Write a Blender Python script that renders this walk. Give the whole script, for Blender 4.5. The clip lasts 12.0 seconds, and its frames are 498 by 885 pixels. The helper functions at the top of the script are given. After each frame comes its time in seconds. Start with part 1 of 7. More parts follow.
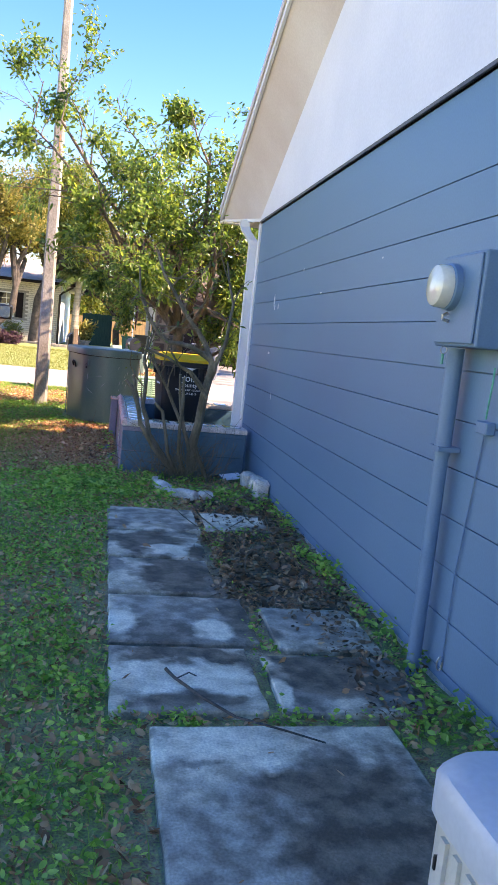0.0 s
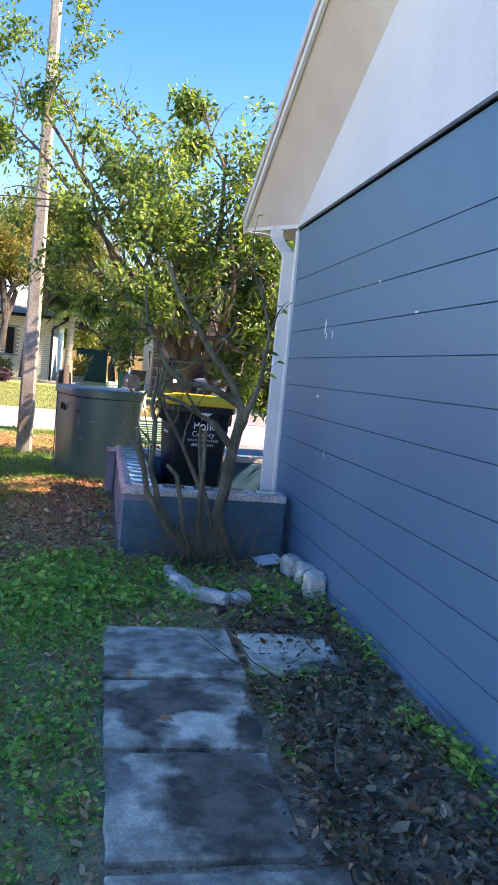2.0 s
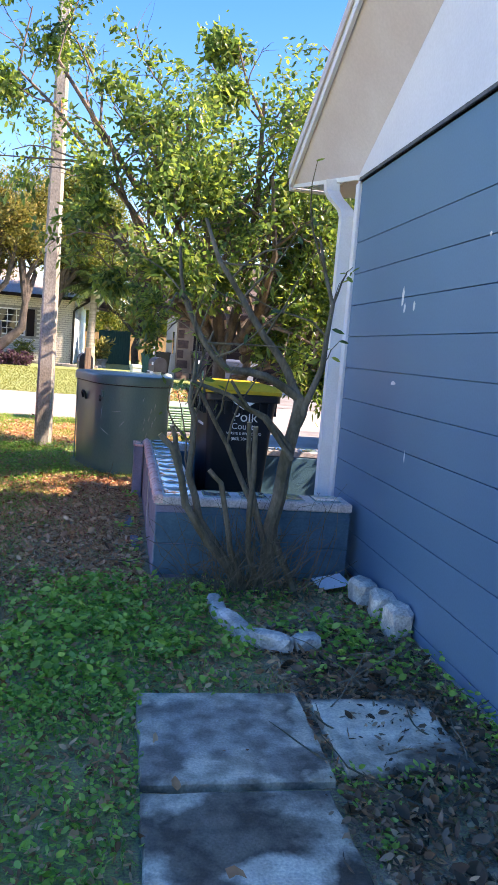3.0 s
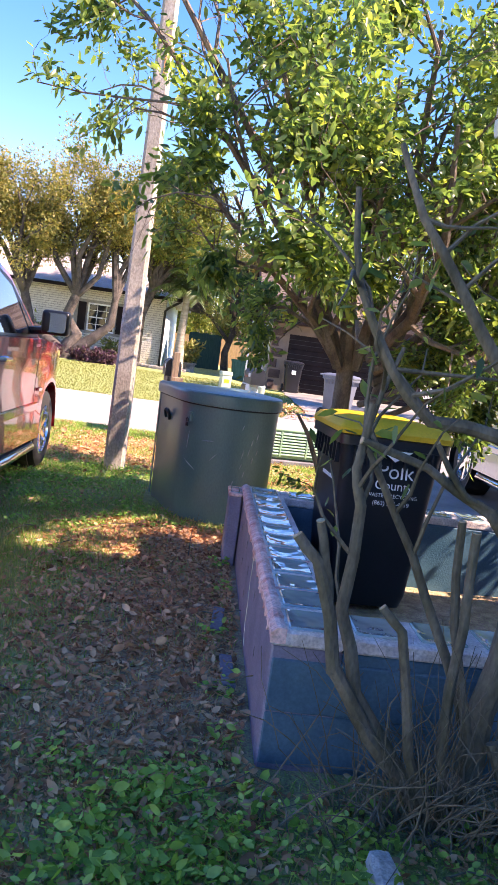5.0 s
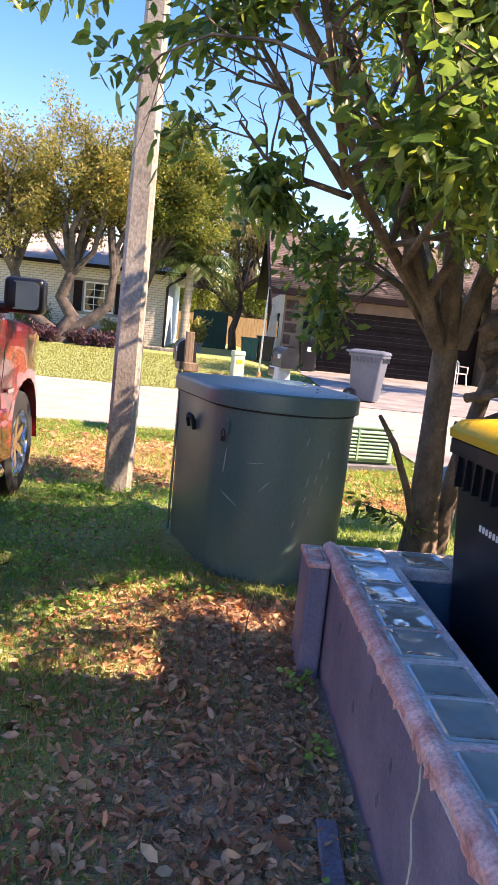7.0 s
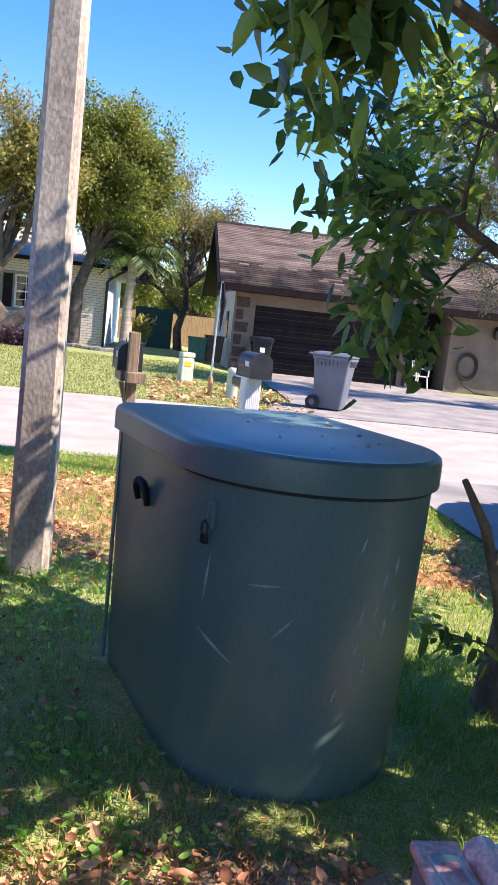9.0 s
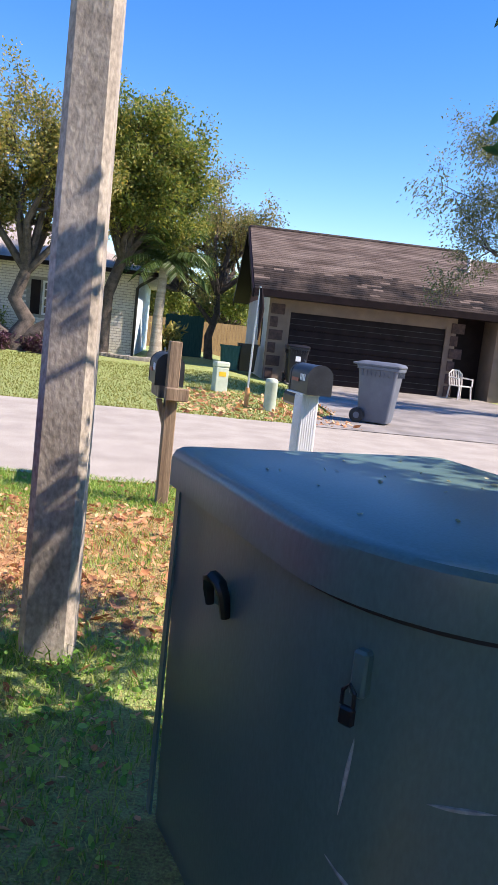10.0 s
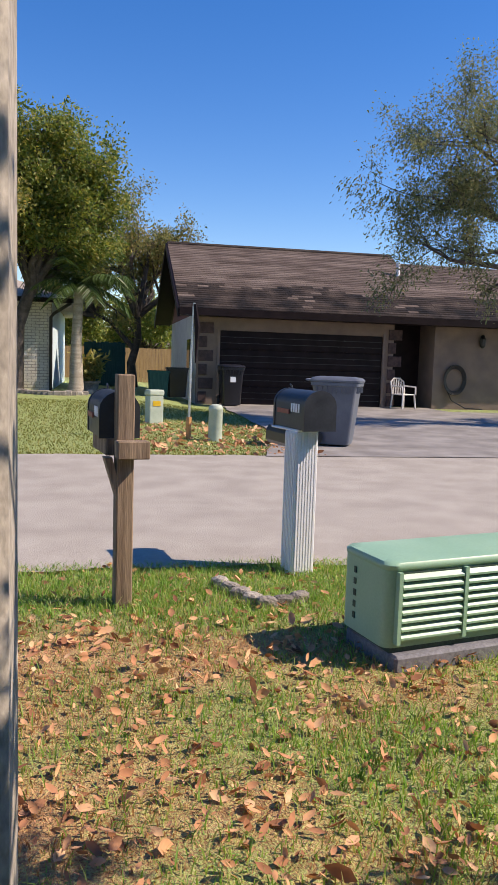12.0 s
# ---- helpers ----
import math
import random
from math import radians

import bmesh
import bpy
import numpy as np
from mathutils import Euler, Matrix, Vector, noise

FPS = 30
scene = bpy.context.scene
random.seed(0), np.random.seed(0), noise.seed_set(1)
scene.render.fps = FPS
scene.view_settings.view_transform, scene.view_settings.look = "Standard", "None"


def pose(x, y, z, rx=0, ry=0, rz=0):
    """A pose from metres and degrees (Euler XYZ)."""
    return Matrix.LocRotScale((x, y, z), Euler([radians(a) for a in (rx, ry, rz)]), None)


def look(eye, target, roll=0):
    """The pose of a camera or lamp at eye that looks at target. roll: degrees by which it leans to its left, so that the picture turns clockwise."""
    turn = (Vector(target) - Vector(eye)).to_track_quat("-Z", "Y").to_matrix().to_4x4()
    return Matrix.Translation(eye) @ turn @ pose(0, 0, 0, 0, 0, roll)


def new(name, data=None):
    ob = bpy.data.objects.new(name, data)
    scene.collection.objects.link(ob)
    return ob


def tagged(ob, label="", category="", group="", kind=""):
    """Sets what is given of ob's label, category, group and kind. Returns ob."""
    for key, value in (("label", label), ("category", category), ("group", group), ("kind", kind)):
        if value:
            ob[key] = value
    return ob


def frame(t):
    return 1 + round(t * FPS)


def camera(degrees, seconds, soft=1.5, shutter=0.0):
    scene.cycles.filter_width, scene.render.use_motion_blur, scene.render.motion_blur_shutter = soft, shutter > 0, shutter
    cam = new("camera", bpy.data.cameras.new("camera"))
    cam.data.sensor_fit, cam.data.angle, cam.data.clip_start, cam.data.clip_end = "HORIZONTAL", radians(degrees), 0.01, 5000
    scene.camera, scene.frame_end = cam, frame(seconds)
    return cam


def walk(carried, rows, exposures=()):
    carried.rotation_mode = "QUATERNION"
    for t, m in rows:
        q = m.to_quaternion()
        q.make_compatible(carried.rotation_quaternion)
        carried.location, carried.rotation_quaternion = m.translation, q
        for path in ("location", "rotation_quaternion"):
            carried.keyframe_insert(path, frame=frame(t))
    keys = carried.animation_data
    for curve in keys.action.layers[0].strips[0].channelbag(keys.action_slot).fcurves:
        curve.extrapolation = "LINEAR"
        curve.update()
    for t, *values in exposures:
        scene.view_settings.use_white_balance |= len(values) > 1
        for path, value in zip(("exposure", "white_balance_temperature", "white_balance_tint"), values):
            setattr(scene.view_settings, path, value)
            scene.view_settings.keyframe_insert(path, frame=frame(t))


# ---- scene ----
cam = camera(36.3, 12.0)
METRES, EYE, TILT, LEAN, TURN = 11.6, 1.378, 0.0, 0.0, -11.3
ROWS = [
    (0.0, 0.0, 0.0, 0.0, 0.78, -7.62, -5.84),
    (0.5, -0.0058, 0.0379, -0.0002, -0.19, -6.6, -6.92),
    (1.0, -0.016, 0.0761, -0.0014, 1.45, -6.71, -6.61),
    (1.5, -0.0228, 0.1143, -0.0011, 0.54, -6.19, -5.18),
    (2.0, -0.0313, 0.157, 0.001, 0.38, -5.09, -5.35),
    (2.5, -0.0406, 0.1992, 0.0014, 1.1, -5.93, -4.3),
    (4.5, -0.0803, 0.37, 0.0019, 6.89, -7.61, -7.85),
    (5.0, -0.0923, 0.4113, 0.004, 8.58, -6.87, -7.82),
    (5.5, -0.1055, 0.4547, 0.0037, 10.49, -6.14, -8.34),
    (6.0, -0.1217, 0.4946, 0.0029, 11.74, -6.64, -7.72),
    (6.5, -0.1331, 0.5374, 0.0028, 10.72, -7.52, -6.91),
    (7.0, -0.1462, 0.5793, 0.0004, 8.67, -8.6, -5.82),
    (9.0, -0.1862, 0.7415, 0.0, 4.33, -8.27, -6.15),
    (9.5, -0.2011, 0.7834, -0.0014, 5.62, -8.76, -6.01),
    (10.0, -0.2136, 0.8237, -0.0015, 6.34, -7.91, -6.11),
    (10.5, -0.2307, 0.8667, -0.0026, 6.73, -7.49, -5.71),
    (11.0, -0.2404, 0.9001, -0.0031, 5.09, -7.65, -5.45),
    (11.5, -0.2499, 0.9327, -0.0016, 3.55, -6.31, -4.83),
    (12.0, -0.2577, 0.9638, -0.0023, 0.13, -6.0, -1.79),
]
walk(cam, [(t, pose(0, 0, EYE, TILT, LEAN, TURN) @ pose(METRES * x, METRES * y, METRES * z, 90 + pitch, roll, yaw)) for t, x, y, z, yaw, pitch, roll in ROWS],
     exposures=[(0.0, 2.16, 8800, 28), (2.0, 1.98, 8100, 24), (2.5, 1.96, 8000, 24), (4.5, 2.12, 8000, 33), (5.5, 1.96, 8000, 34), (6.2, 1.88, 8100, 35), (7.0, 1.86, 8700, 30), (9.0, 1.58, 7000, 22), (10.5, 1.15, 7200, 18), (11.2, 1.05, 7400, 17), (12.0, 0.62, 7350, 18)])

# ---- light ----
TO_SUN = Vector((1.0, -0.28, 1.02)).normalized()
world = bpy.data.worlds.new("sky")
scene.world = world
world.use_nodes = True
sky = world.node_tree.nodes.new("ShaderNodeTexSky")
sky.sky_type = "NISHITA"
sky.sun_disc = False
sky.sun_elevation = math.asin(TO_SUN.z)
sky.sun_rotation = radians(105.6)
sky.air_density, sky.dust_density, sky.ozone_density = 1.0, 0.0, 3.0
back = world.node_tree.nodes["Background"]
deep = world.node_tree.nodes.new("ShaderNodeHueSaturation")
deep.inputs["Saturation"].default_value = 1.38
deep.inputs["Hue"].default_value = 0.512
world.node_tree.links.new(sky.outputs[0], deep.inputs["Color"])
world.node_tree.links.new(deep.outputs[0], back.inputs[0])
back.inputs[1].default_value = 0.122
sun = new("sun", bpy.data.lights.new("sun", "SUN"))
sun.data.energy, sun.data.angle, sun.data.color = 4.2, radians(0.5), (1.0, 0.93, 0.82)
sun.matrix_world = look((0, 0, 30), Vector((0, 0, 30)) - TO_SUN)


# ---- materials ----
def links_of(m):
    m.use_nodes = True
    nt = m.node_tree
    return nt, nt.nodes["Principled BSDF"], (lambda kind: nt.nodes.new(kind)), nt.links.new


def mat(name, a, b, scale=3.0, fine=70.0, rough=0.7, bump=0.25, dist=0.004, metal=0.0, stretch=(1, 1, 1),
        rand=0.0, contrast=(0.35, 0.65), grain=0.25, island=0.0, coat=0.0):
    """A surface of two colours in patches, with grain and relief, in metres."""
    m = bpy.data.materials.new(name)
    nt, p, node, link = links_of(m)
    tc, mp = node("ShaderNodeTexCoord"), node("ShaderNodeMapping")
    mp.inputs["Scale"].default_value = stretch
    link(tc.outputs["Object"], mp.inputs[0])
    n1, n2 = node("ShaderNodeTexNoise"), node("ShaderNodeTexNoise")
    n1.inputs["Scale"].default_value, n1.inputs["Detail"].default_value = scale, 6
    n2.inputs["Scale"].default_value, n2.inputs["Detail"].default_value = fine, 4
    link(mp.outputs[0], n1.inputs["Vector"]), link(mp.outputs[0], n2.inputs["Vector"])
    r1 = node("ShaderNodeMapRange")
    r1.inputs["From Min"].default_value, r1.inputs["From Max"].default_value = contrast
    link(n1.outputs["Fac"], r1.inputs["Value"])
    mix = node("ShaderNodeMix")
    mix.data_type = "RGBA"
    mix.inputs[6].default_value, mix.inputs[7].default_value = (*a, 1), (*b, 1)
    link(r1.outputs[0], mix.inputs[0])
    r2 = node("ShaderNodeMapRange")
    r2.inputs["From Min"].default_value, r2.inputs["From Max"].default_value = 0.3, 0.7
    r2.inputs["To Min"].default_value, r2.inputs["To Max"].default_value = 1 - grain, 1 + grain
    link(n2.outputs["Fac"], r2.inputs["Value"])
    hsv = node("ShaderNodeHueSaturation")
    link(mix.outputs[2], hsv.inputs["Color"])
    value = r2.outputs[0]
    if rand or island:
        src = node("ShaderNodeNewGeometry").outputs["Random Per Island"] if island else node("ShaderNodeObjectInfo").outputs["Random"]
        amount = island or rand
        r3, mul = node("ShaderNodeMapRange"), node("ShaderNodeMath")
        r3.inputs["To Min"].default_value, r3.inputs["To Max"].default_value = 1 - amount, 1 + amount
        link(src, r3.inputs["Value"])
        mul.operation = "MULTIPLY"
        link(value, mul.inputs[0]), link(r3.outputs[0], mul.inputs[1])
        value = mul.outputs[0]
    link(value, hsv.inputs["Value"])
    link(hsv.outputs[0], p.inputs["Base Color"])
    p.inputs["Metallic"].default_value = metal
    p.inputs["Coat Weight"].default_value = coat
    rr = node("ShaderNodeMapRange")
    rr.inputs["To Min"].default_value, rr.inputs["To Max"].default_value = max(rough - 0.12, 0.03), min(rough + 0.12, 1)
    link(n1.outputs["Fac"], rr.inputs["Value"])
    link(rr.outputs[0], p.inputs["Roughness"])
    if bump:
        bu, add = node("ShaderNodeBump"), node("ShaderNodeMath")
        add.operation = "ADD"
        link(n1.outputs["Fac"], add.inputs[0]), link(n2.outputs["Fac"], add.inputs[1])
        bu.inputs["Strength"].default_value, bu.inputs["Distance"].default_value = bump, dist
        link(add.outputs[0], bu.inputs["Height"])
        link(bu.outputs[0], p.inputs["Normal"])
    return m


def leaf_mat(name, colours, through_=0.35, rough=0.4, shine=0.3):
    """Thin leaves that let some light through, each of its own shade."""
    m = bpy.data.materials.new(name)
    nt, p, node, link = links_of(m)
    geo, ramp = node("ShaderNodeNewGeometry"), node("ShaderNodeValToRGB")
    link(geo.outputs["Random Per Island"], ramp.inputs[0])
    els = ramp.color_ramp.elements
    while len(els) < len(colours):
        els.new(0.5)
    for i, c in enumerate(colours):
        els[i].position, els[i].color = i / (len(colours) - 1), (*c, 1)
    tc, n = node("ShaderNodeTexCoord"), node("ShaderNodeTexNoise")
    n.inputs["Scale"].default_value = 25
    link(tc.outputs["Object"], n.inputs["Vector"])
    hsv, r = node("ShaderNodeHueSaturation"), node("ShaderNodeMapRange")
    r.inputs["To Min"].default_value, r.inputs["To Max"].default_value = 0.6, 1.4
    link(n.outputs["Fac"], r.inputs["Value"]), link(r.outputs[0], hsv.inputs["Value"])
    link(ramp.outputs[0], hsv.inputs["Color"])
    link(hsv.outputs[0], p.inputs["Base Color"])
    p.inputs["Roughness"].default_value = rough
    p.inputs["Specular IOR Level"].default_value = shine
    tr, ms = node("ShaderNodeBsdfTranslucent"), node("ShaderNodeMixShader")
    bright = node("ShaderNodeHueSaturation")
    bright.inputs["Value"].default_value, bright.inputs["Saturation"].default_value = 1.6, 1.15
    link(hsv.outputs[0], bright.inputs["Color"]), link(bright.outputs[0], tr.inputs["Color"])
    ms.inputs[0].default_value = through_
    link(p.outputs[0], ms.inputs[1]), link(tr.outputs[0], ms.inputs[2])
    link(ms.outputs[0], nt.nodes["Material Output"].inputs["Surface"])
    return m


def glass_mat(name, tint, rough=0.03, metal=0.0):
    m = bpy.data.materials.new(name)
    nt, p, node, link = links_of(m)
    p.inputs["Base Color"].default_value = (*tint, 1)
    p.inputs["Roughness"].default_value = rough
    p.inputs["Specular IOR Level"].default_value = 0.8
    p.inputs["Metallic"].default_value = metal
    p.inputs["Coat Weight"].default_value = 1.0
    p.inputs["Coat Roughness"].default_value = 0.02
    return m


STAINS = ((0.40, 5.47, 0.28, 0.2, "dull"), (1.0, 5.50, 0.26, 0.17, "bleached"), (1.1, 5.12, 0.2, 0.18, "damp"), (0.36, 4.81, 0.26, 0.25, "damp"), (0.54, 4.62, 0.17, 0.13, "bleached"),
          (0.66, 4.58, 0.09, 0.14, "damp"), (0.50, 4.15, 0.22, 0.3, "damp"), (0.44, 3.57, 0.32, 0.2, "dull"), (0.16, 3.42, 0.09, 0.15, "bleached"), (0.60, 3.35, 0.1, 0.13, "bleached"), (0.77, 3.45, 0.11, 0.24, "damp"),
          (1.05, 3.42, 0.22, 0.2, "dull"), (0.42, 3.04, 0.3, 0.11, "damp"), (0.38, 2.83, 0.36, 0.14, "bleached"), (0.42, 2.65, 0.16, 0.06, "damp"), (1.0, 2.88, 0.27, 0.25, "damp"), (0.78, 2.72, 0.05, 0.14, "bleached"),
          (0.75, 1.75, 0.6, 0.5, "dull"), (0.85, 1.9, 0.3, 0.3, "damp"), (0.48, 2.34, 0.28, 0.13, "bleached"))


def stained_concrete():
    """Old pavers: pale cement with dark wet algae in sharp-edged patches."""
    m = bpy.data.materials.new("stained_concrete")
    nt, p, node, link = links_of(m)
    geo = node("ShaderNodeNewGeometry")
    info, vadd = node("ShaderNodeObjectInfo"), node("ShaderNodeVectorMath")
    vadd.operation = "MULTIPLY_ADD"
    link(info.outputs["Random"], vadd.inputs[0])
    vadd.inputs[1].default_value = (3, 5, 7)
    link(geo.outputs["Position"], vadd.inputs[2])
    cols = []
    for sc, lo, hi, det in ((1.9, 0.475, 0.525, 9), (11, 0.4, 0.62, 9), (110, 0.3, 0.7, 5)):
        n, r = node("ShaderNodeTexNoise"), node("ShaderNodeMapRange")
        n.inputs["Scale"].default_value, n.inputs["Detail"].default_value = sc, det
        r.inputs["From Min"].default_value, r.inputs["From Max"].default_value = lo, hi
        link(vadd.outputs[0], n.inputs["Vector"]), link(n.outputs["Fac"], r.inputs["Value"])
        cols.append(r.outputs[0])
    def blend(f, a, b):
        x = node("ShaderNodeMix")
        x.data_type = "RGBA"
        link(f, x.inputs[0])
        for s, v in ((6, a), (7, b)):
            if isinstance(v, tuple):
                x.inputs[s].default_value = (*v, 1)
            else:
                link(v, x.inputs[s])
        return x.outputs[2]
    dark = blend(cols[1], (0.15, 0.12, 0.09), (0.34, 0.28, 0.22))
    pale = blend(cols[1], (0.72, 0.59, 0.44), (0.96, 0.82, 0.64))
    grey = blend(cols[1], (0.43, 0.35, 0.255), (0.78, 0.65, 0.495))
    base = blend(cols[0], dark, grey)
    n, r = node("ShaderNodeTexNoise"), node("ShaderNodeMapRange")
    n.inputs["Scale"].default_value, n.inputs["Detail"].default_value = 2.2, 9
    r.inputs["From Min"].default_value, r.inputs["From Max"].default_value = 0.54, 0.57
    va = node("ShaderNodeVectorMath")
    va.inputs[1].default_value = (11.3, 4.1, 2.7)
    link(vadd.outputs[0], va.inputs[0]), link(va.outputs[0], n.inputs["Vector"]), link(n.outputs["Fac"], r.inputs["Value"])
    base = blend(r.outputs[0], base, grey)
    # damp algae and bleached patches, each where it lies on the path: x, y, half width, half length, tone
    wobble = node("ShaderNodeTexNoise")
    wobble.inputs["Scale"].default_value, wobble.inputs["Detail"].default_value = 5.5, 8
    link(geo.outputs["Position"], wobble.inputs["Vector"])
    damp = blend(cols[1], (0.10, 0.075, 0.05), (0.24, 0.185, 0.13))
    tones = {"damp": damp, "dull": blend(cols[1], (0.24, 0.20, 0.155), (0.48, 0.42, 0.34)), "bleached": pale}
    for px, py, hx, hy, tone in STAINS:
        off, size, length, add, edge = node("ShaderNodeVectorMath"), node("ShaderNodeVectorMath"), node("ShaderNodeVectorMath"), node("ShaderNodeMath"), node("ShaderNodeMapRange")
        off.operation, size.operation, length.operation = "SUBTRACT", "MULTIPLY", "LENGTH"
        off.inputs[1].default_value, size.inputs[1].default_value = (px, py, 0), (1 / hx, 1 / hy, 0)
        link(geo.outputs["Position"], off.inputs[0]), link(off.outputs[0], size.inputs[0]), link(size.outputs[0], length.inputs[0])
        add.operation = "MULTIPLY_ADD"
        link(wobble.outputs["Fac"], add.inputs[0]), link(length.outputs["Value"], add.inputs[2])
        add.inputs[1].default_value = 2.4
        edge.inputs["From Min"].default_value, edge.inputs["From Max"].default_value = 2.38, 2.02
        link(add.outputs[0], edge.inputs["Value"])
        base = blend(edge.outputs[0], base, tones[tone])
    hsv, r = node("ShaderNodeHueSaturation"), node("ShaderNodeMapRange")
    r.inputs["To Min"].default_value, r.inputs["To Max"].default_value = 0.76, 1.16
    link(cols[2], r.inputs["Value"]), link(r.outputs[0], hsv.inputs["Value"]), link(base, hsv.inputs["Color"])
    link(hsv.outputs[0], p.inputs["Base Color"])
    p.inputs["Roughness"].default_value = 0.75
    bu = node("ShaderNodeBump")
    bu.inputs["Strength"].default_value, bu.inputs["Distance"].default_value = 0.35, 0.004
    link(cols[2], bu.inputs["Height"]), link(bu.outputs[0], p.inputs["Normal"])
    return m


def ground_mat():
    """Soil, dead grass and green growth, mixed by how much grows at each place."""
    m = bpy.data.materials.new("soil_and_turf")
    nt, p, node, link = links_of(m)
    geo, at = node("ShaderNodeNewGeometry"), node("ShaderNodeAttribute")
    at.attribute_name = "growth"
    dry = node("ShaderNodeAttribute")
    dry.attribute_name = "dryness"
    def noise_(sc, det=6):
        n = node("ShaderNodeTexNoise")
        n.inputs["Scale"].default_value, n.inputs["Detail"].default_value = sc, det
        link(geo.outputs["Position"], n.inputs["Vector"])
        return n.outputs["Fac"]
    def blend(f, a, b):
        x = node("ShaderNodeMix")
        x.data_type = "RGBA"
        link(f, x.inputs[0])
        for s, v in ((6, a), (7, b)):
            if isinstance(v, tuple):
                x.inputs[s].default_value = (*v, 1)
            else:
                link(v, x.inputs[s])
        return x.outputs[2]
    def rng(v, a, b):
        r = node("ShaderNodeMapRange")
        r.inputs["From Min"].default_value, r.inputs["From Max"].default_value = a, b
        link(v, r.inputs["Value"])
        return r.outputs[0]
    big, mid, tiny = noise_(1.3), noise_(14), noise_(110, 5)
    soil = blend(rng(mid, 0.35, 0.65), (0.33, 0.20, 0.14), (0.60, 0.41, 0.29))
    straw = blend(rng(mid, 0.35, 0.65), (0.34, 0.165, 0.07), (0.56, 0.33, 0.16))
    earth = blend(dry.outputs["Fac"], soil, straw)
    green = blend(rng(mid, 0.3, 0.7), (0.19, 0.26, 0.08), (0.33, 0.40, 0.13))
    ma = node("ShaderNodeMath")
    ma.operation = "MULTIPLY_ADD"
    link(rng(tiny, 0.3, 0.7), ma.inputs[0])
    ma.inputs[1].default_value = 0.7
    sub = node("ShaderNodeMath")
    sub.operation = "SUBTRACT"
    link(at.outputs["Fac"], sub.inputs[0])
    sub.inputs[1].default_value = 0.35
    link(sub.outputs[0], ma.inputs[2])
    base = blend(rng(ma.outputs[0], 0.1, 0.75), earth, green)
    hsv, r = node("ShaderNodeHueSaturation"), node("ShaderNodeMapRange")
    r.inputs["From Min"].default_value, r.inputs["From Max"].default_value = 0.25, 0.75
    r.inputs["To Min"].default_value, r.inputs["To Max"].default_value = 0.45, 1.45
    link(tiny, r.inputs["Value"]), link(r.outputs[0], hsv.inputs["Value"]), link(base, hsv.inputs["Color"])
    link(hsv.outputs[0], p.inputs["Base Color"])
    p.inputs["Roughness"].default_value = 0.95
    bu = node("ShaderNodeBump")
    bu.inputs["Strength"].default_value, bu.inputs["Distance"].default_value = 0.8, 0.02
    link(tiny, bu.inputs["Height"]), link(bu.outputs[0], p.inputs["Normal"])
    return m


BLUE = mat("blue_wall_paint", (0.072, 0.185, 0.30), (0.092, 0.212, 0.325), scale=1.1, fine=140, rough=0.42, bump=0.12, dist=0.002, stretch=(1, 1, 0.5), grain=0.06, rand=0.03)
BLUE_BLOCK = mat("blue_block_paint", (0.024, 0.10, 0.155), (0.05, 0.145, 0.205), scale=5, fine=90, rough=0.6, bump=0.5, dist=0.006, grain=0.15)
# the enclosure's blue paint with glancing sky reflection put into the colour
LAVENDER = mat("sky_tinted_stucco_paint", (0.155, 0.14, 0.205), (0.25, 0.22, 0.285), scale=5, fine=90, rough=0.6, bump=0.5, dist=0.005, grain=0.15)
WHITE = mat("white_paint", (0.72, 0.72, 0.73), (0.82, 0.82, 0.82), scale=2.2, fine=90, rough=0.55, bump=0.1, grain=0.05)
GABLE = mat("gable_white_paint", (0.69, 0.70, 0.76), (0.77, 0.77, 0.82), scale=1.3, fine=60, rough=0.6, bump=0.1, grain=0.04)
SOFFIT = mat("soffit_paint", (0.62, 0.54, 0.54), (0.72, 0.67, 0.68), scale=1.4, fine=60, rough=0.7, bump=0.1, grain=0.05)
DARK_EDGE = mat("dark_flashing", (0.05, 0.055, 0.065), (0.12, 0.125, 0.14), scale=9, rough=0.6)
SHINGLE_GREY = mat("grey_shingle", (0.16, 0.14, 0.13), (0.26, 0.23, 0.21), scale=6, fine=60, rough=0.9, bump=0.6, dist=0.01)
SLAB = stained_concrete()
GROUND = ground_mat()
ROAD = mat("pale_asphalt", (0.30, 0.268, 0.228), (0.375, 0.34, 0.292), scale=2.2, fine=85, rough=1.0, bump=0.5, dist=0.008, grain=0.22)
DRIVE = mat("concrete_drive", (0.17, 0.155, 0.142), (0.29, 0.27, 0.25), scale=1.6, fine=100, rough=0.85, bump=0.3, grain=0.14)
VAULT = mat("dark_green_plastic", (0.076, 0.152, 0.142), (0.112, 0.192, 0.174), scale=2.5, fine=120, rough=0.34, bump=0.18, dist=0.002, stretch=(1, 1, 0.4), grain=0.1)
BLACK = mat("black_plastic", (0.008, 0.008, 0.009), (0.016, 0.016, 0.018), rough=0.35, bump=0.1, grain=0.1)
RUBBER = mat("tyre_rubber", (0.012, 0.012, 0.012), (0.03, 0.03, 0.03), rough=0.8, bump=0.2)
CART_BLACK = mat("black_cart_plastic", (0.008, 0.009, 0.014), (0.014, 0.015, 0.022), scale=3, rough=0.36, bump=0.08, grain=0.1)
CART_GREY = mat("grey_blue_cart_plastic", (0.085, 0.10, 0.13), (0.12, 0.135, 0.165), scale=3, rough=0.5, bump=0.08, grain=0.1)
YELLOW = mat("yellow_lid_plastic", (0.62, 0.38, 0.015), (0.72, 0.46, 0.03), rough=0.5, bump=0.1, grain=0.08)
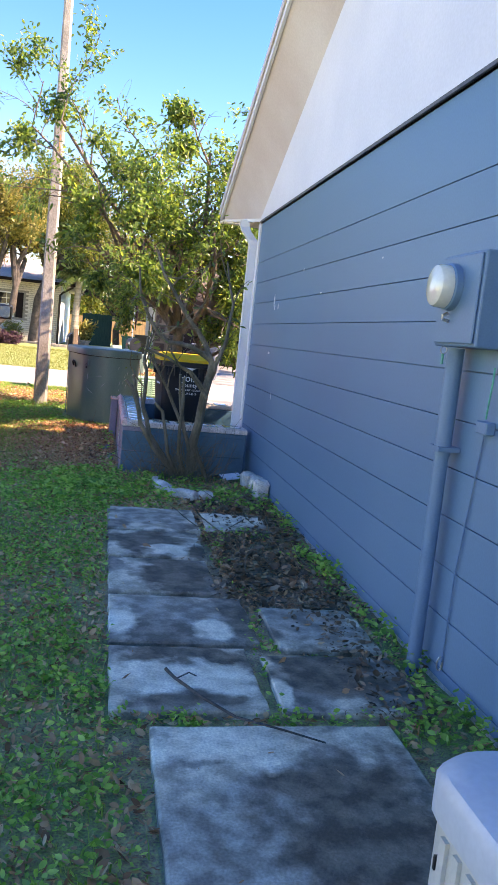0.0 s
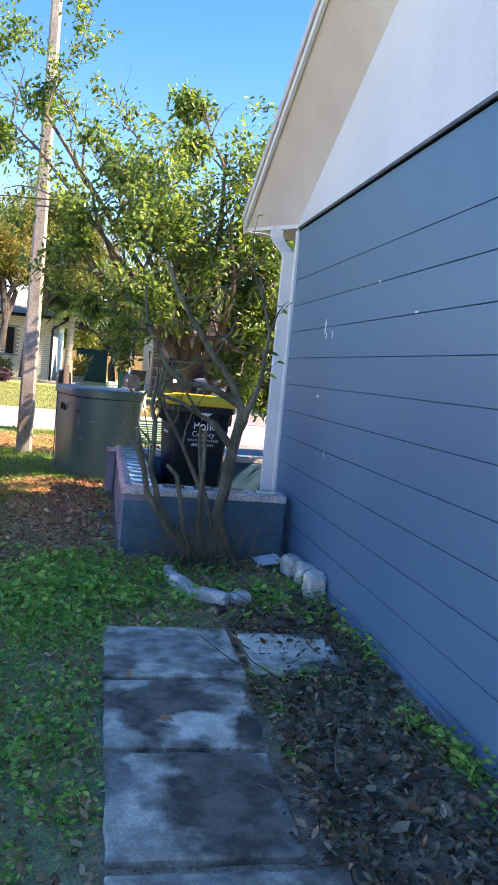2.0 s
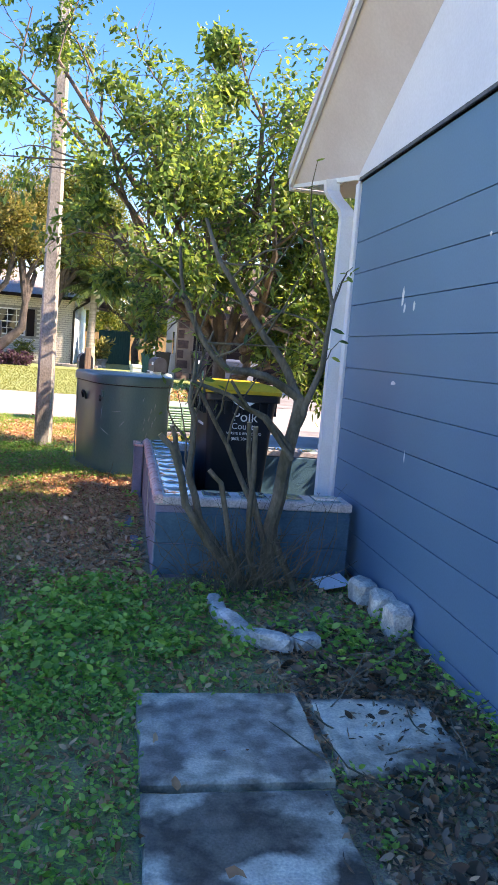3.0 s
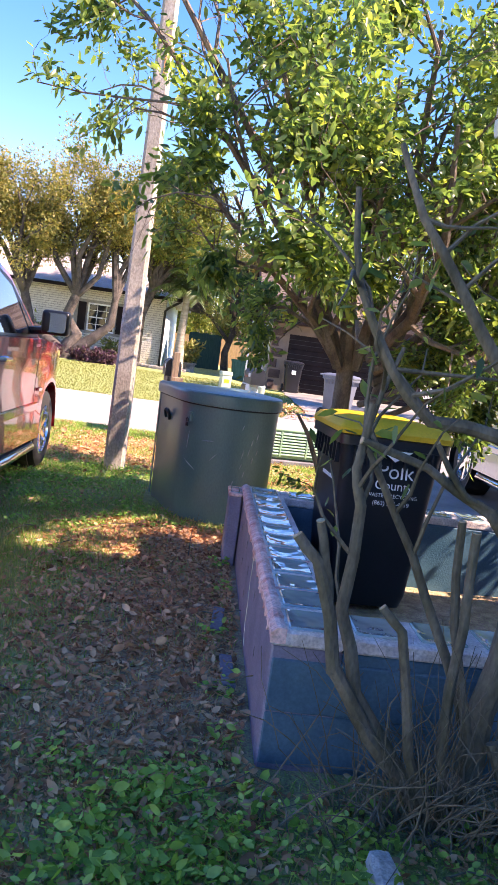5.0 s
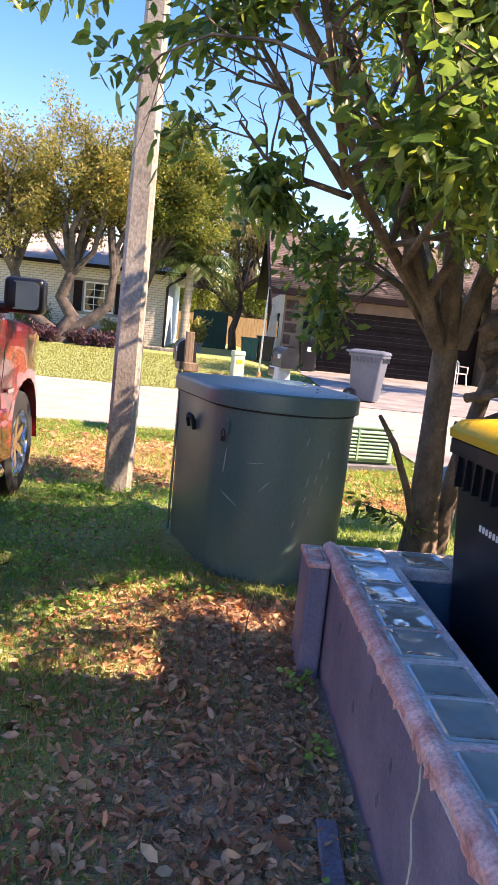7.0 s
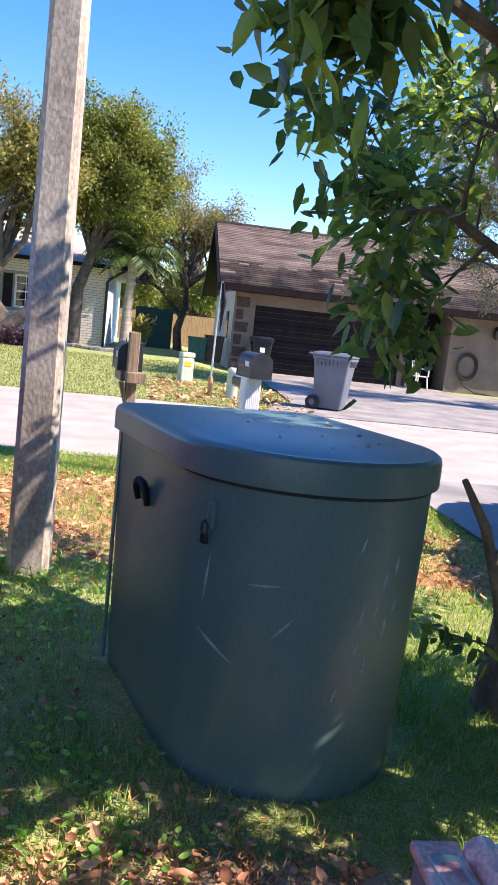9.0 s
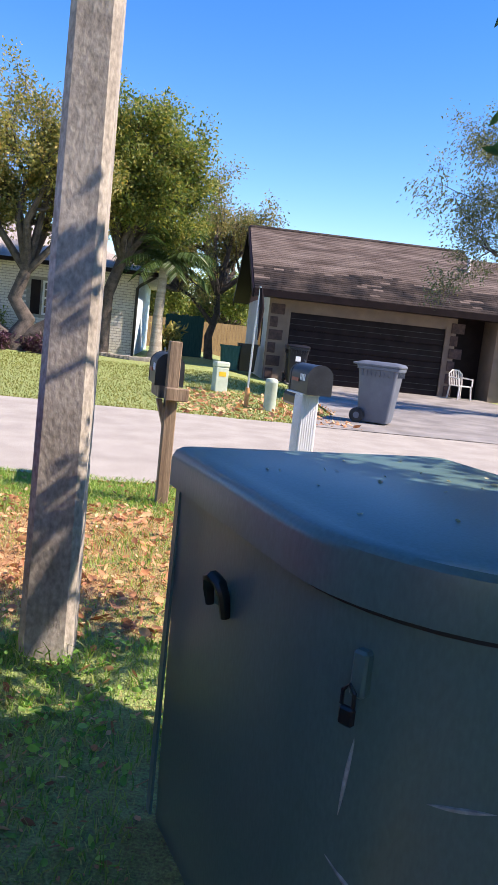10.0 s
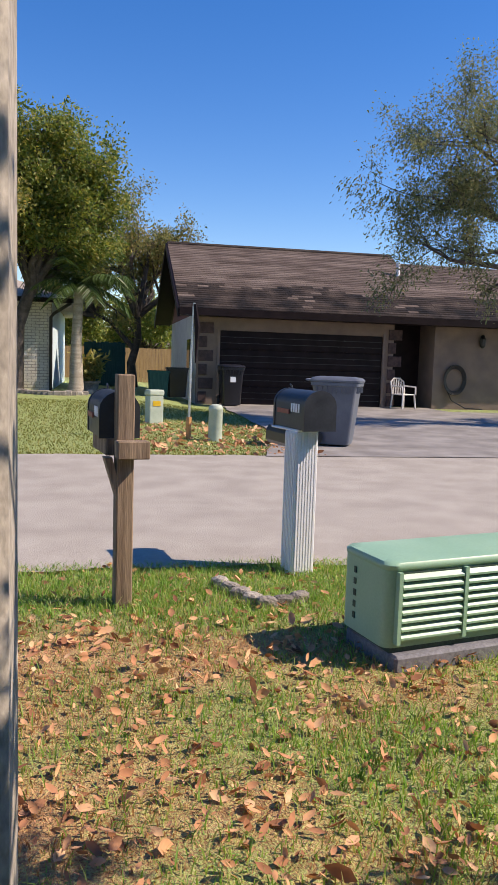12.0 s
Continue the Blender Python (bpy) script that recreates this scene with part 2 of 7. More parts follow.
INK = mat("white_print", (0.75, 0.76, 0.78), (0.85, 0.86, 0.88), rough=0.6, bump=0, grain=0.05)
POLE_WOOD = mat("weathered_pole", (0.28, 0.245, 0.205), (0.43, 0.385, 0.33), scale=5, fine=60, rough=0.9, bump=0.5, dist=0.005, stretch=(1, 1, 0.6), grain=0.3)
POST_WOOD = mat("brown_timber", (0.12, 0.078, 0.048), (0.30, 0.215, 0.14), scale=9, fine=80, rough=0.85, bump=0.6, dist=0.004, stretch=(3, 3, 0.12), grain=0.35, contrast=(0.3, 0.7))
BARK = mat("smooth_bark", (0.095, 0.07, 0.055), (0.23, 0.175, 0.135), scale=9, fine=80, rough=0.85, bump=0.6, dist=0.006, stretch=(1, 1, 0.5))
STEM = mat("mossy_stem_bark", (0.08, 0.072, 0.042), (0.19, 0.16, 0.115), scale=12, fine=80, rough=0.85, bump=0.6, dist=0.005, stretch=(1, 1, 0.4))
CUT = mat("cut_wood", (0.42, 0.30, 0.17), (0.55, 0.42, 0.27), scale=40, rough=0.8)
BARK_FAR = mat("dark_bark", (0.045, 0.036, 0.031), (0.115, 0.092, 0.078), scale=5, fine=40, rough=0.9, bump=0.8, dist=0.02)
PALM_BARK = mat("palm_bark", (0.26, 0.22, 0.17), (0.40, 0.35, 0.28), scale=4, fine=40, rough=0.9, bump=0.6, dist=0.01, stretch=(0.4, 0.4, 3))
PINK = mat("pink_mortar", (0.60, 0.25, 0.21), (0.86, 0.57, 0.52), scale=14, fine=90, rough=0.85, bump=0.8, dist=0.006)
MORTAR = mat("grey_mortar", (0.50, 0.43, 0.41), (0.74, 0.66, 0.63), scale=11, fine=90, rough=0.85, bump=0.8, dist=0.005)
BLOCK_GLASS = glass_mat("glass_block", (0.22, 0.33, 0.33), 0.06, 0.0)
CEMENT = mat("pale_cement", (0.40, 0.37, 0.325), (0.70, 0.655, 0.59), scale=9, fine=80, rough=0.9, bump=0.8, dist=0.008)
METER_BLUE = mat("painted_meter_box", (0.085, 0.195, 0.31), (0.105, 0.22, 0.33), scale=6, fine=120, rough=0.45, bump=0.1, grain=0.06)
CREAM = mat("cream_dial", (0.58, 0.56, 0.42), (0.68, 0.66, 0.52), rough=0.35, bump=0, grain=0.05)
WIRE_GREEN = mat("green_wire", (0.02, 0.30, 0.20), (0.03, 0.38, 0.26), rough=0.4, bump=0)
STEEL = mat("galvanised_steel", (0.42, 0.43, 0.44), (0.55, 0.56, 0.57), scale=12, rough=0.4, metal=0.9, bump=0.1)
CHROME = mat("chrome", (0.75, 0.75, 0.76), (0.8, 0.8, 0.8), rough=0.13, metal=1.0, bump=0, grain=0.02)
AC_PAINT = mat("ac_cabinet_paint", (0.46, 0.45, 0.40), (0.58, 0.57, 0.52), scale=3, fine=90, rough=0.45, bump=0.1, grain=0.07)
GEN_GREEN = mat("pale_green_paint", (0.25, 0.43, 0.295), (0.30, 0.48, 0.34), scale=3, fine=90, rough=0.45, bump=0.06, grain=0.05)
GEN_DARK = mat("dark_gap_green", (0.03, 0.06, 0.045), (0.045, 0.085, 0.06), rough=0.7)
PAD = mat("grey_pad", (0.13, 0.13, 0.15), (0.19, 0.19, 0.21), scale=6, rough=0.8, bump=0.4)
CAR_RED = mat("maroon_car_paint", (0.26, 0.012, 0.016), (0.30, 0.016, 0.020), scale=1.5, fine=400, rough=0.2, metal=0.0, bump=0, grain=0.03, coat=1.0)
CAR_BLUE = mat("silver_blue_car_paint", (0.30, 0.36, 0.44), (0.34, 0.40, 0.48), scale=1.5, fine=400, rough=0.2, metal=0.5, bump=0, grain=0.03, coat=1.0)
CAR_GLASS = glass_mat("car_glass", (0.012, 0.016, 0.018))
DARK_GLASS = glass_mat("window_glass", (0.012, 0.016, 0.02), 0.05)
MIRROR = mat("mirror_glass", (0.85, 0.87, 0.88), (0.86, 0.88, 0.89), rough=0.04, metal=1.0, bump=0, grain=0)
PURPLE_BOX = mat("black_mailbox_metal", (0.016, 0.018, 0.022), (0.03, 0.033, 0.04), scale=8, rough=0.42, bump=0.15, grain=0.15)
TAN_WALL = mat("tan_stucco", (0.17, 0.122, 0.098), (0.23, 0.165, 0.13), scale=2, fine=60, rough=0.9, bump=0.5, dist=0.01, grain=0.1)
PALE_WALL = mat("pale_stucco", (0.55, 0.53, 0.51), (0.64, 0.62, 0.60), scale=2, fine=60, rough=0.9, bump=0.3, grain=0.08)
RED_GABLE = mat("dark_red_boards", (0.16, 0.06, 0.06), (0.22, 0.09, 0.085), scale=3, stretch=(1, 6, 1), rough=0.8)
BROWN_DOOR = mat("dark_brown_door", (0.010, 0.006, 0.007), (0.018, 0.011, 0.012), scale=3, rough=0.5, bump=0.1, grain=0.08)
SHINGLE_BROWN = mat("brown_shingle", (0.080, 0.060, 0.052), (0.150, 0.118, 0.103), scale=1.2, fine=30, rough=0.95, bump=0.8, dist=0.012, stretch=(1, 2.5, 2.5), grain=0.35, rand=0.25)
SHINGLE_MOSS = mat("stained_shingle", (0.012, 0.011, 0.012), (0.06, 0.046, 0.040), scale=1.6, fine=30, rough=0.95, bump=0.8, dist=0.012, grain=0.4, rand=0.35)
QUOIN = mat("dark_quoin_brick", (0.04, 0.024, 0.024), (0.085, 0.05, 0.046), scale=8, rough=0.9, bump=0.5)
PAINTED_BRICK = mat("white_painted_brick", (0.62, 0.585, 0.52), (0.74, 0.70, 0.63), scale=2, fine=40, rough=0.8, bump=0.5, dist=0.01, grain=0.12, rand=0.08)
SKY_WALL = mat("pale_blue_wall", (0.50, 0.62, 0.68), (0.58, 0.70, 0.75), scale=2, rough=0.8)
TEAL = mat("dark_teal_boards", (0.015, 0.06, 0.06), (0.03, 0.09, 0.085), scale=5, stretch=(5, 5, 0.5), rough=0.7)
FENCE_TAN = mat("tan_fence_boards", (0.34, 0.20, 0.09), (0.46, 0.29, 0.14), scale=4, stretch=(6, 6, 0.4), rough=0.9)
STONE = mat("garden_stone", (0.20, 0.17, 0.14), (0.36, 0.32, 0.27), scale=5, fine=50, rough=0.9, bump=0.8, dist=0.02, rand=0.3)
PED_GREEN = mat("pale_green_pedestal", (0.36, 0.42, 0.33), (0.46, 0.51, 0.41), scale=6, rough=0.6, bump=0.1, grain=0.08)
ORANGE = mat("orange_marker", (0.55, 0.24, 0.08), (0.62, 0.30, 0.12), rough=0.7)
CHAIR_WHITE = mat("white_plastic", (0.62, 0.58, 0.55), (0.72, 0.69, 0.66), rough=0.5, bump=0, grain=0.05)
LEAF = leaf_mat("glossy_leaf", [(0.05, 0.10, 0.035), (0.09, 0.155, 0.048), (0.14, 0.21, 0.058), (0.20, 0.275, 0.075), (0.31, 0.35, 0.085)], 0.55, 0.34, 0.6)
LEAF_OLIVE = leaf_mat("olive_leaf", [(0.11, 0.13, 0.04), (0.19, 0.20, 0.06), (0.29, 0.26, 0.085), (0.40, 0.30, 0.10)], 0.35, 0.5)
LEAF_GREEN = leaf_mat("oak_leaf", [(0.07, 0.11, 0.03), (0.13, 0.18, 0.045), (0.21, 0.235, 0.06), (0.31, 0.27, 0.075)], 0.35, 0.5)
LEAF_THIN = leaf_mat("fading_leaf", [(0.10, 0.13, 0.05), (0.19, 0.19, 0.07), (0.30, 0.22, 0.09), (0.17, 0.21, 0.08)], 0.35, 0.6)
LEAF_BARE = leaf_mat("grey_green_leaf", [(0.09, 0.11, 0.05), (0.16, 0.18, 0.08), (0.25, 0.22, 0.11), (0.13, 0.17, 0.09)], 0.4, 0.6)
LEAF_PURPLE = leaf_mat("purple_leaf", [(0.05, 0.02, 0.035), (0.10, 0.04, 0.07), (0.06, 0.05, 0.03)], 0.2, 0.6)
LEAF_PALM = leaf_mat("palm_leaf", [(0.03, 0.06, 0.018), (0.07, 0.11, 0.03)], 0.25, 0.4)
GRASS = leaf_mat("grass_blade", [(0.11, 0.22, 0.045), (0.17, 0.31, 0.06), (0.24, 0.38, 0.08), (0.33, 0.40, 0.11), (0.46, 0.40, 0.18)], 0.4, 0.5)
WEED = leaf_mat("weed_leaf", [(0.10, 0.24, 0.05), (0.18, 0.38, 0.075), (0.27, 0.48, 0.11), (0.38, 0.56, 0.16)], 0.4, 0.5)
DEAD = leaf_mat("dead_leaf", [(0.22, 0.098, 0.056), (0.43, 0.205, 0.112), (0.57, 0.295, 0.165), (0.65, 0.365, 0.20), (0.72, 0.47, 0.28)], 0.15, 0.9, 0.1)
# darker leaf tones than DEAD, for the wall side and slab edges
MULCH = leaf_mat("dark_leaf_mulch", [(0.07, 0.042, 0.028), (0.15, 0.088, 0.055), (0.25, 0.15, 0.095), (0.38, 0.25, 0.165)], 0.1, 0.8, 0.2)
STRAW = leaf_mat("straw_blade", [(0.34, 0.175, 0.085), (0.48, 0.285, 0.14), (0.60, 0.42, 0.24)], 0.3, 0.9, 0.1)
GRASS_FAR = leaf_mat("dry_lawn_blade", [(0.12, 0.145, 0.035), (0.19, 0.20, 0.055), (0.30, 0.26, 0.09)], 0.3, 0.8, 0.1)


for dull in (BROWN_DOOR, SHINGLE_BROWN, SHINGLE_MOSS, TEAL):
    dull.node_tree.nodes["Principled BSDF"].inputs["Specular IOR Level"].default_value = 0.12
DARK_GLASS.node_tree.nodes["Principled BSDF"].inputs["Coat Weight"].default_value = 0.0
DARK_GLASS.node_tree.nodes["Principled BSDF"].inputs["Specular IOR Level"].default_value = 0.4


# ---- building helpers ----
class Shape:
    """Collects vertices and faces for one mesh."""

    def __init__(self):
        self.v, self.f = [], []

    def box(self, x0, y0, z0, x1, y1, z1):
        n = len(self.v)
        self.v += [(x, y, z) for z in (z0, z1) for x, y in ((x0, y0), (x1, y0), (x1, y1), (x0, y1))]
        self.f += [tuple(n + i for i in q) for q in ((3, 2, 1, 0), (4, 5, 6, 7), (0, 1, 5, 4), (1, 2, 6, 5), (2, 3, 7, 6), (3, 0, 4, 7))]
        return self

    def loft(self, rings, caps=True, closed=True):
        n, k = len(self.v), len(rings[0])
        for r in rings:
            self.v += [tuple(p) for p in r]
        for i in range(len(rings) - 1):
            for j in range(k if closed else k - 1):
                a, b = n + i * k + j, n + i * k + (j + 1) % k
                self.f.append((a, b, b + k, a + k))
        if caps and closed:
            self.f.append(tuple(n + j for j in reversed(range(k))))
            self.f.append(tuple(n + (len(rings) - 1) * k + j for j in range(k)))
        return self

    def tube(self, pts, radii, seg=8):
        pts = [Vector(p) for p in pts]
        if not hasattr(radii, "__len__"):
            radii = [radii] * len(pts)
        rings, side = [], None
        for i, p in enumerate(pts):
            d = (pts[min(i + 1, len(pts) - 1)] - pts[max(i - 1, 0)]).normalized()
            if side is None:
                side = d.orthogonal().normalized()
            side = (side - d * side.dot(d)).normalized()
            up = d.cross(side)
            rings.append([p + (side * math.cos(a) + up * math.sin(a)) * radii[i] for a in [2 * math.pi * k / seg for k in range(seg)]])
        return self.loft(rings)

    def lathe(self, profile, seg=24, axis="z", at=(0, 0, 0), caps=True):
        rings = []
        for r, h in profile:
            ring = []
            for k in range(seg):
                a = 2 * math.pi * k / seg
                c, s = r * math.cos(a), r * math.sin(a)
                p = {"z": (c, s, h), "x": (h, c, s), "y": (s, h, c)}[axis]
                ring.append((p[0] + at[0], p[1] + at[1], p[2] + at[2]))
            rings.append(ring)
        return self.loft(rings, caps)

    def prism(self, poly, axis, a, b):
        put = {"x": lambda p, h: (h, p[0], p[1]), "y": lambda p, h: (p[0], h, p[1]), "z": lambda p, h: (p[0], p[1], h)}[axis]
        return self.loft([[put(p, a) for p in poly], [put(p, b) for p in poly]])

    def bevel(self, width, segments=2):
        bm = bmesh.new()
        me = bpy.data.meshes.new("tmp")
        me.from_pydata(self.v, [], self.f)
        bm.from_mesh(me)
        bmesh.ops.recalc_face_normals(bm, faces=bm.faces)
        bmesh.ops.bevel(bm, geom=[e for e in bm.edges if len(e.link_faces) == 2 and e.calc_face_angle(0) > 0.5],
                        offset=width, segments=segments, profile=0.5, affect="EDGES", clamp_overlap=True)
        bm.verts.index_update()
        self.v, self.f = [tuple(v.co) for v in bm.verts], [tuple(v.index for v in f.verts) for f in bm.faces]
        bm.free()
        bpy.data.meshes.remove(me)
        return self

    def turned(self, m):
        self.v = [tuple(m @ Vector(p)) for p in self.v]
        return self

    def mesh(self, name, material, smooth=False):
        me = bpy.data.meshes.new(name)
        me.from_pydata(self.v, [], self.f)
        bm = bmesh.new()
        bm.from_mesh(me)
        bmesh.ops.recalc_face_normals(bm, faces=bm.faces)
        bm.to_mesh(me)
        bm.free()
        me.materials.append(material)
        if smooth:
            me.shade_smooth()
            me.set_sharp_from_angle(angle=radians(40))
        return me


def part(name, shape, material, parent=None, label="", smooth=False):
    ob = new(name, shape.mesh(name, material, smooth))
    if parent is not None:
        ob.parent = parent
    return tagged(ob, label)


def thing(name, label, category, at=(0, 0, 0), turn=0.0, group="", kind=""):
    ob = new(name)
    ob.empty_display_size = 0.1
    ob.matrix_basis = pose(*at, 0, 0, turn)
    return tagged(ob, label, category, group, kind)


def solid(name, shape, material, label, category, kind="", group="", smooth=False):
    return tagged(part(name, shape, material, None, label, smooth), label, category, group, kind)


def lettering(name, text, size, m, material, parent, label=""):
    cu = bpy.data.curves.new(name, "FONT")
    cu.body, cu.size, cu.align_x, cu.extrude = text, size, "CENTER", 0.0006
    tmp = bpy.data.objects.new("tmp", cu)
    me = bpy.data.meshes.new_from_object(tmp)
    bpy.data.objects.remove(tmp)
    me.materials.clear()
    me.materials.append(material)
    ob = new(name, me)
    ob.parent = parent
    ob.matrix_basis = m
    return tagged(ob, label)


def fast_mesh(name, verts, faces, material):
    """A mesh from arrays: verts (n, 3), faces (m, k)."""
    me = bpy.data.meshes.new(name)
    k = faces.shape[1]
    me.vertices.add(len(verts))
    me.vertices.foreach_set("co", verts.astype(np.float32).ravel())
    me.loops.add(faces.size)
    me.loops.foreach_set("vertex_index", faces.astype(np.int32).ravel())
    me.polygons.add(len(faces))
    me.polygons.foreach_set("loop_start", np.arange(0, faces.size, k, dtype=np.int32))
    me.update(calc_edges=True)
    me.materials.append(material)
    return me


def unit(a):
    return a / np.maximum(np.linalg.norm(a, axis=-1, keepdims=True), 1e-9)


def leaves(name, base, way, length, width, material, droop=0.15, rng=None, fancy=True):
    """Folded leaf blades: six points and four triangles each, from base along way."""
    n = len(base)
    rng = rng or np.random.default_rng(1)
    way = unit(way)
    side = unit(np.cross(way, unit(rng.normal(size=(n, 3)) + np.array([0, 0, 1.2]))))
    up = np.cross(side, way)
    L, W = length[:, None], width[:, None]
    if fancy:
        down = np.array([0, 0, 1.0])
        a = base + way * L * 0.28 - up * W * 0.12
        b = base + way * L * 0.66 - up * W * 0.12 - down * L * droop * 0.45
        tip = base + way * L - down * L * droop + up * W * 0.15
        verts = np.stack([base, a + side * W * 0.42 + up * W * 0.14, b + side * W * 0.40 + up * W * 0.16, tip, b - side * W * 0.40 + up * W * 0.16, a - side * W * 0.42 + up * W * 0.14, a, b], 1).reshape(-1, 3)
        tri = np.array([[0, 1, 6], [0, 6, 5], [6, 1, 2], [6, 2, 7], [5, 6, 7], [5, 7, 4], [7, 2, 3], [4, 7, 3]])
        faces = (np.arange(n)[:, None, None] * 8 + tri[None]).reshape(-1, 3)
        return fast_mesh(name, verts, faces, material)
    mid = base + way * L * 0.45 - up * W * 0.18
    tip = base + way * L - np.array([0, 0, 1.0]) * L * droop
    far = base + way * L * 0.78 - up * W * 0.1 - np.array([0, 0, 1.0]) * L * droop * 0.5
    verts = np.stack([base, mid + side * W * 0.5 + up * W * 0.18, far, tip, mid - side * W * 0.5 + up * W * 0.18, mid], 1).reshape(-1, 3)
    tri = np.array([[0, 1, 5], [0, 5, 4], [5, 1, 3], [5, 3, 4]])
    faces = (np.arange(n)[:, None, None] * 6 + tri[None]).reshape(-1, 3)
    return fast_mesh(name, verts, faces, material)


def branch_line(p, d, length, steps, wander, lift, rng):
    pts, p, d = [Vector(p)], Vector(p), Vector(d).normalized()
    for _ in range(steps):
        d = (d + Vector(rng.normal(size=3)) * wander + Vector((0, 0, lift))).normalized()
        p = p + d * (length / steps)
        pts.append(p.copy())
    return pts, d


def grow(wood, tips, pts, r0, r1, depth, rng, reach, fork=4, seg=7, wander=0.22, lift=0.05):
    """Adds a limb along pts and, by turns, its side branches; collects the twig points for the leaves."""
    n = len(pts)
    wood.tube(pts, [r0 + (r1 - r0) * i / (n - 1) for i in range(n)], seg)
    if depth == 0:
        for i in range(1, n):
            tips.append((pts[i], (pts[i] - pts[i - 1]).normalized()))
        return
    length = sum((pts[i + 1] - pts[i]).length for i in range(n - 1))
    for k in range(fork):
        f = 0.3 + 0.7 * (k + rng.random()) / fork
        x = f * (n - 1)
        i = min(int(x), n - 2)
        p = pts[i].lerp(pts[i + 1], x - i)
        d = (pts[i + 1] - pts[i]).normalized()
        out = Vector(rng.normal(size=3))
        out = (out - d * out.dot(d)).normalized()
        way = (d * 0.65 + out * 0.85 + Vector((0, 0, 0.15))).normalized()
        line, _ = branch_line(p, way, length * reach * (0.65 + 0.6 * rng.random()), 4, wander, lift, rng)
        r = max((r0 + (r1 - r0) * f) * 0.6, 0.003)
        grow(wood, tips, line, r, r * 0.4, depth - 1, rng, reach, fork, max(seg - 2, 4), wander, lift)


def tree(name, label, at, trunks, limbs, depth, fork, reach, bark, leaf_material, per_tip, leaf_len, seed, spread=0.05, lift=0.05, droop=0.2, aspect=0.38, group="", fancy=False, gap=None):
    """A tree: trunks are (points, radii); limbs are (points, r0, r1)."""
    rng = np.random.default_rng(seed)
    ob = thing(name, label, "tree", at, group=group)
    wood, tips = Shape(), []
    for pts, radii in trunks:
        wood.tube(pts, radii, 10)
    for pts, r0, r1 in limbs:
        grow(wood, tips, [Vector(p) for p in pts], r0, r1, depth, rng, reach, fork, 7, 0.2, lift)
    part("trunk", wood, bark, ob, smooth=True)
    if gap is not None:
        tips = [t for t in tips if noise.noise(t[0] * 2.3 + Vector((seed, 0, 0))) > gap]
    p = np.array([t[0] for t in tips])
    d = np.array([t[1] for t in tips])
    p, d = np.repeat(p, per_tip, 0), np.repeat(d, per_tip, 0)
    n = len(p)
    way = unit(d * 0.7 + rng.normal(size=(n, 3)) * 0.75)
    base = p + rng.normal(size=(n, 3)) * spread
    length = leaf_len * (0.6 + 0.7 * rng.random(n))
    crown = new("crown", leaves("crown", base, way, length, length * aspect, leaf_material, droop, rng, fancy))
    crown.parent = ob
    return ob


# ---- ground ----
def smooth(a, b, x):
    t = min(max((x - a) / (b - a), 0.0), 1.0)
    return t * t * (3 - 2 * t)


def rise(x, y):
    """The lie of the land: level up to the far kerb, then a gentle rise to the houses across the road."""
    return smooth(22.6, 34.0, y) * (0.13 + 0.22 * smooth(2.2, 0.2, x))


def growth_at(x, y):
    """How green the ground is, 0 to 1, by stretches of the yard."""
    n = noise.noise((x * 0.9, y * 0.9, 3.0)) * 0.5 + noise.noise((x * 3.1, y * 3.1, 7.0)) * 0.3
    if y > 22:
        return 0.72 + 0.25 * n
    g = 0.45
    if y < 7.4:
        g = 0.62 if x < 0.1 else 0.30
        if 5.75 < y < 7.0:
            g = 0.62 if x < 1.0 else 0.3
        if x > 0.75 and 3.7 < y < 6.7:
            g = 0.12
        if x > 1.25:
            g += 0.25 * smooth(4.0, 2.5, y)
    elif y < 10.6:
        g = 0.20 + 0.62 * smooth(-0.15, -1.0, x)
    elif y < 13.0:
        g = 0.80
    else:
        g = 0.36 + 0.42 * smooth(14.6, 15.8, y) + 0.26 * smooth(-0.6, 0.4, x) * smooth(13.0, 13.8, y)
    return min(max(g + (1.15 if y > 13.0 else 0.8) * n, 0.0), 1.0)


def dryness_at(x, y):
    if y > 22:
        return 0.6
    return smooth(10.0, 13.2, y) * 0.95 + 0.08


xs = np.concatenate([[-900, -300, -120, -60, -40, -28, -20], np.arange(-16, -5, 1.0), np.arange(-5, 4.01, 0.12), np.arange(5, 20, 1.0), [24, 32, 50, 100, 300, 900]])
ys = np.concatenate([[-400, -100, -40, -20, -10, -6], np.arange(-4, 0.0, 0.5), np.arange(0, 17.0, 0.12), np.arange(17.2, 23, 0.8), np.arange(23, 46, 1.0), [50, 60, 80, 120, 300, 1200]])
verts, grow_v, dry_v = [], [], []
for y in ys:
    for x in xs:
        near = 1.0 if -6 < x < 4 and -1 < y < 16.2 else 0.0
        bump = near * (0.016 * noise.noise((x * 1.7, y * 1.7, 1)) + 0.012 * noise.noise((x * 6, y * 6, 2)))
        verts.append((x, y, rise(x, y) + bump - (0.03 if 16.5 < y < 22.3 else 0.0)))
        grow_v.append(growth_at(x, y))
        dry_v.append(dryness_at(x, y))
nx, ny = len(xs), len(ys)
faces = np.array([(j * nx + i, j * nx + i + 1, (j + 1) * nx + i + 1, (j + 1) * nx + i) for j in range(ny - 1) for i in range(nx - 1)])
me = fast_mesh("ground", np.array(verts), faces, GROUND)
for key, vals in (("growth", grow_v), ("dryness", dry_v)):
    me.attributes.new(key, "FLOAT", "POINT").data.foreach_set("value", np.array(vals, dtype=np.float32))
me.shade_smooth()
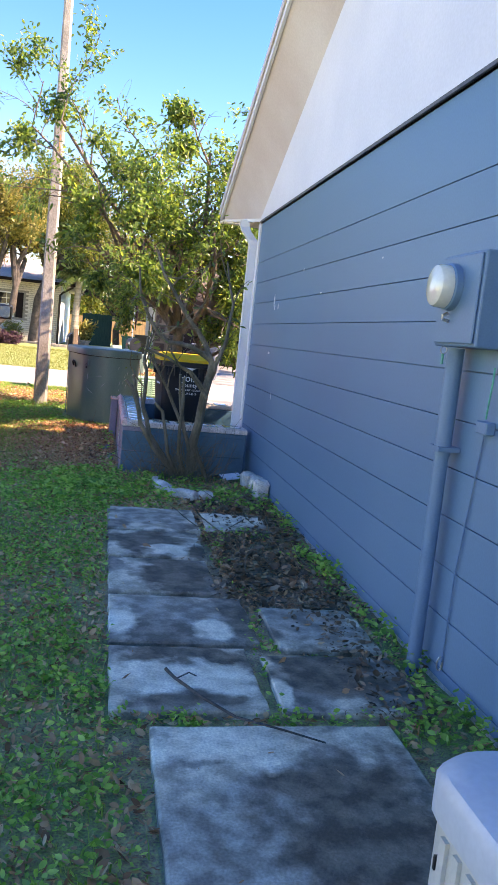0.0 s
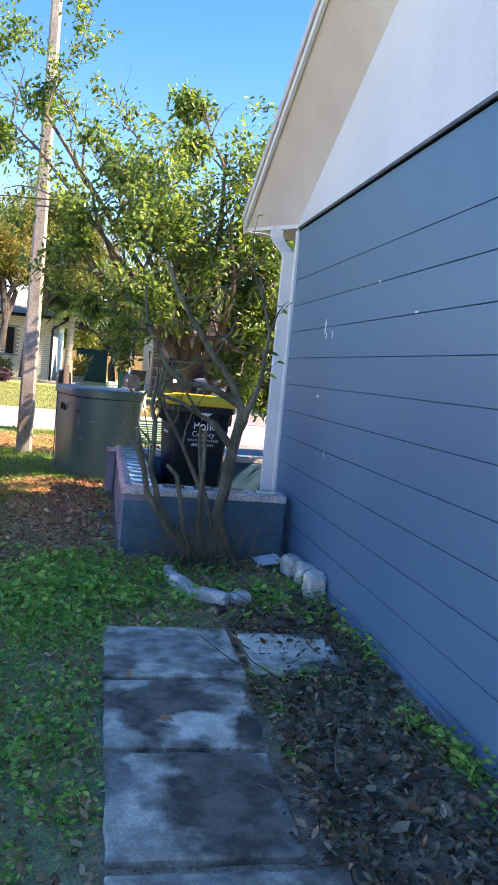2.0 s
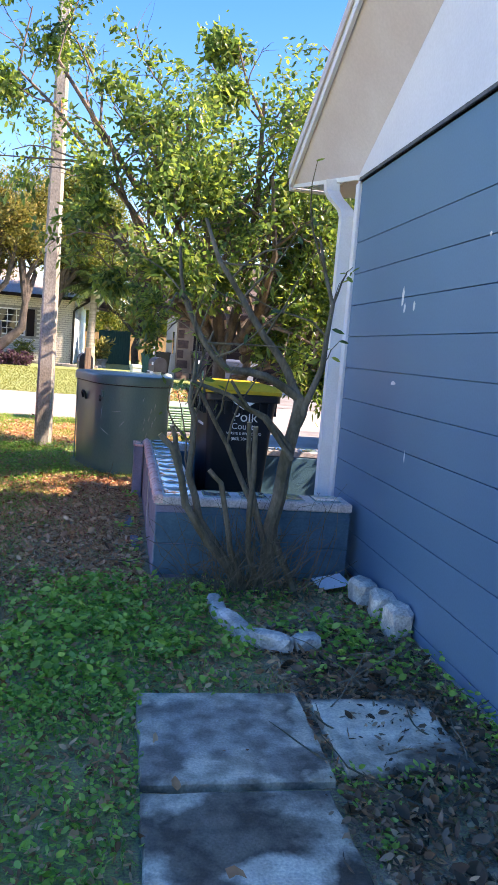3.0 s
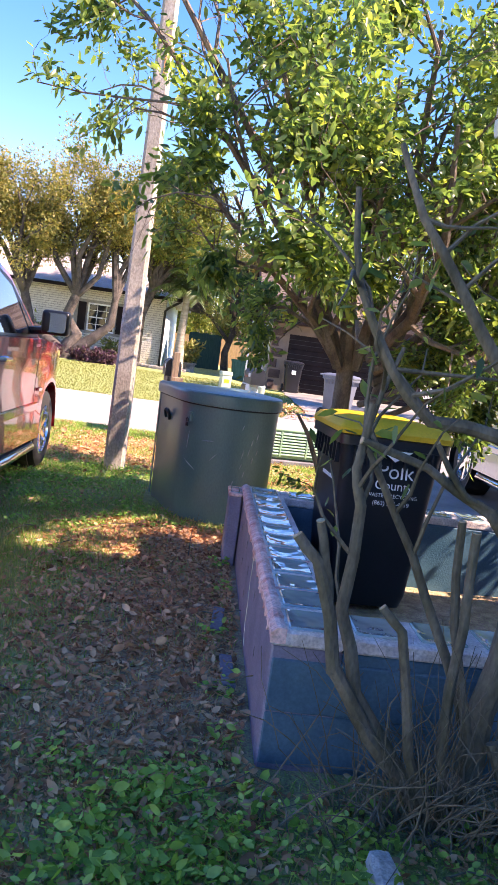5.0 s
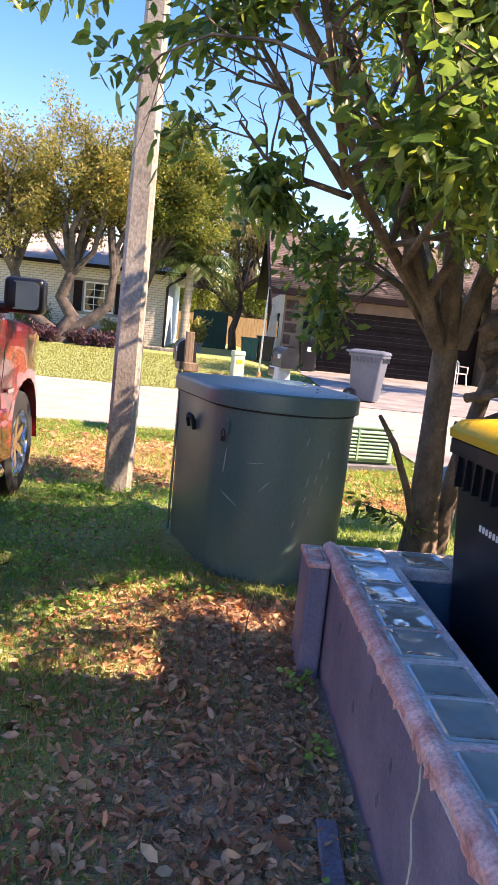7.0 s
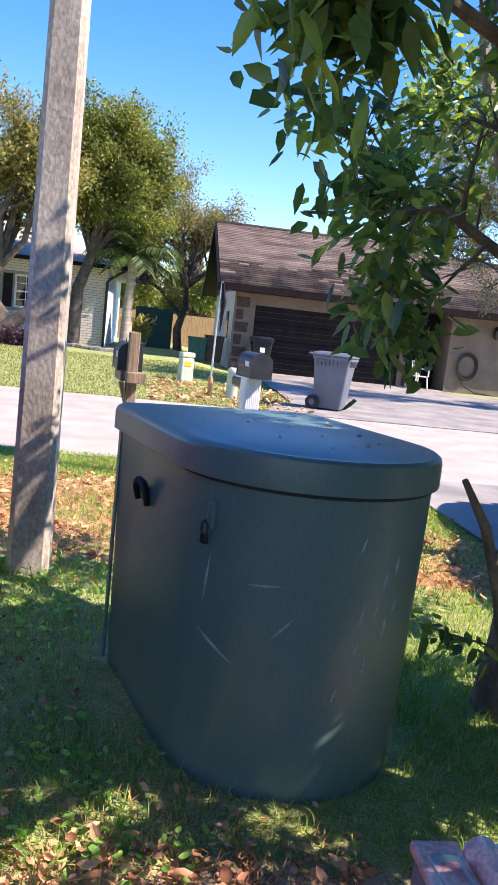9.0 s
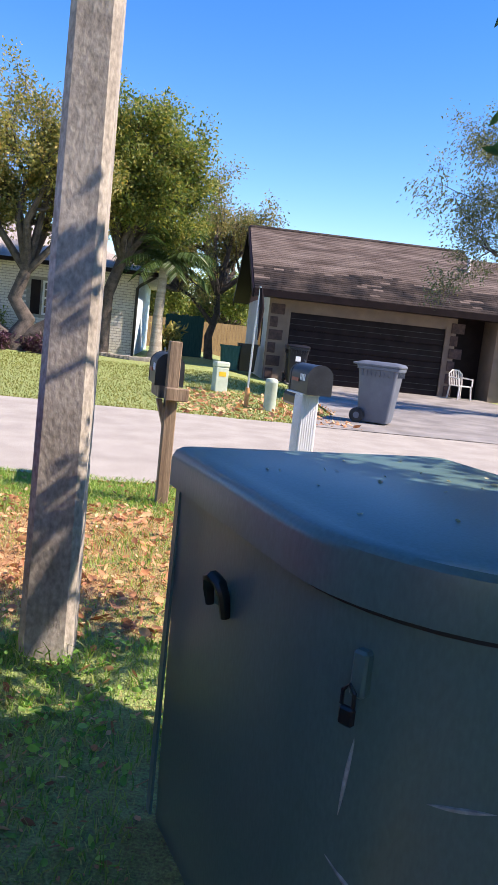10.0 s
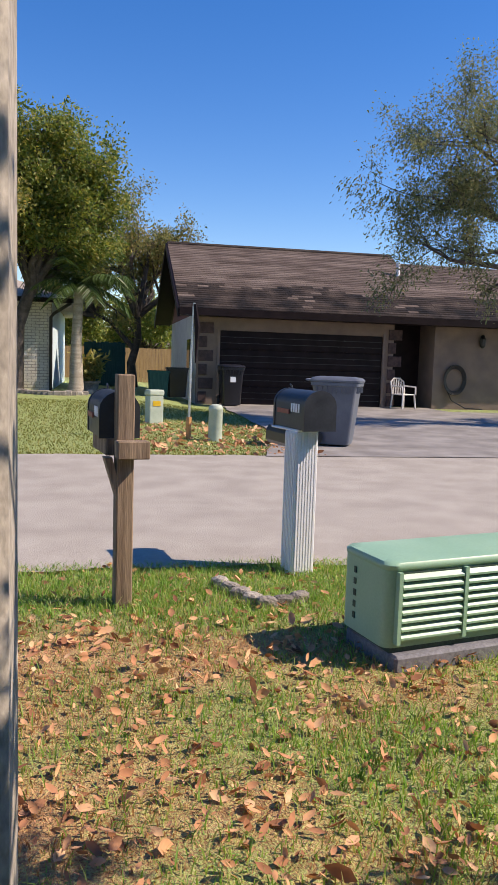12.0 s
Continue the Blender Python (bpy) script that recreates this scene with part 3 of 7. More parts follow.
tagged(new("ground", me), "leaf-strewn yard soil with patchy grass", "ground", kind="structure")


def wavy_sheet(x0, x1, nx_, edge0, edge1, ny_, z):
    s, n = Shape(), 0
    for i in range(nx_ + 1):
        x = x0 + (x1 - x0) * i / nx_
        a, b = edge0(x), edge1(x)
        for j in range(ny_ + 1):
            y = a + (b - a) * j / ny_
            s.v.append((x, y, z(x, y)))
    for i in range(nx_):
        for j in range(ny_):
            a = i * (ny_ + 1) + j
            s.f.append((a, a + ny_ + 1, a + ny_ + 2, a + 1))
    return s


def ragged(base, amp, seed):
    return lambda x: base + amp * noise.noise((x * 1.3, seed, 0)) + amp * 0.6 * noise.noise((x * 5, seed, 4))


road = wavy_sheet(-70, 70, 560, ragged(16.35, 0.13, 1.0), ragged(22.25, 0.12, 2.0), 8, lambda x, y: 0.025 - 0.006 * (y - 19.3) ** 2 / 9)
solid("road", road, ROAD, "sunlit pale grey asphalt road between two lawns", "road", "structure")
drive_far = wavy_sheet(2.55, 9.0, 12, lambda x: 22.1, lambda x: 33.0, 14, lambda x, y: rise(x, y) + 0.03)
drive_far.v = [(x - 0.9 * smooth(25, 22.1, y) * smooth(4.5, 2.5, x) + 0.12 * noise.noise((y, 0, 0)), y, z) for x, y, z in drive_far.v]
solid("driveway", drive_far, DRIVE, "pale concrete driveway leading to the garage", "driveway", "structure")
drive_far2 = wavy_sheet(9.0, 14, 6, lambda x: 22.1, lambda x: 31.5, 10, lambda x, y: rise(x, y) + 0.028)
solid("parking_apron", drive_far2, DRIVE, "pale concrete apron beside the garage drive", "driveway", "structure")
drive_near = wavy_sheet(2.12, 6.6, 8, lambda x: 9.0, lambda x: 16.5, 12, lambda x, y: 0.035)
solid("driveway_near", drive_near, DRIVE, "concrete driveway in front of the blue house", "driveway", "structure")

# ---- blue house ----
WX, HY = 1.5, 8.05
house = thing("house", "blue sided single-storey house with white gable and soffit", "house")
RIDGE_Y, EAVE_Y, EAVE_Z, SLOPE = 2.6, 8.84, 2.79, 0.46
def roof_z(y):
    return EAVE_Z + SLOPE * (EAVE_Y - abs(y - RIDGE_Y) - RIDGE_Y)
wall = part("wall", Shape().box(WX + 0.02, -2.85, -0.2, WX + 0.17, HY, 2.6), BLUE, house, "blue painted side wall")
front = part("wall", Shape().box(WX + 0.17, HY - 0.15, -0.2, 9.0, HY, 2.62), BLUE, house, "blue painted front wall")
part("wall", Shape().box(WX + 0.17, -2.85, -0.2, 9.0, -2.7, 2.62), BLUE, house)
part("wall", Shape().box(8.85, -2.7, -0.2, 9.0, HY - 0.15, 2.62), BLUE, house)
gable = Shape().prism([(-2.85, 2.6), (HY, 2.6), (HY, roof_z(HY) - 0.1), (RIDGE_Y, roof_z(RIDGE_Y) - 0.1), (-2.85, roof_z(-2.85) - 0.1)], "x", WX - 0.012, WX + 0.15)
part("gable", gable, GABLE, house, "white painted gable wall")
part("belt_flashing", Shape().box(WX - 0.024, -2.85, 2.6, WX + 0.016, HY - 0.06, 2.619), DARK_EDGE, house, "dark metal strip under the gable")
RAKE_X = 1.17
for sgn in (1, -1):
    e = RIDGE_Y + sgn * (EAVE_Y - RIDGE_Y)
    ez, rz = EAVE_Z, roof_z(RIDGE_Y)
    part("roof", Shape().prism([(e, ez), (RIDGE_Y, rz), (RIDGE_Y, rz + 0.05), (e, ez + 0.05)], "x", RAKE_X - 0.003, 9.4), SHINGLE_GREY, house, "grey shingle roof slope")
    # the soffit leans inward from the rake board down to the wall
    rings = []
    for k in range(13):
        f = k / 12
        ry, rz_ = RIDGE_Y + (e - RIDGE_Y) * f, rz - 0.085 + (ez - rz) * f
        wy, wz = RIDGE_Y + sgn * (HY - RIDGE_Y) * f, rz - 0.36 + (2.645 - rz + 0.36) * f
        rings.append([(RAKE_X + 0.025, ry, rz_), (WX - 0.013, wy, wz), (WX - 0.013, wy, wz + 0.02), (RAKE_X + 0.025, ry, rz_ + 0.02)])
    part("soffit", Shape().loft(rings), SOFFIT, house, "pale painted leaning soffit")
    low, high = Vector(rings[-1][1]), Vector(rings[-1][0])
    part("soffit_trim", Shape().loft([[(low.x, low.y + sgn * d_, low.z + z_) for d_, z_ in ((-0.012, -0.026), (0.02, -0.026), (0.02, 0.03), (-0.012, 0.03))], [(high.x, high.y + sgn * d_, high.z + z_) for d_, z_ in ((-0.012, -0.02), (0.02, -0.02), (0.02, 0.05), (-0.012, 0.05))]]), WHITE, house)
    part("fascia", Shape().prism([(e, ez - 0.10), (RIDGE_Y, rz - 0.10), (RIDGE_Y, rz - 0.002), (e, ez - 0.002)], "x", RAKE_X, RAKE_X + 0.024), WHITE, house, "white rake board")
    part("drip_edge", Shape().prism([(e + sgn * 0.01, ez - 0.03), (RIDGE_Y, rz - 0.03), (RIDGE_Y, rz + 0.052), (e + sgn * 0.01, ez + 0.052)], "x", RAKE_X - 0.016, RAKE_X - 0.004), SOFFIT, house, "pale metal roof edge")
part("soffit", Shape().box(WX - 0.011, HY + 0.022, 2.66, 9.3, EAVE_Y - 0.026, 2.68), SOFFIT, house, "flat pale eave soffit")
part("fascia", Shape().box(RAKE_X + 0.026, EAVE_Y - 0.024, 2.69, 9.4, EAVE_Y, 2.785), WHITE, house)
GZ0 = 2.675
gut = Shape().prism([(EAVE_Y + 0.001, GZ0), (EAVE_Y + 0.07, GZ0), (EAVE_Y + 0.105, GZ0 + 0.05), (EAVE_Y + 0.11, GZ0 + 0.1), (EAVE_Y + 0.098, GZ0 + 0.1), (EAVE_Y + 0.094, GZ0 + 0.055), (EAVE_Y + 0.065, GZ0 + 0.014), (EAVE_Y + 0.005, GZ0 + 0.014)], "x", RAKE_X + 0.02, 9.4)
gutter = part("gutter", gut, WHITE, house, "white metal eave gutter")
part("end_cap", Shape().prism([(EAVE_Y, GZ0), (EAVE_Y + 0.07, GZ0), (EAVE_Y + 0.105, GZ0 + 0.05), (EAVE_Y + 0.11, GZ0 + 0.1), (EAVE_Y, GZ0 + 0.1)], "x", RAKE_X + 0.014, RAKE_X + 0.019), WHITE, gutter)
part("corner_trim", Shape().box(WX - 0.02, HY - 0.055, 0.0, WX + 0.019, HY + 0.02, 2.595).bevel(0.004, 1), WHITE, house, "white corner board")
part("corner_trim", Shape().box(WX + 0.021, HY + 0.002, 0.0, WX + 0.1, HY + 0.02, 2.62), WHITE, house)
def square_pipe(pts, w, d):
    rings = [[(x - w, y - d, z), (x + w, y - d, z), (x + w, y + d, z), (x - w, y + d, z)] for x, y, z in pts]
    return Shape().loft(rings)
spout = part("downspout", square_pipe([(1.452, 8.13, 0.1), (1.452, 8.13, 2.38), (1.44, 8.15, 2.43), (1.39, 8.27, 2.53), (1.375, 8.31, 2.58), (1.372, 8.32, 2.655)], 0.048, 0.038), WHITE, house, "white painted downspout with an offset elbow")
for z in (0.75, 1.75):
    part("strap", Shape().box(1.40, 8.085, z, 1.505, 8.172, z + 0.025), WHITE, spout)

# siding boards, with a shadow gap between them
z0, pitch = 0.0845, 0.2105
for i in range(-1, 11):
    a, b = z0 + i * pitch, z0 + (i + 1 + (i == 10)) * pitch - 0.0035
    s = Shape().box(WX, -2.85, max(a, 0.03), WX + 0.019, HY - 0.058, min(b, 2.595))
    b_ob = part("siding_board", s.bevel(0.002, 1), BLUE, wall)
part("foundation", Shape().box(WX + 0.012, -2.85, -0.2, WX + 0.019, HY - 0.06, 0.028), CEMENT, house)
for (y, z, w, h) in ((6.99, 1.775, 0.035, 0.10), (6.95, 1.71, 0.03, 0.05), (6.81, 1.714, 0.03, 0.05), (7.01, 1.287, 0.07, 0.022), (5.43, 1.775, 0.045, 0.012), (6.0, 1.98, 0.02, 0.02), (4.2, 1.92, 0.015, 0.012), (6.73, 0.9, 0.01, 0.06)):
    w, h = w * 1.5, h * 1.4
    pts = [(y + w / 2 * math.cos(a) * (0.7 + 0.5 * noise.noise((a, y, z))), z + h / 2 * math.sin(a) * (0.7 + 0.5 * noise.noise((a, z, y)))) for a in [k * math.pi / 6 for k in range(12)]]
    part("paint_chip", Shape().prism(pts, "x", WX - 0.0015, WX - 0.0001), WHITE, wall, "white chip in the blue paint")

# ---- electric meter, conduit and wires ----
meter = thing("electric_meter", "round glass electric meter on a blue painted box", "electric meter", (WX, 2.90, 1.44))
part("box", Shape().box(-0.13, -0.20, 0, -0.001, 0.17, 0.37).bevel(0.008), METER_BLUE, meter)
part("cover", Shape().box(-0.142, -0.185, 0.012, -0.131, 0.155, 0.358).bevel(0.004, 1), METER_BLUE, meter)
part("ring", Shape().lathe([(0.088, -0.175), (0.094, -0.17), (0.094, -0.143), (0.088, -0.143)], 28, "x", (0, 0.03, 0.235)), METER_BLUE, meter, smooth=True)
part("dial", Shape().lathe([(0.07, -0.205), (0.078, -0.20), (0.078, -0.176), (0.07, -0.176)], 28, "x", (0, 0.03, 0.235)), CREAM, meter, "cream dial behind the glass", True)
part("glass_dome", Shape().lathe([(0.02, -0.2325), (0.06, -0.231), (0.08, -0.223), (0.086, -0.209), (0.087, -0.176), (0.08, -0.176)], 28, "x", (0, 0.03, 0.235)), mat("cloudy_meter_glass", (0.55, 0.56, 0.48), (0.66, 0.66, 0.58), scale=8, rough=0.12, bump=0, grain=0.04, coat=0.6), meter, "cloudy glass dome", True)
part("hasp", Shape().tube([(-0.15, 0.03, 0.13), (-0.17, 0.03, 0.12), (-0.17, 0.03, 0.105), (-0.145, 0.03, 0.10)], 0.008, 6), STEEL, meter)
part("side_box", Shape().box(-0.075, 0.19, 0.12, -0.001, 0.30, 0.34).bevel(0.005, 1), METER_BLUE, meter)
part("hanger_ring", Shape().tube([(-0.12 + 0.014 * math.cos(a), 0.09, -0.016 + 0.016 * math.sin(a)) for a in [k * math.pi / 5 for k in range(11)]], 0.0025, 5), STEEL, meter)
part("green_tag", Shape().box(-0.124, 0.083, -0.075, -0.118, 0.097, -0.032), WIRE_GREEN, meter, "green seal tag")
cond = solid("conduit_pipe", Shape().tube([(WX - 0.06, 3.0, -0.02), (WX - 0.06, 3.0, 1.02), (WX - 0.06, 3.0, 1.435)], [0.031, 0.031, 0.031], 14).tube([(WX - 0.06, 3.0, 0.98), (WX - 0.06, 3.0, 1.435)], 0.036, 14), METER_BLUE, "blue painted conduit pipe below the meter box", "conduit", smooth=True)
part("pipe_strap", Shape().box(WX - 0.1, 2.95, 1.0, WX - 0.001, 3.05, 1.02), METER_BLUE, cond)
wire = thing("ground_wire", "thin grounding wire with green insulated end", "wire", (WX, 2.80, 0))
part("bare_wire", Shape().tube([(-0.008, 0.04, 0.12), (-0.012, 0.03, 0.5), (-0.008, -0.02, 0.95), (-0.01, -0.05, 1.15)], 0.004, 6), METER_BLUE, wire)
part("green_wire", Shape().tube([(-0.02, -0.06, 1.17), (-0.03, -0.085, 1.24), (-0.02, -0.075, 1.32), (-0.012, -0.06, 1.37)], 0.004, 6), WIRE_GREEN, wire)
part("clamp_box", Shape().box(-0.04, -0.11, 1.11, -0.001, -0.02, 1.16).bevel(0.004, 1), METER_BLUE, wire)
part("clamp", Shape().tube([(-0.015 - 0.012 * math.cos(a), 0.045, 0.11 + 0.03 * math.sin(a)) for a in [k * math.pi / 5 for k in range(11)]], 0.004, 6), STEEL, wire)

# ---- air conditioner beside the path ----
ac = thing("air_conditioner", "off-white outdoor air conditioner cabinet with rounded corners", "air conditioner", (0.60, 0.48, 0.0))
def rounded(x0, y0, x1, y1, r, n=5):
    pts = []
    for cx, cy, a0 in ((x1 - r, y1 - r, 0), (x0 + r, y1 - r, 90), (x0 + r, y0 + r, 180), (x1 - r, y0 + r, 270)):
        pts += [(cx + r * math.cos(radians(a0 + 90 * k / n)), cy + r * math.sin(radians(a0 + 90 * k / n))) for k in range(n + 1)]
    return pts
part("pad", Shape().box(-0.06, -0.06, -0.02, 0.76, 0.76, 0.06).bevel(0.01, 1), CEMENT, ac)
part("body", Shape().prism(rounded(0.012, 0.012, 0.69, 0.69, 0.09), "z", 0.06, 0.645), AC_PAINT, ac, smooth=True)
lid_rings = [[(x, y, z) for x, y in rounded(o, o, 0.702 - o, 0.702 - o, 0.1)] for o, z in ((0.0, 0.62), (0.0, 0.675), (0.012, 0.693), (0.04, 0.70))]
# lid coloured bluer than the body to stand in for reflected sky
part("lid", Shape().loft(lid_rings), mat("ac_lid_sky_tint", (0.42, 0.45, 0.48), (0.52, 0.55, 0.58), scale=3, rough=0.35, bump=0.05, grain=0.05), ac, "pale lid tinted blue-grey for reflected sky", True)
for k in range(11):
    part("side_rib", Shape().box(0.004, 0.12 + k * 0.045, 0.1, 0.0125, 0.14 + k * 0.045, 0.6), AC_PAINT, ac)
part("latch", Shape().box(0.006, 0.60, 0.53, 0.0135, 0.606, 0.555), BLACK, ac)

# ---- walled bin enclosure with glass blocks ----
PX0, PY0, PY1, PW, PH = 0.217, 7.37, 10.06, 0.248, 0.50
encl = thing("bin_enclosure_wall", "low blue block wall topped with glass blocks in pink mortar", "garden wall")
w_left = part("block_wall", Shape().box(PX0, PY0, -0.1, PX0 + PW, PY1, PH - 0.05).bevel(0.008, 1), LAVENDER, encl, "stucco wall in blue paint, coloured lavender for reflected sky")
w_front = part("block_wall", Shape().box(PX0 + PW, PY0 + 0.004, -0.1, WX - 0.06, PY0 + PW, PH - 0.055).bevel(0.008, 1), BLUE_BLOCK, encl, "dark blue painted block wall")
w_back = part("block_wall", Shape().box(PX0 + PW, PY1 - PW, -0.1, 3.0, PY1 - 0.004, PH - 0.055).bevel(0.008, 1), BLUE_BLOCK, encl)
for k, z in enumerate((0.02, 0.215)):
    part("block_course", Shape().box(PX0 + 0.006, PY0 - 0.007 - 0.003 * k, z, WX - 0.065, PY0 + 0.003, z + 0.19).bevel(0.005, 1), BLUE_BLOCK, w_front)
part("mortar_bed", Shape().box(PX0 - 0.004, PY0 - 0.008, PH - 0.052, PX0 + PW, PY1, PH + 0.005).bevel(0.008, 1), MORTAR, encl)
part("mortar_bed", Shape().box(PX0 + PW + 0.002, PY0 - 0.006, PH - 0.054, WX - 0.055, PY0 + PW, PH).bevel(0.008, 1), MORTAR, encl)
part("mortar_bed", Shape().box(PX0 + PW + 0.002, PY1 - PW, PH - 0.054, 3.0, PY1 - 0.002, PH + 0.002).bevel(0.008, 1), MORTAR, encl)
rngp = random.Random(5)
strip = []
for k in range(121):
    y = PY0 - 0.01 + (PY1 - PY0 + 0.01) * k / 120
    o, d = 0.005 + 0.008 * rngp.random(), 0.022 + 0.035 * rngp.random() ** 2
    strip.append([(PX0 - o, y, PH - d), (PX0 + 0.040 + 0.004 * rngp.random(), y, PH - d), (PX0 + 0.039 + 0.005 * rngp.random(), y, PH + 0.010), (PX0 + 0.022, y, PH + 0.013 + 0.004 * rngp.random()), (PX0 + 0.008, y, PH + 0.012), (PX0 - o, y, PH - 0.004)])
part("mortar_edge", Shape().loft(strip), PINK, encl, "chipped pink mortar edge")
GB, GL = 0.17, 0.192
glass_rings = [[(x, y, z) for x, y in rounded(-GB / 2 + o, -GL / 2 + o, GB / 2 - o, GL / 2 - o, 0.012, 3)] for o, z in ((0.0, -0.04), (0.0, 0.006), (0.006, 0.010), (0.022, 0.006), (0.05, 0.0035))]
glass_me = Shape().loft(glass_rings).mesh("glass_block", BLOCK_GLASS, True)
def wavy_glass():
    nt, p, node, link = links_of(BLOCK_GLASS)
    tc, n, bu, info, va = node("ShaderNodeTexCoord"), node("ShaderNodeTexNoise"), node("ShaderNodeBump"), node("ShaderNodeObjectInfo"), node("ShaderNodeVectorMath")
    va.operation = "ADD"
    link(tc.outputs["Object"], va.inputs[0]), link(info.outputs["Random"], va.inputs[1])
    n.inputs["Scale"].default_value = 6
    link(va.outputs[0], n.inputs["Vector"])
    bu.inputs["Strength"].default_value, bu.inputs["Distance"].default_value = 0.5, 0.03
    link(n.outputs["Fac"], bu.inputs["Height"]), link(bu.outputs[0], p.inputs["Normal"])
    link(bu.outputs[0], p.inputs["Coat Normal"])
wavy_glass()
def put_glass(x, y, z, turn):
    g = new("glass_block", glass_me)
    g.parent = encl
    g.matrix_basis = pose(x, y, z, 0, 0, turn)
step = (PY1 - PY0 - 0.06) / 12
for k in range(12):
    y = PY0 + 0.12 + k * step + rngp.uniform(-0.004, 0.004) + (0.01 if k % 2 else -0.006)
    put_glass(PX0 + 0.139, y, PH + 0.002, rngp.uniform(-1.2, 1.2))
    if k < 11:
        part("joint", Shape().box(PX0 + 0.040, y + step / 2 - 0.012, PH - 0.03, PX0 + PW - 0.004, y + step / 2 + 0.012, PH + 0.009).bevel(0.003, 1), PINK if k in (1, 3, 4, 7) else MORTAR, encl)
part("inner_rim", Shape().box(PX0 + PW - 0.012, PY0 + PW, PH - 0.03, PX0 + PW + 0.006, PY1 - PW, PH + 0.009), MORTAR, encl)
for k in range(4):
    put_glass(PX0 + PW + 0.13 + k * 0.235, PY0 + 0.135, PH - 0.002, rngp.uniform(-1.5, 1.5))
for k in range(9):
    put_glass(PX0 + PW + 0.14 + k * 0.235, PY1 - 0.14, PH + 0.001, rngp.uniform(-1.5, 1.5))
stub = Shape().box(PX0 - 0.095, PY1 - 0.235, -0.05, PX0 - 0.008, PY1 + 0.02, PH - 0.03).bevel(0.012, 2)
part("corner_stub", stub, LAVENDER, encl, "lower stub wall with a glass block on top")
part("stub_mortar", Shape().box(PX0 - 0.102, PY1 - 0.243, PH - 0.034, PX0 - 0.010, PY1 + 0.025, PH - 0.012).bevel(0.006, 2), PINK, encl)
g = new("glass_block", glass_me)
g.parent = encl
g.matrix_basis = pose(PX0 - 0.055, PY1 - 0.11, PH - 0.017, 0, 0, 0) @ Matrix.Diagonal((0.36, 1.0, 0.8, 1))
part("crack", Shape().tube([(PX0 - 0.001, 8.50, 0.455), (PX0 - 0.001, 8.485, 0.39), (PX0 - 0.001, 8.51, 0.30), (PX0 - 0.001, 8.47, 0.22), (PX0 - 0.001, 8.48, 0.12), (PX0 - 0.001, 8.40, 0.02)], [0.002, 0.004, 0.003, 0.004, 0.003, 0.002], 4), CREAM, w_left, "pale crack in the stucco")
for k, (y, z) in enumerate(((9.55, 0.33), (9.2, 0.21), (9.0, 0.36), (8.8, 0.15), (8.72, 0.30), (8.2, 0.34), (7.9, 0.2))):
    pts = [(y + 0.012 * math.cos(q) * (1 + 0.6 * noise.noise((q, y, 1))), z + 0.02 * math.sin(q) * (1 + 0.6 * noise.noise((q, z, 2)))) for q in [j * math.pi / 5 for j in range(10)]]
    part("stucco_chip", Shape().prism(pts, "x", PX0 - 0.002, PX0 - 0.0003), PAD, w_left, "dark chip in the stucco")

# ---- wheeled bins ----
def bin_cart(label, at, turn, body_m, lid_m, group=""):
    ob = thing("wheeled_bin", label, "wheeled bin", at, turn, group)
    ob.scale = (1.06, 1.06, 1.06)
    def ring(w, y0, y1, z, r=0.05):
        return [(x, y, z) for x, y in rounded(-w, y0, w, y1, r, 4)]
    body = part("body", Shape().loft([ring(0.215, -0.24, 0.26, 0.03), ring(0.23, -0.26, 0.28, 0.1), ring(0.27, -0.335, 0.32, 0.8), ring(0.285, -0.36, 0.34, 0.96)]), body_m, ob, smooth=True)
    part("rim", Shape().loft([ring(0.292, -0.37, 0.345, 0.93), ring(0.305, -0.385, 0.36, 0.935), ring(0.305, -0.385, 0.36, 0.985), ring(0.292, -0.37, 0.345, 0.99)]), body_m, ob, smooth=True)
    part("lid", Shape().loft([ring(0.312, -0.40, 0.37, 0.992, 0.06), ring(0.315, -0.405, 0.37, 1.02, 0.06), ring(0.29, -0.37, 0.35, 1.055, 0.07), ring(0.2, -0.26, 0.28, 1.075, 0.09)]), lid_m, ob, smooth=True)
    part("handle", Shape().tube([(-0.25, 0.34, 1.0), (-0.25, 0.43, 1.02), (0.25, 0.43, 1.02), (0.25, 0.34, 1.0)], 0.017, 8), body_m, ob, smooth=True)
    part("axle", Shape().tube([(-0.3, 0.27, 0.13), (0.3, 0.27, 0.13)], 0.012, 8), STEEL, ob)
    for sx in (-1, 1):
        wheel = part("wheel", Shape().lathe([(0.06, -0.03), (0.115, -0.03), (0.13, -0.018), (0.13, 0.018), (0.115, 0.03), (0.06, 0.03)], 22, "x", (sx * 0.285, 0.27, 0.13)), RUBBER, ob, smooth=True)
        part("hub", Shape().lathe([(0.01, -0.034), (0.055, -0.032), (0.055, 0.032), (0.01, 0.034)], 14, "x", (sx * 0.285, 0.27, 0.13)), body_m, wheel)
        for k in range(8):
            y = -0.28 + k * 0.075
            part("rib", Shape().prism([(y, 0.935), (y + 0.016, 0.935), (y + 0.012, 0.82), (y + 0.006, 0.82)], "x", sx * 0.268, sx * 0.298), body_m, ob)
    for k in range(7):
        x = -0.22 + k * 0.07
        part("rib", Shape().prism([(x, 0.935), (x + 0.016, 0.935), (x + 0.012, 0.83), (x + 0.006, 0.83)], "y", -0.378, -0.34), body_m, ob)
    part("stop_bar", Shape().box(-0.16, -0.258, 0.14, 0.16, -0.238, 0.19), body_m, ob)
    return ob
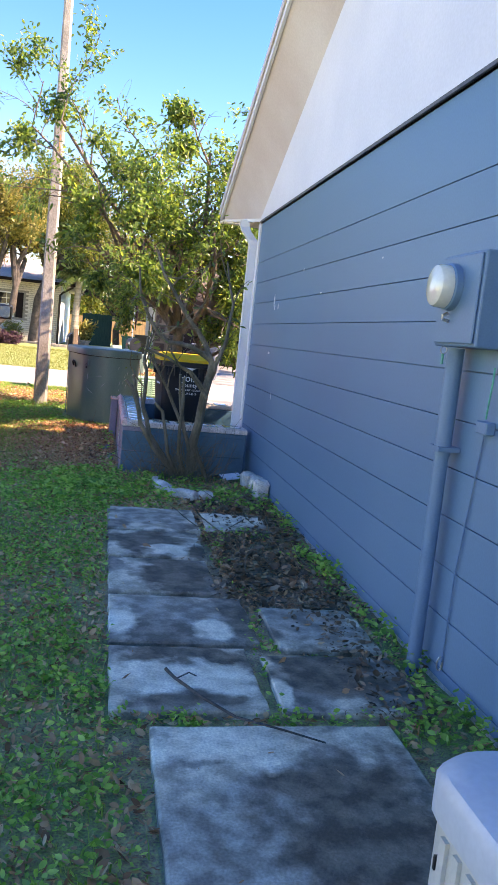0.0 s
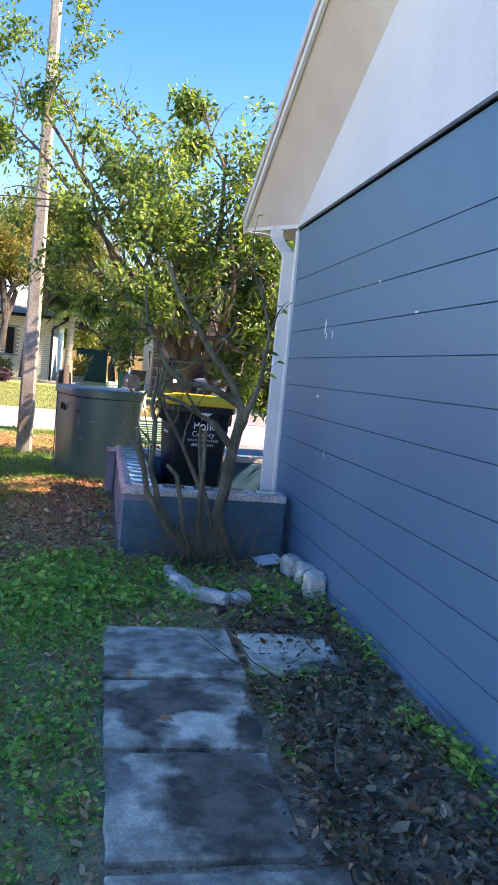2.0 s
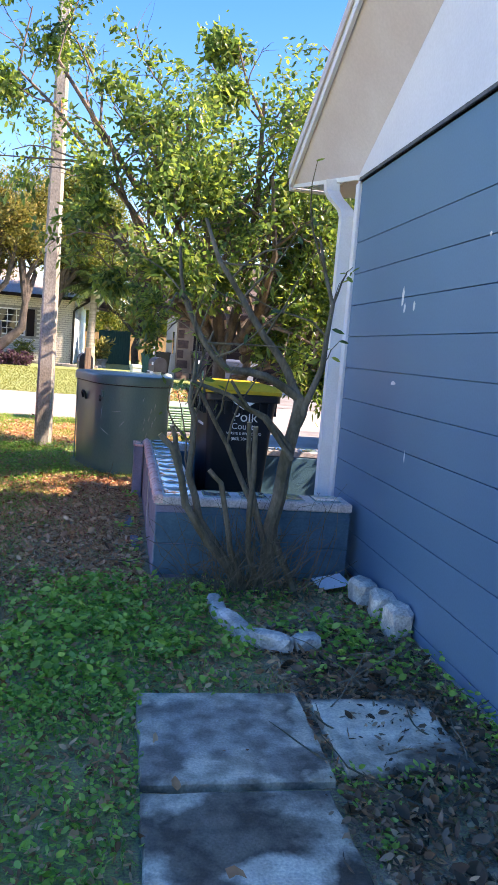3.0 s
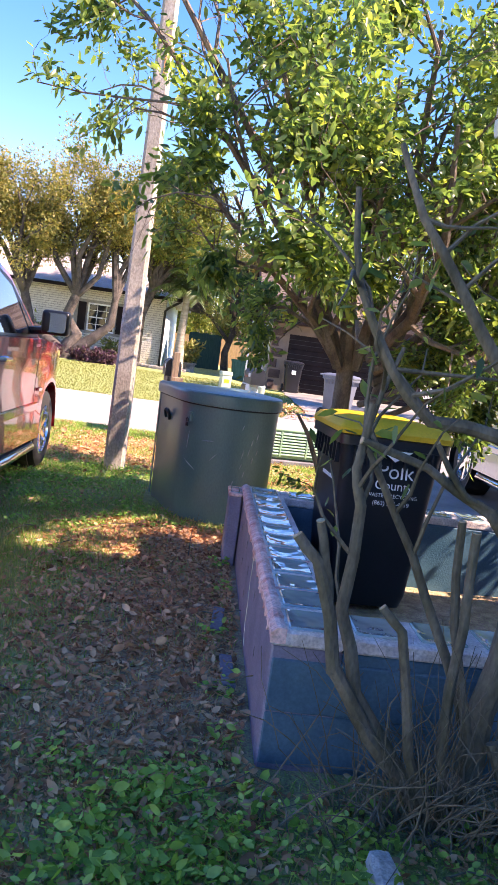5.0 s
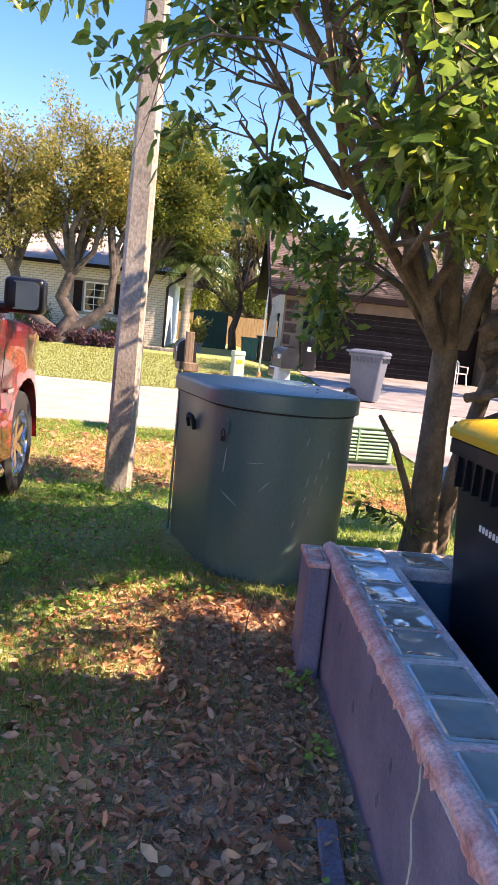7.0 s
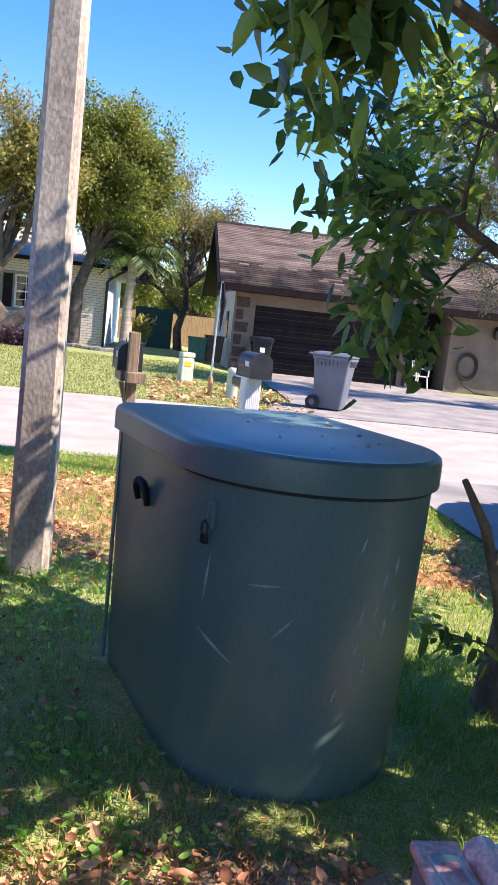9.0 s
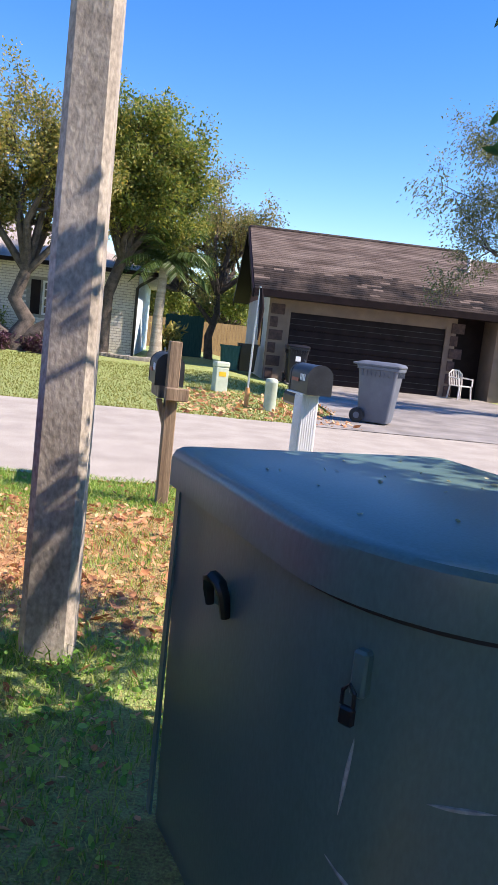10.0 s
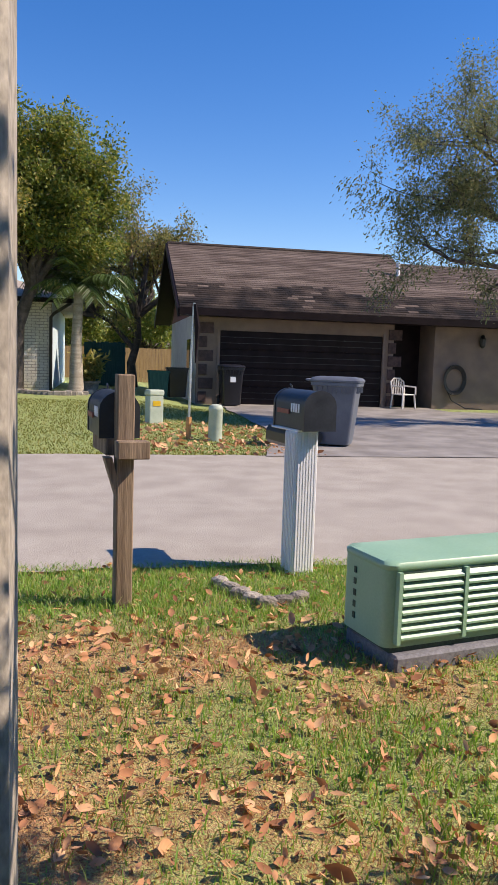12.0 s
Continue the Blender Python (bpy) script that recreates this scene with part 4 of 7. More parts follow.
county = bin_cart("black county refuse bin with a yellow lid and white lettering", (0.95, 9.46, 0.0), 4, CART_BLACK, YELLOW)
flat = lambda z, y, x=0.0: pose(x, y, z, 90 - 5.5, 0, 0)
lettering("lettering", "Polk", 0.115, flat(0.775, -0.3465, 0.03), INK, county, "white serif county name")
lettering("lettering", "County", 0.07, flat(0.712, -0.341, 0.03), INK, county)
lettering("lettering", "WASTE & RECYCLING", 0.029, flat(0.668, -0.337, 0.03), INK, county)
lettering("lettering", "(863) 284-4319", 0.033, flat(0.624, -0.333, 0.03), INK, county)
part("label", Shape().prism([(-0.09, 0.93), (0.09, 0.93), (0.0, 0.87)], "y", -0.392, -0.386), INK, county, "pale pointed sticker under the lid")
for k in range(9):
    part("serial_bar", Shape().box(-0.2735, -0.16 + k * 0.026, 0.712, -0.2685, -0.151 + k * 0.026, 0.732), INK, county)
bin_cart("grey-blue wheeled bin standing at the end of the drive", (3.13, 23.6, 0.03), 62, CART_GREY, CART_GREY)
far_bin = bin_cart("black wheeled bin standing beside the garage", (2.86, 32.3, 0.15), 0, CART_BLACK, CART_BLACK)
part("label", Shape().box(-0.07, -0.352, 0.62, 0.07, -0.342, 0.76), INK, far_bin)
card = Shape().box(-0.1, -0.07, 0, 0.1, 0.07, 0.006).turned(pose(1.3, 7.2, 0.05, 12, -6, 15))
solid("paper_card", card, INK, "white card lying on the leaf litter", "paper")

# ---- green storage box ----
vault = thing("storage_bin", "dark green plastic storage bin with curved front and lid", "storage bin", (-0.142, 12.003, 0.0), 18.0)
def d_shape(r, depth, inset=0.0, n=22):
    pts = [(r, -0.04), (r - 0.012, -0.012), (r - 0.04, 0.0), (-r + 0.04, 0.0), (-r + 0.012, -0.012), (-r, -0.04)]
    pts += [(-r * math.cos(a), -depth - r * math.sin(a)) for a in [math.pi * k / n for k in range(n + 1)]]
    return pts
def d_rings(rows):
    return [[(x, y - sh, z) for x, y in d_shape(r, d)] for r, d, sh, z in rows]
part("body", Shape().loft(d_rings([(0.40, 0.72, 0.02, -0.03), (0.405, 0.73, 0.02, 0.1), (0.42, 0.74, 0.015, 0.96)])), VAULT, vault, smooth=True)
part("lid", Shape().loft(d_rings([(0.425, 0.74, 0.01, 0.955), (0.447, 0.745, 0.0, 0.958), (0.447, 0.745, 0.0, 1.03), (0.441, 0.745, 0.005, 1.046), (0.425, 0.74, 0.015, 1.056), (0.385, 0.73, 0.03, 1.054), (0.365, 0.72, 0.04, 1.060)])), VAULT, vault, "dark green overhanging lid", True)
# dark band added where the lid overhang casts its shadow
part("lid_seam", Shape().loft(d_rings([(0.4205, 0.74, 0.014, 0.944), (0.424, 0.741, 0.013, 0.946), (0.424, 0.741, 0.013, 0.9545)])), RUBBER, vault, "dark band for the shadow under the lid", True)
for px_, py_, tn in ((-0.437, -0.42, -80), (0.437, -0.42, 80)):
    h = part("handle", Shape().tube([(-0.042, -0.012, -0.055), (-0.044, -0.02, 0.0), (-0.03, -0.028, 0.035), (0.0, -0.032, 0.05), (0.03, -0.028, 0.038), (0.044, -0.02, 0.0), (0.042, -0.008, -0.07)], [0.012, 0.016, 0.018, 0.019, 0.018, 0.016, 0.013], 8).turned(pose(px_ * 0.97, py_, 0.80, 0, 0, tn) @ Matrix.Diagonal((0.75, 0.9, 0.72, 1))), BLACK, vault, "black hooked lift handle", True)
    part("backplate", Shape().box(-0.03, -0.006, -0.03, 0.03, 0.012, 0.02).bevel(0.004, 1).turned(pose(px_ * 0.965, py_, 0.79, 0, 0, tn)), VAULT, vault)
lat = pose(-0.377, -0.931, 0.835, 0, 0, -64)
hasp = part("hasp", Shape().box(-0.014, -0.022, -0.03, 0.014, 0.012, 0.05).bevel(0.005, 1).turned(lat), VAULT, vault, "lid hasp with a padlock")
part("padlock", Shape().box(-0.014, -0.046, -0.07, 0.014, -0.032, -0.038).bevel(0.004, 1).tube([(-0.011, -0.041, -0.036), (-0.011, -0.041, -0.012), (0.0, -0.041, 0.0), (0.011, -0.041, -0.012), (0.011, -0.041, -0.036)], 0.0035, 6).turned(lat), BLACK, hasp, "small black padlock")
part("door_seam", Shape().box(-0.423, -0.06, 0.02, -0.415, -0.03, 0.95), VAULT, vault)
SCUFF_SUNFLECK = mat("pale_scuff_sunfleck", (0.22, 0.26, 0.26), (0.34, 0.38, 0.38), scale=20, rough=0.7)
def on_front(a, z, w, h, lean, m=SCUFF_SUNFLECK, name="scuff"):
    """A scratch or a painted sun fleck lying on the curved front, a degrees round from its middle."""
    r = 0.4033 + 0.0174 * z
    c = Vector((0, -0.749 - 0.006 * z, 0))
    pts = []
    n = 8
    for k in range(n + 1):
        f = k / n - 0.5
        ang = radians(a) + f * w / r
        pts.append(c + Vector((r * math.sin(ang), -r * math.cos(ang), z + f * h)))
    part(name, Shape().tube(pts, [0.0004 + 0.0045 * math.sin(math.pi * k / n) for k in range(n + 1)], 5), m, vault)
on_front(-60, 0.458, 0.135, -0.075, 0)
on_front(-31, 0.551, 0.06, 0.07, 0)
on_front(-39.5, 0.674, 0.105, 0.012, 0)
on_front(-66, 0.66, 0.015, 0.16, 0)
# pale flecks painted where sun dapples fall on this side
for k, (a, z) in enumerate([(-1.5, 0.815), (8.9, 0.616), (1.9, 0.603), (1.5, 0.505), (12, 0.70), (15, 0.56), (20, 0.62), (6, 0.44), (18, 0.74), (-6, 0.36)]):
    on_front(a, z, 0.014, 0.045 + 0.015 * (k % 3), 0)
YLEAF = leaf_mat("yellow_fallen_leaf", [(0.45, 0.44, 0.30), (0.62, 0.58, 0.40)], 0.2, 0.7)
rl = np.random.default_rng(9)
base = np.stack([rl.uniform(-0.32, 0.32, 34), rl.uniform(-1.05, -0.12, 34), np.full(34, 1.0625)], 1)
for k in range(34):
    s = leaves("fallen_leaf", base[k:k + 1], np.array([[math.cos(k * 2.1), math.sin(k * 2.1), 0.02]]), np.array([0.012 + 0.035 * rl.random() ** 3]), np.array([0.011]), YLEAF, 0.0, rl)
    o = new("fallen_leaf", s)
    o.matrix_basis = vault.matrix_basis
    tagged(o, "small yellow leaf fallen on the green lid", "leaf", group="leaves on the lid")

# ---- utility pole ----
pole = thing("utility_pole", "tall square grey concrete utility pole with chamfered edges", "utility pole", (-0.987, 12.88, -0.05), 0)
def chamfer(w, c):
    return [(w, w - c), (w - c, w), (-w + c, w), (-w, w - c), (-w, -w + c), (-w + c, -w), (w - c, -w), (w, -w + c)]
rings = [[(x + 0.006 * z, y, z) for x, y in chamfer(0.107 - 0.0062 * z, 0.028)] for z in (-0.3, 0, 1, 2, 3, 4, 5, 6, 7, 8, 9)]
part("shaft", Shape().loft(rings), POLE_WOOD, pole)
part("rust_streak", Shape().box(0.04, -0.088, 4.05, 0.055, -0.078, 4.3), ORANGE, pole)

# ---- mailboxes ----
def mailbox(label, at, turn):
    ob = thing("mailbox", label, "mailbox", at, turn, "mailboxes by the road")
    w, h, L = 0.105, 0.15, 0.46
    arch = [(w, 0), (w, h)] + [(w * math.cos(a), h + 0.095 * math.sin(a)) for a in [math.pi * k / 10 for k in range(1, 10)]] + [(-w, h), (-w, 0)]
    big = [(x * 1.05, z * 1.03 - 0.004) for x, z in arch]
    part("body", Shape().prism(arch, "y", 0, L), PURPLE_BOX, ob, smooth=True)
    part("back_cap", Shape().prism(big, "y", -0.012, 0.012), PURPLE_BOX, ob)
    part("door", Shape().prism(big, "y", L - 0.012, L + 0.012), PURPLE_BOX, ob)
    part("flag", Shape().box(-w - 0.012, L * 0.45, 0.09, -w - 0.006, L * 0.85, 0.12), mat("red_flag", (0.2, 0.04, 0.03), (0.26, 0.06, 0.04), rough=0.5), ob, "dull red flag")
    part("finial", Shape().tube([(0, L - 0.03, 0.24), (0, L - 0.03, 0.262), (0, L - 0.005, 0.272)], 0.006, 6), PURPLE_BOX, ob)
    for k in range(4):
        part("number_bar", Shape().box(-w - 0.003, 0.07 + k * 0.035, 0.105, -w - 0.0005, 0.092 + k * 0.035, 0.16), INK, ob)
    return ob
post1 = thing("mailbox_post", "brown weathered timber mailbox post with cross arm", "post", (-0.60, 15.64, 0.0), 10)
part("upright", Shape().box(-0.046, -0.046, -0.1, 0.046, 0.046, 1.27).bevel(0.006, 1), POST_WOOD, post1)
part("arm", Shape().box(-0.06, -0.14, 0.83, 0.11, -0.047, 0.925).bevel(0.006, 1), POST_WOOD, post1)
part("arm", Shape().box(-0.09, 0.047, 0.83, 0.06, 0.45, 0.925).bevel(0.006, 1), POST_WOOD, post1)
part("brace", Shape().prism([(-0.046, 0.62), (-0.046, 0.74), (-0.07, 0.83), (-0.11, 0.83)], "y", -0.04, 0.04), POST_WOOD, post1)
mailbox("black arched mailbox on a timber arm", (-0.625, 15.70, 0.927), 8)
post2 = thing("mailbox_post", "white fluted mailbox post with peeling paint", "post", (0.54, 16.22, 0.0), 14)
part("upright", Shape().box(-0.078, -0.078, -0.1, 0.078, 0.078, 0.93).bevel(0.005, 1), WHITE, post2)
for k in range(7):
    part("flute", Shape().box(-0.066 + k * 0.0204, -0.084, 0.03, -0.055 + k * 0.0204, -0.079, 0.92), WHITE, post2)
    part("flute", Shape().box(-0.084, -0.066 + k * 0.0204, 0.03, -0.079, -0.055 + k * 0.0204, 0.92), WHITE, post2)
part("top_board", Shape().box(-0.08, -0.09, 0.93, 0.08, 0.28, 0.944).bevel(0.004, 1), WHITE, post2)
mailbox("black arched mailbox on a white fluted post", (0.605, 16.06, 0.945), 10)

tube_pts = [(w_ * 0.05, h_ * 0.75) for w_, h_ in ((1, 0.02), (1, 0.1), (0.6, 0.15), (-0.6, 0.15), (-1, 0.1), (-1, 0.02), (-0.6, -0.01), (0.6, -0.01))]
solid("newspaper_tube", Shape().prism(tube_pts, "y", 0.0, 0.4).turned(pose(0.51, 16.22, 0.825, 0, 0, 10)), BLACK, "black newspaper tube hung beside the white post", "newspaper tube")

# ---- low green louvred cabinet on its pad ----
gen = thing("standby_generator", "pale green louvred standby generator on a grey pad", "generator", (0.525, 14.62, 0.0), 12)
part("pad", Shape().box(0.03, -0.035, -0.02, 1.25, 0.40, 0.075).bevel(0.012, 1), PAD, gen)
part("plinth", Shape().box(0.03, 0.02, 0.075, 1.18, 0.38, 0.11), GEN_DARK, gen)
part("body", Shape().prism(rounded(0.0, 0.012, 1.2, 0.40, 0.05), "z", 0.10, 0.47), GEN_GREEN, gen, smooth=True)
part("lid", Shape().loft([[(x, y, z) for x, y in rounded(0.0 + o, 0.004 + o, 1.2 - o, 0.405 - o, 0.06)] for o, z in ((0, 0.455), (-0.004, 0.463), (-0.004, 0.478), (0.006, 0.490), (0.05, 0.494))]), GEN_GREEN, gen, "pale green lid", True)
for x0, x1 in ((0.07, 0.40), (0.43, 0.76), (0.79, 1.12)):
    # dark sheet laid on the body, its colour standing for shade between louvres
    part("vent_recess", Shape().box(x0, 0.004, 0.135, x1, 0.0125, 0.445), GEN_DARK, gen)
    for k in range(8):
        z = 0.140 + k * 0.0385
        part("louvre", Shape().prism([(0.010, z + 0.004), (-0.014, z), (-0.014, z + 0.010), (0.006, z + 0.030), (0.010, z + 0.030)], "x", x0, x1), GEN_GREEN, gen)
for x in (0.045, 0.406, 0.766, 1.126):
    part("mullion", Shape().box(x, -0.016, 0.12, x + 0.02, 0.013, 0.45), GEN_GREEN, gen)
# end slots are dark strips too, with no openings behind
for k in range(5):
    part("end_slot", Shape().box(-0.004, 0.27, 0.16 + k * 0.055, 0.0005, 0.29, 0.19 + k * 0.055), GEN_DARK, gen)

# ---- vehicles ----
def vehicle(name, label, at, turn, paint):
    """A four-door sport utility: y is ahead, x across; the origin lies on the ground below its middle."""
    ob = thing(name, label, "car", at, turn)
    FW, RW, WR = 1.62, -1.62, 0.385
    def arch(c, r):
        return [(c + r * math.cos(a), 0.40 + r * math.sin(a)) for a in [math.pi * k / 12 for k in range(13)]]
    order = [(2.40, 0.36), (2.55, 0.48), (2.58, 0.66), (2.50, 0.92), (2.36, 1.03), (1.5, 1.17), (1.12, 1.20), (-2.3, 1.22), (-2.48, 1.1), (-2.52, 0.5), (-2.45, 0.38)]
    order += [(RW - 0.46, 0.38)] + list(reversed(arch(RW, 0.46)))[1:-1] + [(RW + 0.46, 0.36), (FW - 0.46, 0.36)] + list(reversed(arch(FW, 0.46)))[1:-1] + [(FW + 0.46, 0.36)]
    def side_x(y, z):
        x = 0.955 - 0.10 * max(z - 0.95, 0) ** 1.3 - 0.05 * max(0.62 - z, 0) - 0.02 * math.cos((z - 0.8) * 6)
        x -= 0.34 * max((y - 1.75) / 0.85, 0) ** 2.3
        x -= 0.10 * max((-y - 1.9) / 0.6, 0) ** 2
        for c in (FW, RW):
            d = math.hypot(y - c, z - 0.40)
            x += 0.022 * max(1 - abs(d - 0.5) / 0.09, 0)
        return x
    bm = bmesh.new()
    f = bm.faces.new([bm.verts.new((-1, y, z)) for y, z in order])
    g = bmesh.ops.extrude_face_region(bm, geom=[f])
    for v in g["geom"]:
        if isinstance(v, bmesh.types.BMVert):
            v.co.x = 1
    for z in (0.5, 0.62, 0.74, 0.86, 0.95, 1.03, 1.1, 1.16):
        bmesh.ops.bisect_plane(bm, geom=bm.verts[:] + bm.edges[:] + bm.faces[:], plane_co=(0, 0, z), plane_no=(0, 0, 1))
    for k in range(-12, 13):
        bmesh.ops.bisect_plane(bm, geom=bm.verts[:] + bm.edges[:] + bm.faces[:], plane_co=(0, k * 0.2, 0), plane_no=(0, 1, 0))
    for x in (-0.7, 0.7):
        bmesh.ops.bisect_plane(bm, geom=bm.verts[:] + bm.edges[:] + bm.faces[:], plane_co=(x, 0, 0), plane_no=(1, 0, 0))
    for v in bm.verts:
        s = side_x(v.co.y, v.co.z)
        if abs(v.co.x) > 0.9:
            v.co.x = math.copysign(s, v.co.x)
        else:
            v.co.x *= s
            if v.co.z > 1.0:
                v.co.z += 0.03
    bmesh.ops.recalc_face_normals(bm, faces=bm.faces)
    me = bpy.data.meshes.new("body")
    bm.to_mesh(me)
    bm.free()
    me.materials.append(paint)
    me.shade_smooth()
    me.set_sharp_from_angle(angle=radians(38))
    body = new("body", me)
    body.parent = ob
    def up_x(z):
        return 0.905 - 0.26 * (z - 1.2)
    cab = [(1.18, 1.195), (0.42, 1.70), (0.1, 1.79), (-1.9, 1.80), (-2.25, 1.70), (-2.42, 1.215)]
    s = Shape()
    rings = [[(k * up_x(z), y, z) for y, z in cab] for k in (-1, -0.96, 0.96, 1)]
    rings[0] = [(x, y * 0.985, z - 0.01) for x, y, z in rings[0]]
    rings[3] = [(x, y * 0.985, z - 0.01) for x, y, z in rings[3]]
    part("cabin", s.loft(rings), paint, ob, smooth=True)
    def pane(name, poly, off, sx, m, depth=0.004):
        ring = [[(sx * (up_x(z) + o), y, z) for y, z in poly] for o in (off, off + depth)]
        return part(name, Shape().loft(ring), m, ob)
    for sx in (-1, 1):
        pane("window_surround", [(1.06, 1.21), (0.40, 1.655), (0.05, 1.735), (-2.0, 1.735), (-2.2, 1.6), (-2.3, 1.22)], 0.001, sx, BLACK)
        pane("side_window", [(0.72, 1.235), (0.36, 1.61), (0.05, 1.70), (-0.34, 1.705), (-0.37, 1.235)], 0.006, sx, CAR_GLASS)
        pane("side_window", [(0.96, 1.235), (0.78, 1.235), (0.52, 1.50)], 0.006, sx, CAR_GLASS)
        pane("side_window", [(-0.46, 1.235), (-0.43, 1.705), (-1.22, 1.705), (-1.32, 1.235)], 0.006, sx, CAR_GLASS)
        pane("side_window", [(-1.44, 1.235), (-1.34, 1.705), (-1.95, 1.70), (-2.2, 1.25)], 0.006, sx, CAR_GLASS)
        for y in (0.98, -0.41, -1.35):
            part("door_seam", Shape().loft([[(sx * (side_x(y, z) + 0.002), y + d, z) for d in (-0.003, 0.003)] + [(sx * (side_x(y, z) - 0.02), y + d, z) for d in (0.003, -0.003)] for z in (0.5, 0.62, 0.74, 0.86, 0.95, 1.03, 1.1, 1.16, 1.2)]), BLACK, ob)
        part("belt_trim", Shape().loft([[(sx * (side_x(y, 0.66) + o), y, 0.66 + dz) for o, dz in ((0.003, -0.04), (0.016, -0.03), (0.016, 0.03), (0.003, 0.04))] for y in np.linspace(-1.1, 1.08, 8)]), paint, ob)
        for y in (-0.18, -1.12):
            h = part("door_handle", Shape().tube([(sx * 0.94, y - 0.11, 1.065), (sx * 0.975, y - 0.09, 1.068), (sx * 0.975, y + 0.09, 1.068), (sx * 0.94, y + 0.11, 1.065)], 0.016, 8), CHROME, ob, "chrome door handle", True)
        part("badge", Shape().box(sx * 0.952 - 0.006, 1.06, 0.80, sx * 0.952 + 0.008, 1.20, 0.825), CHROME, ob)
        step = part("running_board", Shape().tube([(sx * 0.86, -1.1, 0.36), (sx * 0.95, -1.0, 0.30), (sx * 0.97, 0.0, 0.30), (sx * 0.95, 0.95, 0.30), (sx * 0.86, 1.08, 0.36)], 0.042, 10), CHROME, ob, "chrome running board", True)
        part("tread", Shape().box(sx * 0.95 - 0.035, -0.9, 0.336, sx * 0.95 + 0.035, 0.9, 0.346), BLACK, step)
        part("mirror_arm", Shape().tube([(sx * 0.86, 0.80, 1.27), (sx * 1.0, 0.76, 1.28), (sx * 1.08, 0.74, 1.31)], 0.035, 8), BLACK, ob, smooth=True)
        mir = part("mirror_housing", Shape().box(-0.12, -0.06, -0.105, 0.12, 0.07, 0.105).bevel(0.035, 3).turned(pose(sx * 1.125, 0.70, 1.36)), BLACK, ob, "black door mirror housing", True)
        part("mirror_glass", Shape().prism(rounded(-0.098, -0.082, 0.098, 0.082, 0.03), "z", 0, 0.004).turned(pose(sx * 1.125, 0.637, 1.36, 90, 0, sx * -9)), MIRROR, mir, "reflecting mirror glass")
        part("headlight", Shape().box(sx * 0.62 - 0.13, 2.36, 0.80, sx * 0.62 + 0.13, 2.52, 0.96).bevel(0.03), CAR_GLASS, ob, "clear headlight")
    part("windscreen", Shape().loft([[(k * (up_x(z) - 0.06), y + 0.012 + o, z + 0.008 + o) for y, z in ((1.13, 1.24), (0.46, 1.685))] for k, o in ((-1, 0), (1, 0))], caps=False, closed=False), CAR_GLASS, ob)
    part("grille", Shape().box(-0.45, 2.5, 0.62, 0.45, 2.595, 0.9).bevel(0.02), BLACK, ob)
    part("front_bumper", Shape().box(-0.62, 2.5, 0.38, 0.62, 2.66, 0.60).bevel(0.05), paint, ob)
    part("chassis", Shape().box(-0.78, -2.35, 0.30, 0.78, 2.3, 0.42), BLACK, ob)
    tyre_me = Shape().lathe([(0.245, -0.115), (0.34, -0.125), (0.375, -0.11), (WR, -0.08), (WR, 0.08), (0.375, 0.11), (0.34, 0.125), (0.245, 0.115), (0.245, -0.115)], 36, "x", caps=False).mesh("tyre", RUBBER, True)
    rim = Shape().lathe([(0.248, -0.11), (0.25, 0.112), (0.232, 0.118), (0.222, 0.06), (0.222, -0.11), (0.248, -0.11)], 36, "x", caps=False).lathe([(0.01, 0.09), (0.055, 0.088), (0.065, 0.05), (0.01, 0.04)], 16, "x")
    for k in range(6):
        a = k * math.pi / 3
        m = Matrix.Rotation(a, 4, "X")
        sp = Shape().loft([[(0.055, -0.035, 0.04), (0.085, -0.03, 0.04), (0.085, 0.03, 0.04), (0.055, 0.035, 0.04)], [(0.06, -0.028, 0.225), (0.10, -0.024, 0.225), (0.10, 0.024, 0.225), (0.06, 0.028, 0.225)]]).turned(m)
        n = len(rim.v)
        rim.v += sp.v
        rim.f += [tuple(n + i for i in q) for q in sp.f]
    rim_me = rim.mesh("rim", CHROME, True)
    disc_me = Shape().lathe([(0.01, -0.02), (0.215, -0.02), (0.215, 0.02), (0.01, 0.02)], 24, "x").mesh("brake_disc", BLACK)
    for y in (FW, RW):
        for sx in (-1, 1):
            w = new("wheel")
            w.parent = ob
            w.matrix_basis = pose(sx * 0.80, y, WR - 0.005, 0, 0, 0 if sx > 0 else 180)
            for nm, mesh_ in (("tyre", tyre_me), ("rim", rim_me), ("brake_disc", disc_me)):
                o = new(nm, mesh_)
                o.parent = w
            part("arch_liner", Shape().lathe([(0.44, -0.2), (0.455, -0.2), (0.455, 0.10), (0.44, 0.10), (0.44, -0.2)], 24, "x", (sx * 0.76, y, 0.42), caps=False), BLACK, ob)
    for o in ob.children_recursive:
        if o.type == "MESH" and o.parent.name.split(".")[0] != "wheel":
            for v in o.data.vertices:
                v.co.z += 0.075 * smooth(0.85, 1.2, v.co.z)
    return ob
vehicle("sport_utility", "maroon sport utility parked on the grass beside the pole", (-2.60, 10.88, 0.0), 0, CAR_RED)
vehicle("parked_car", "silver-blue car parked on the concrete driveway", (4.15, 12.7, 0.03), 0, CAR_BLUE)

# ---- house with the garage, across the road ----
GX0, GX1, GY, GZ = 1.98, 15.0, 33.0, 0.14
gar = thing("garage_house", "tan stucco house with brown shingle roof and garage", "house")
fw = 0.16
part("wall", Shape().box(GX0, GY, -0.1, 2.62, GY + fw, 2.7), TAN_WALL, gar)
part("wall", Shape().box(2.62, GY, 2.24, 7.53, GY + fw, 2.7), TAN_WALL, gar)
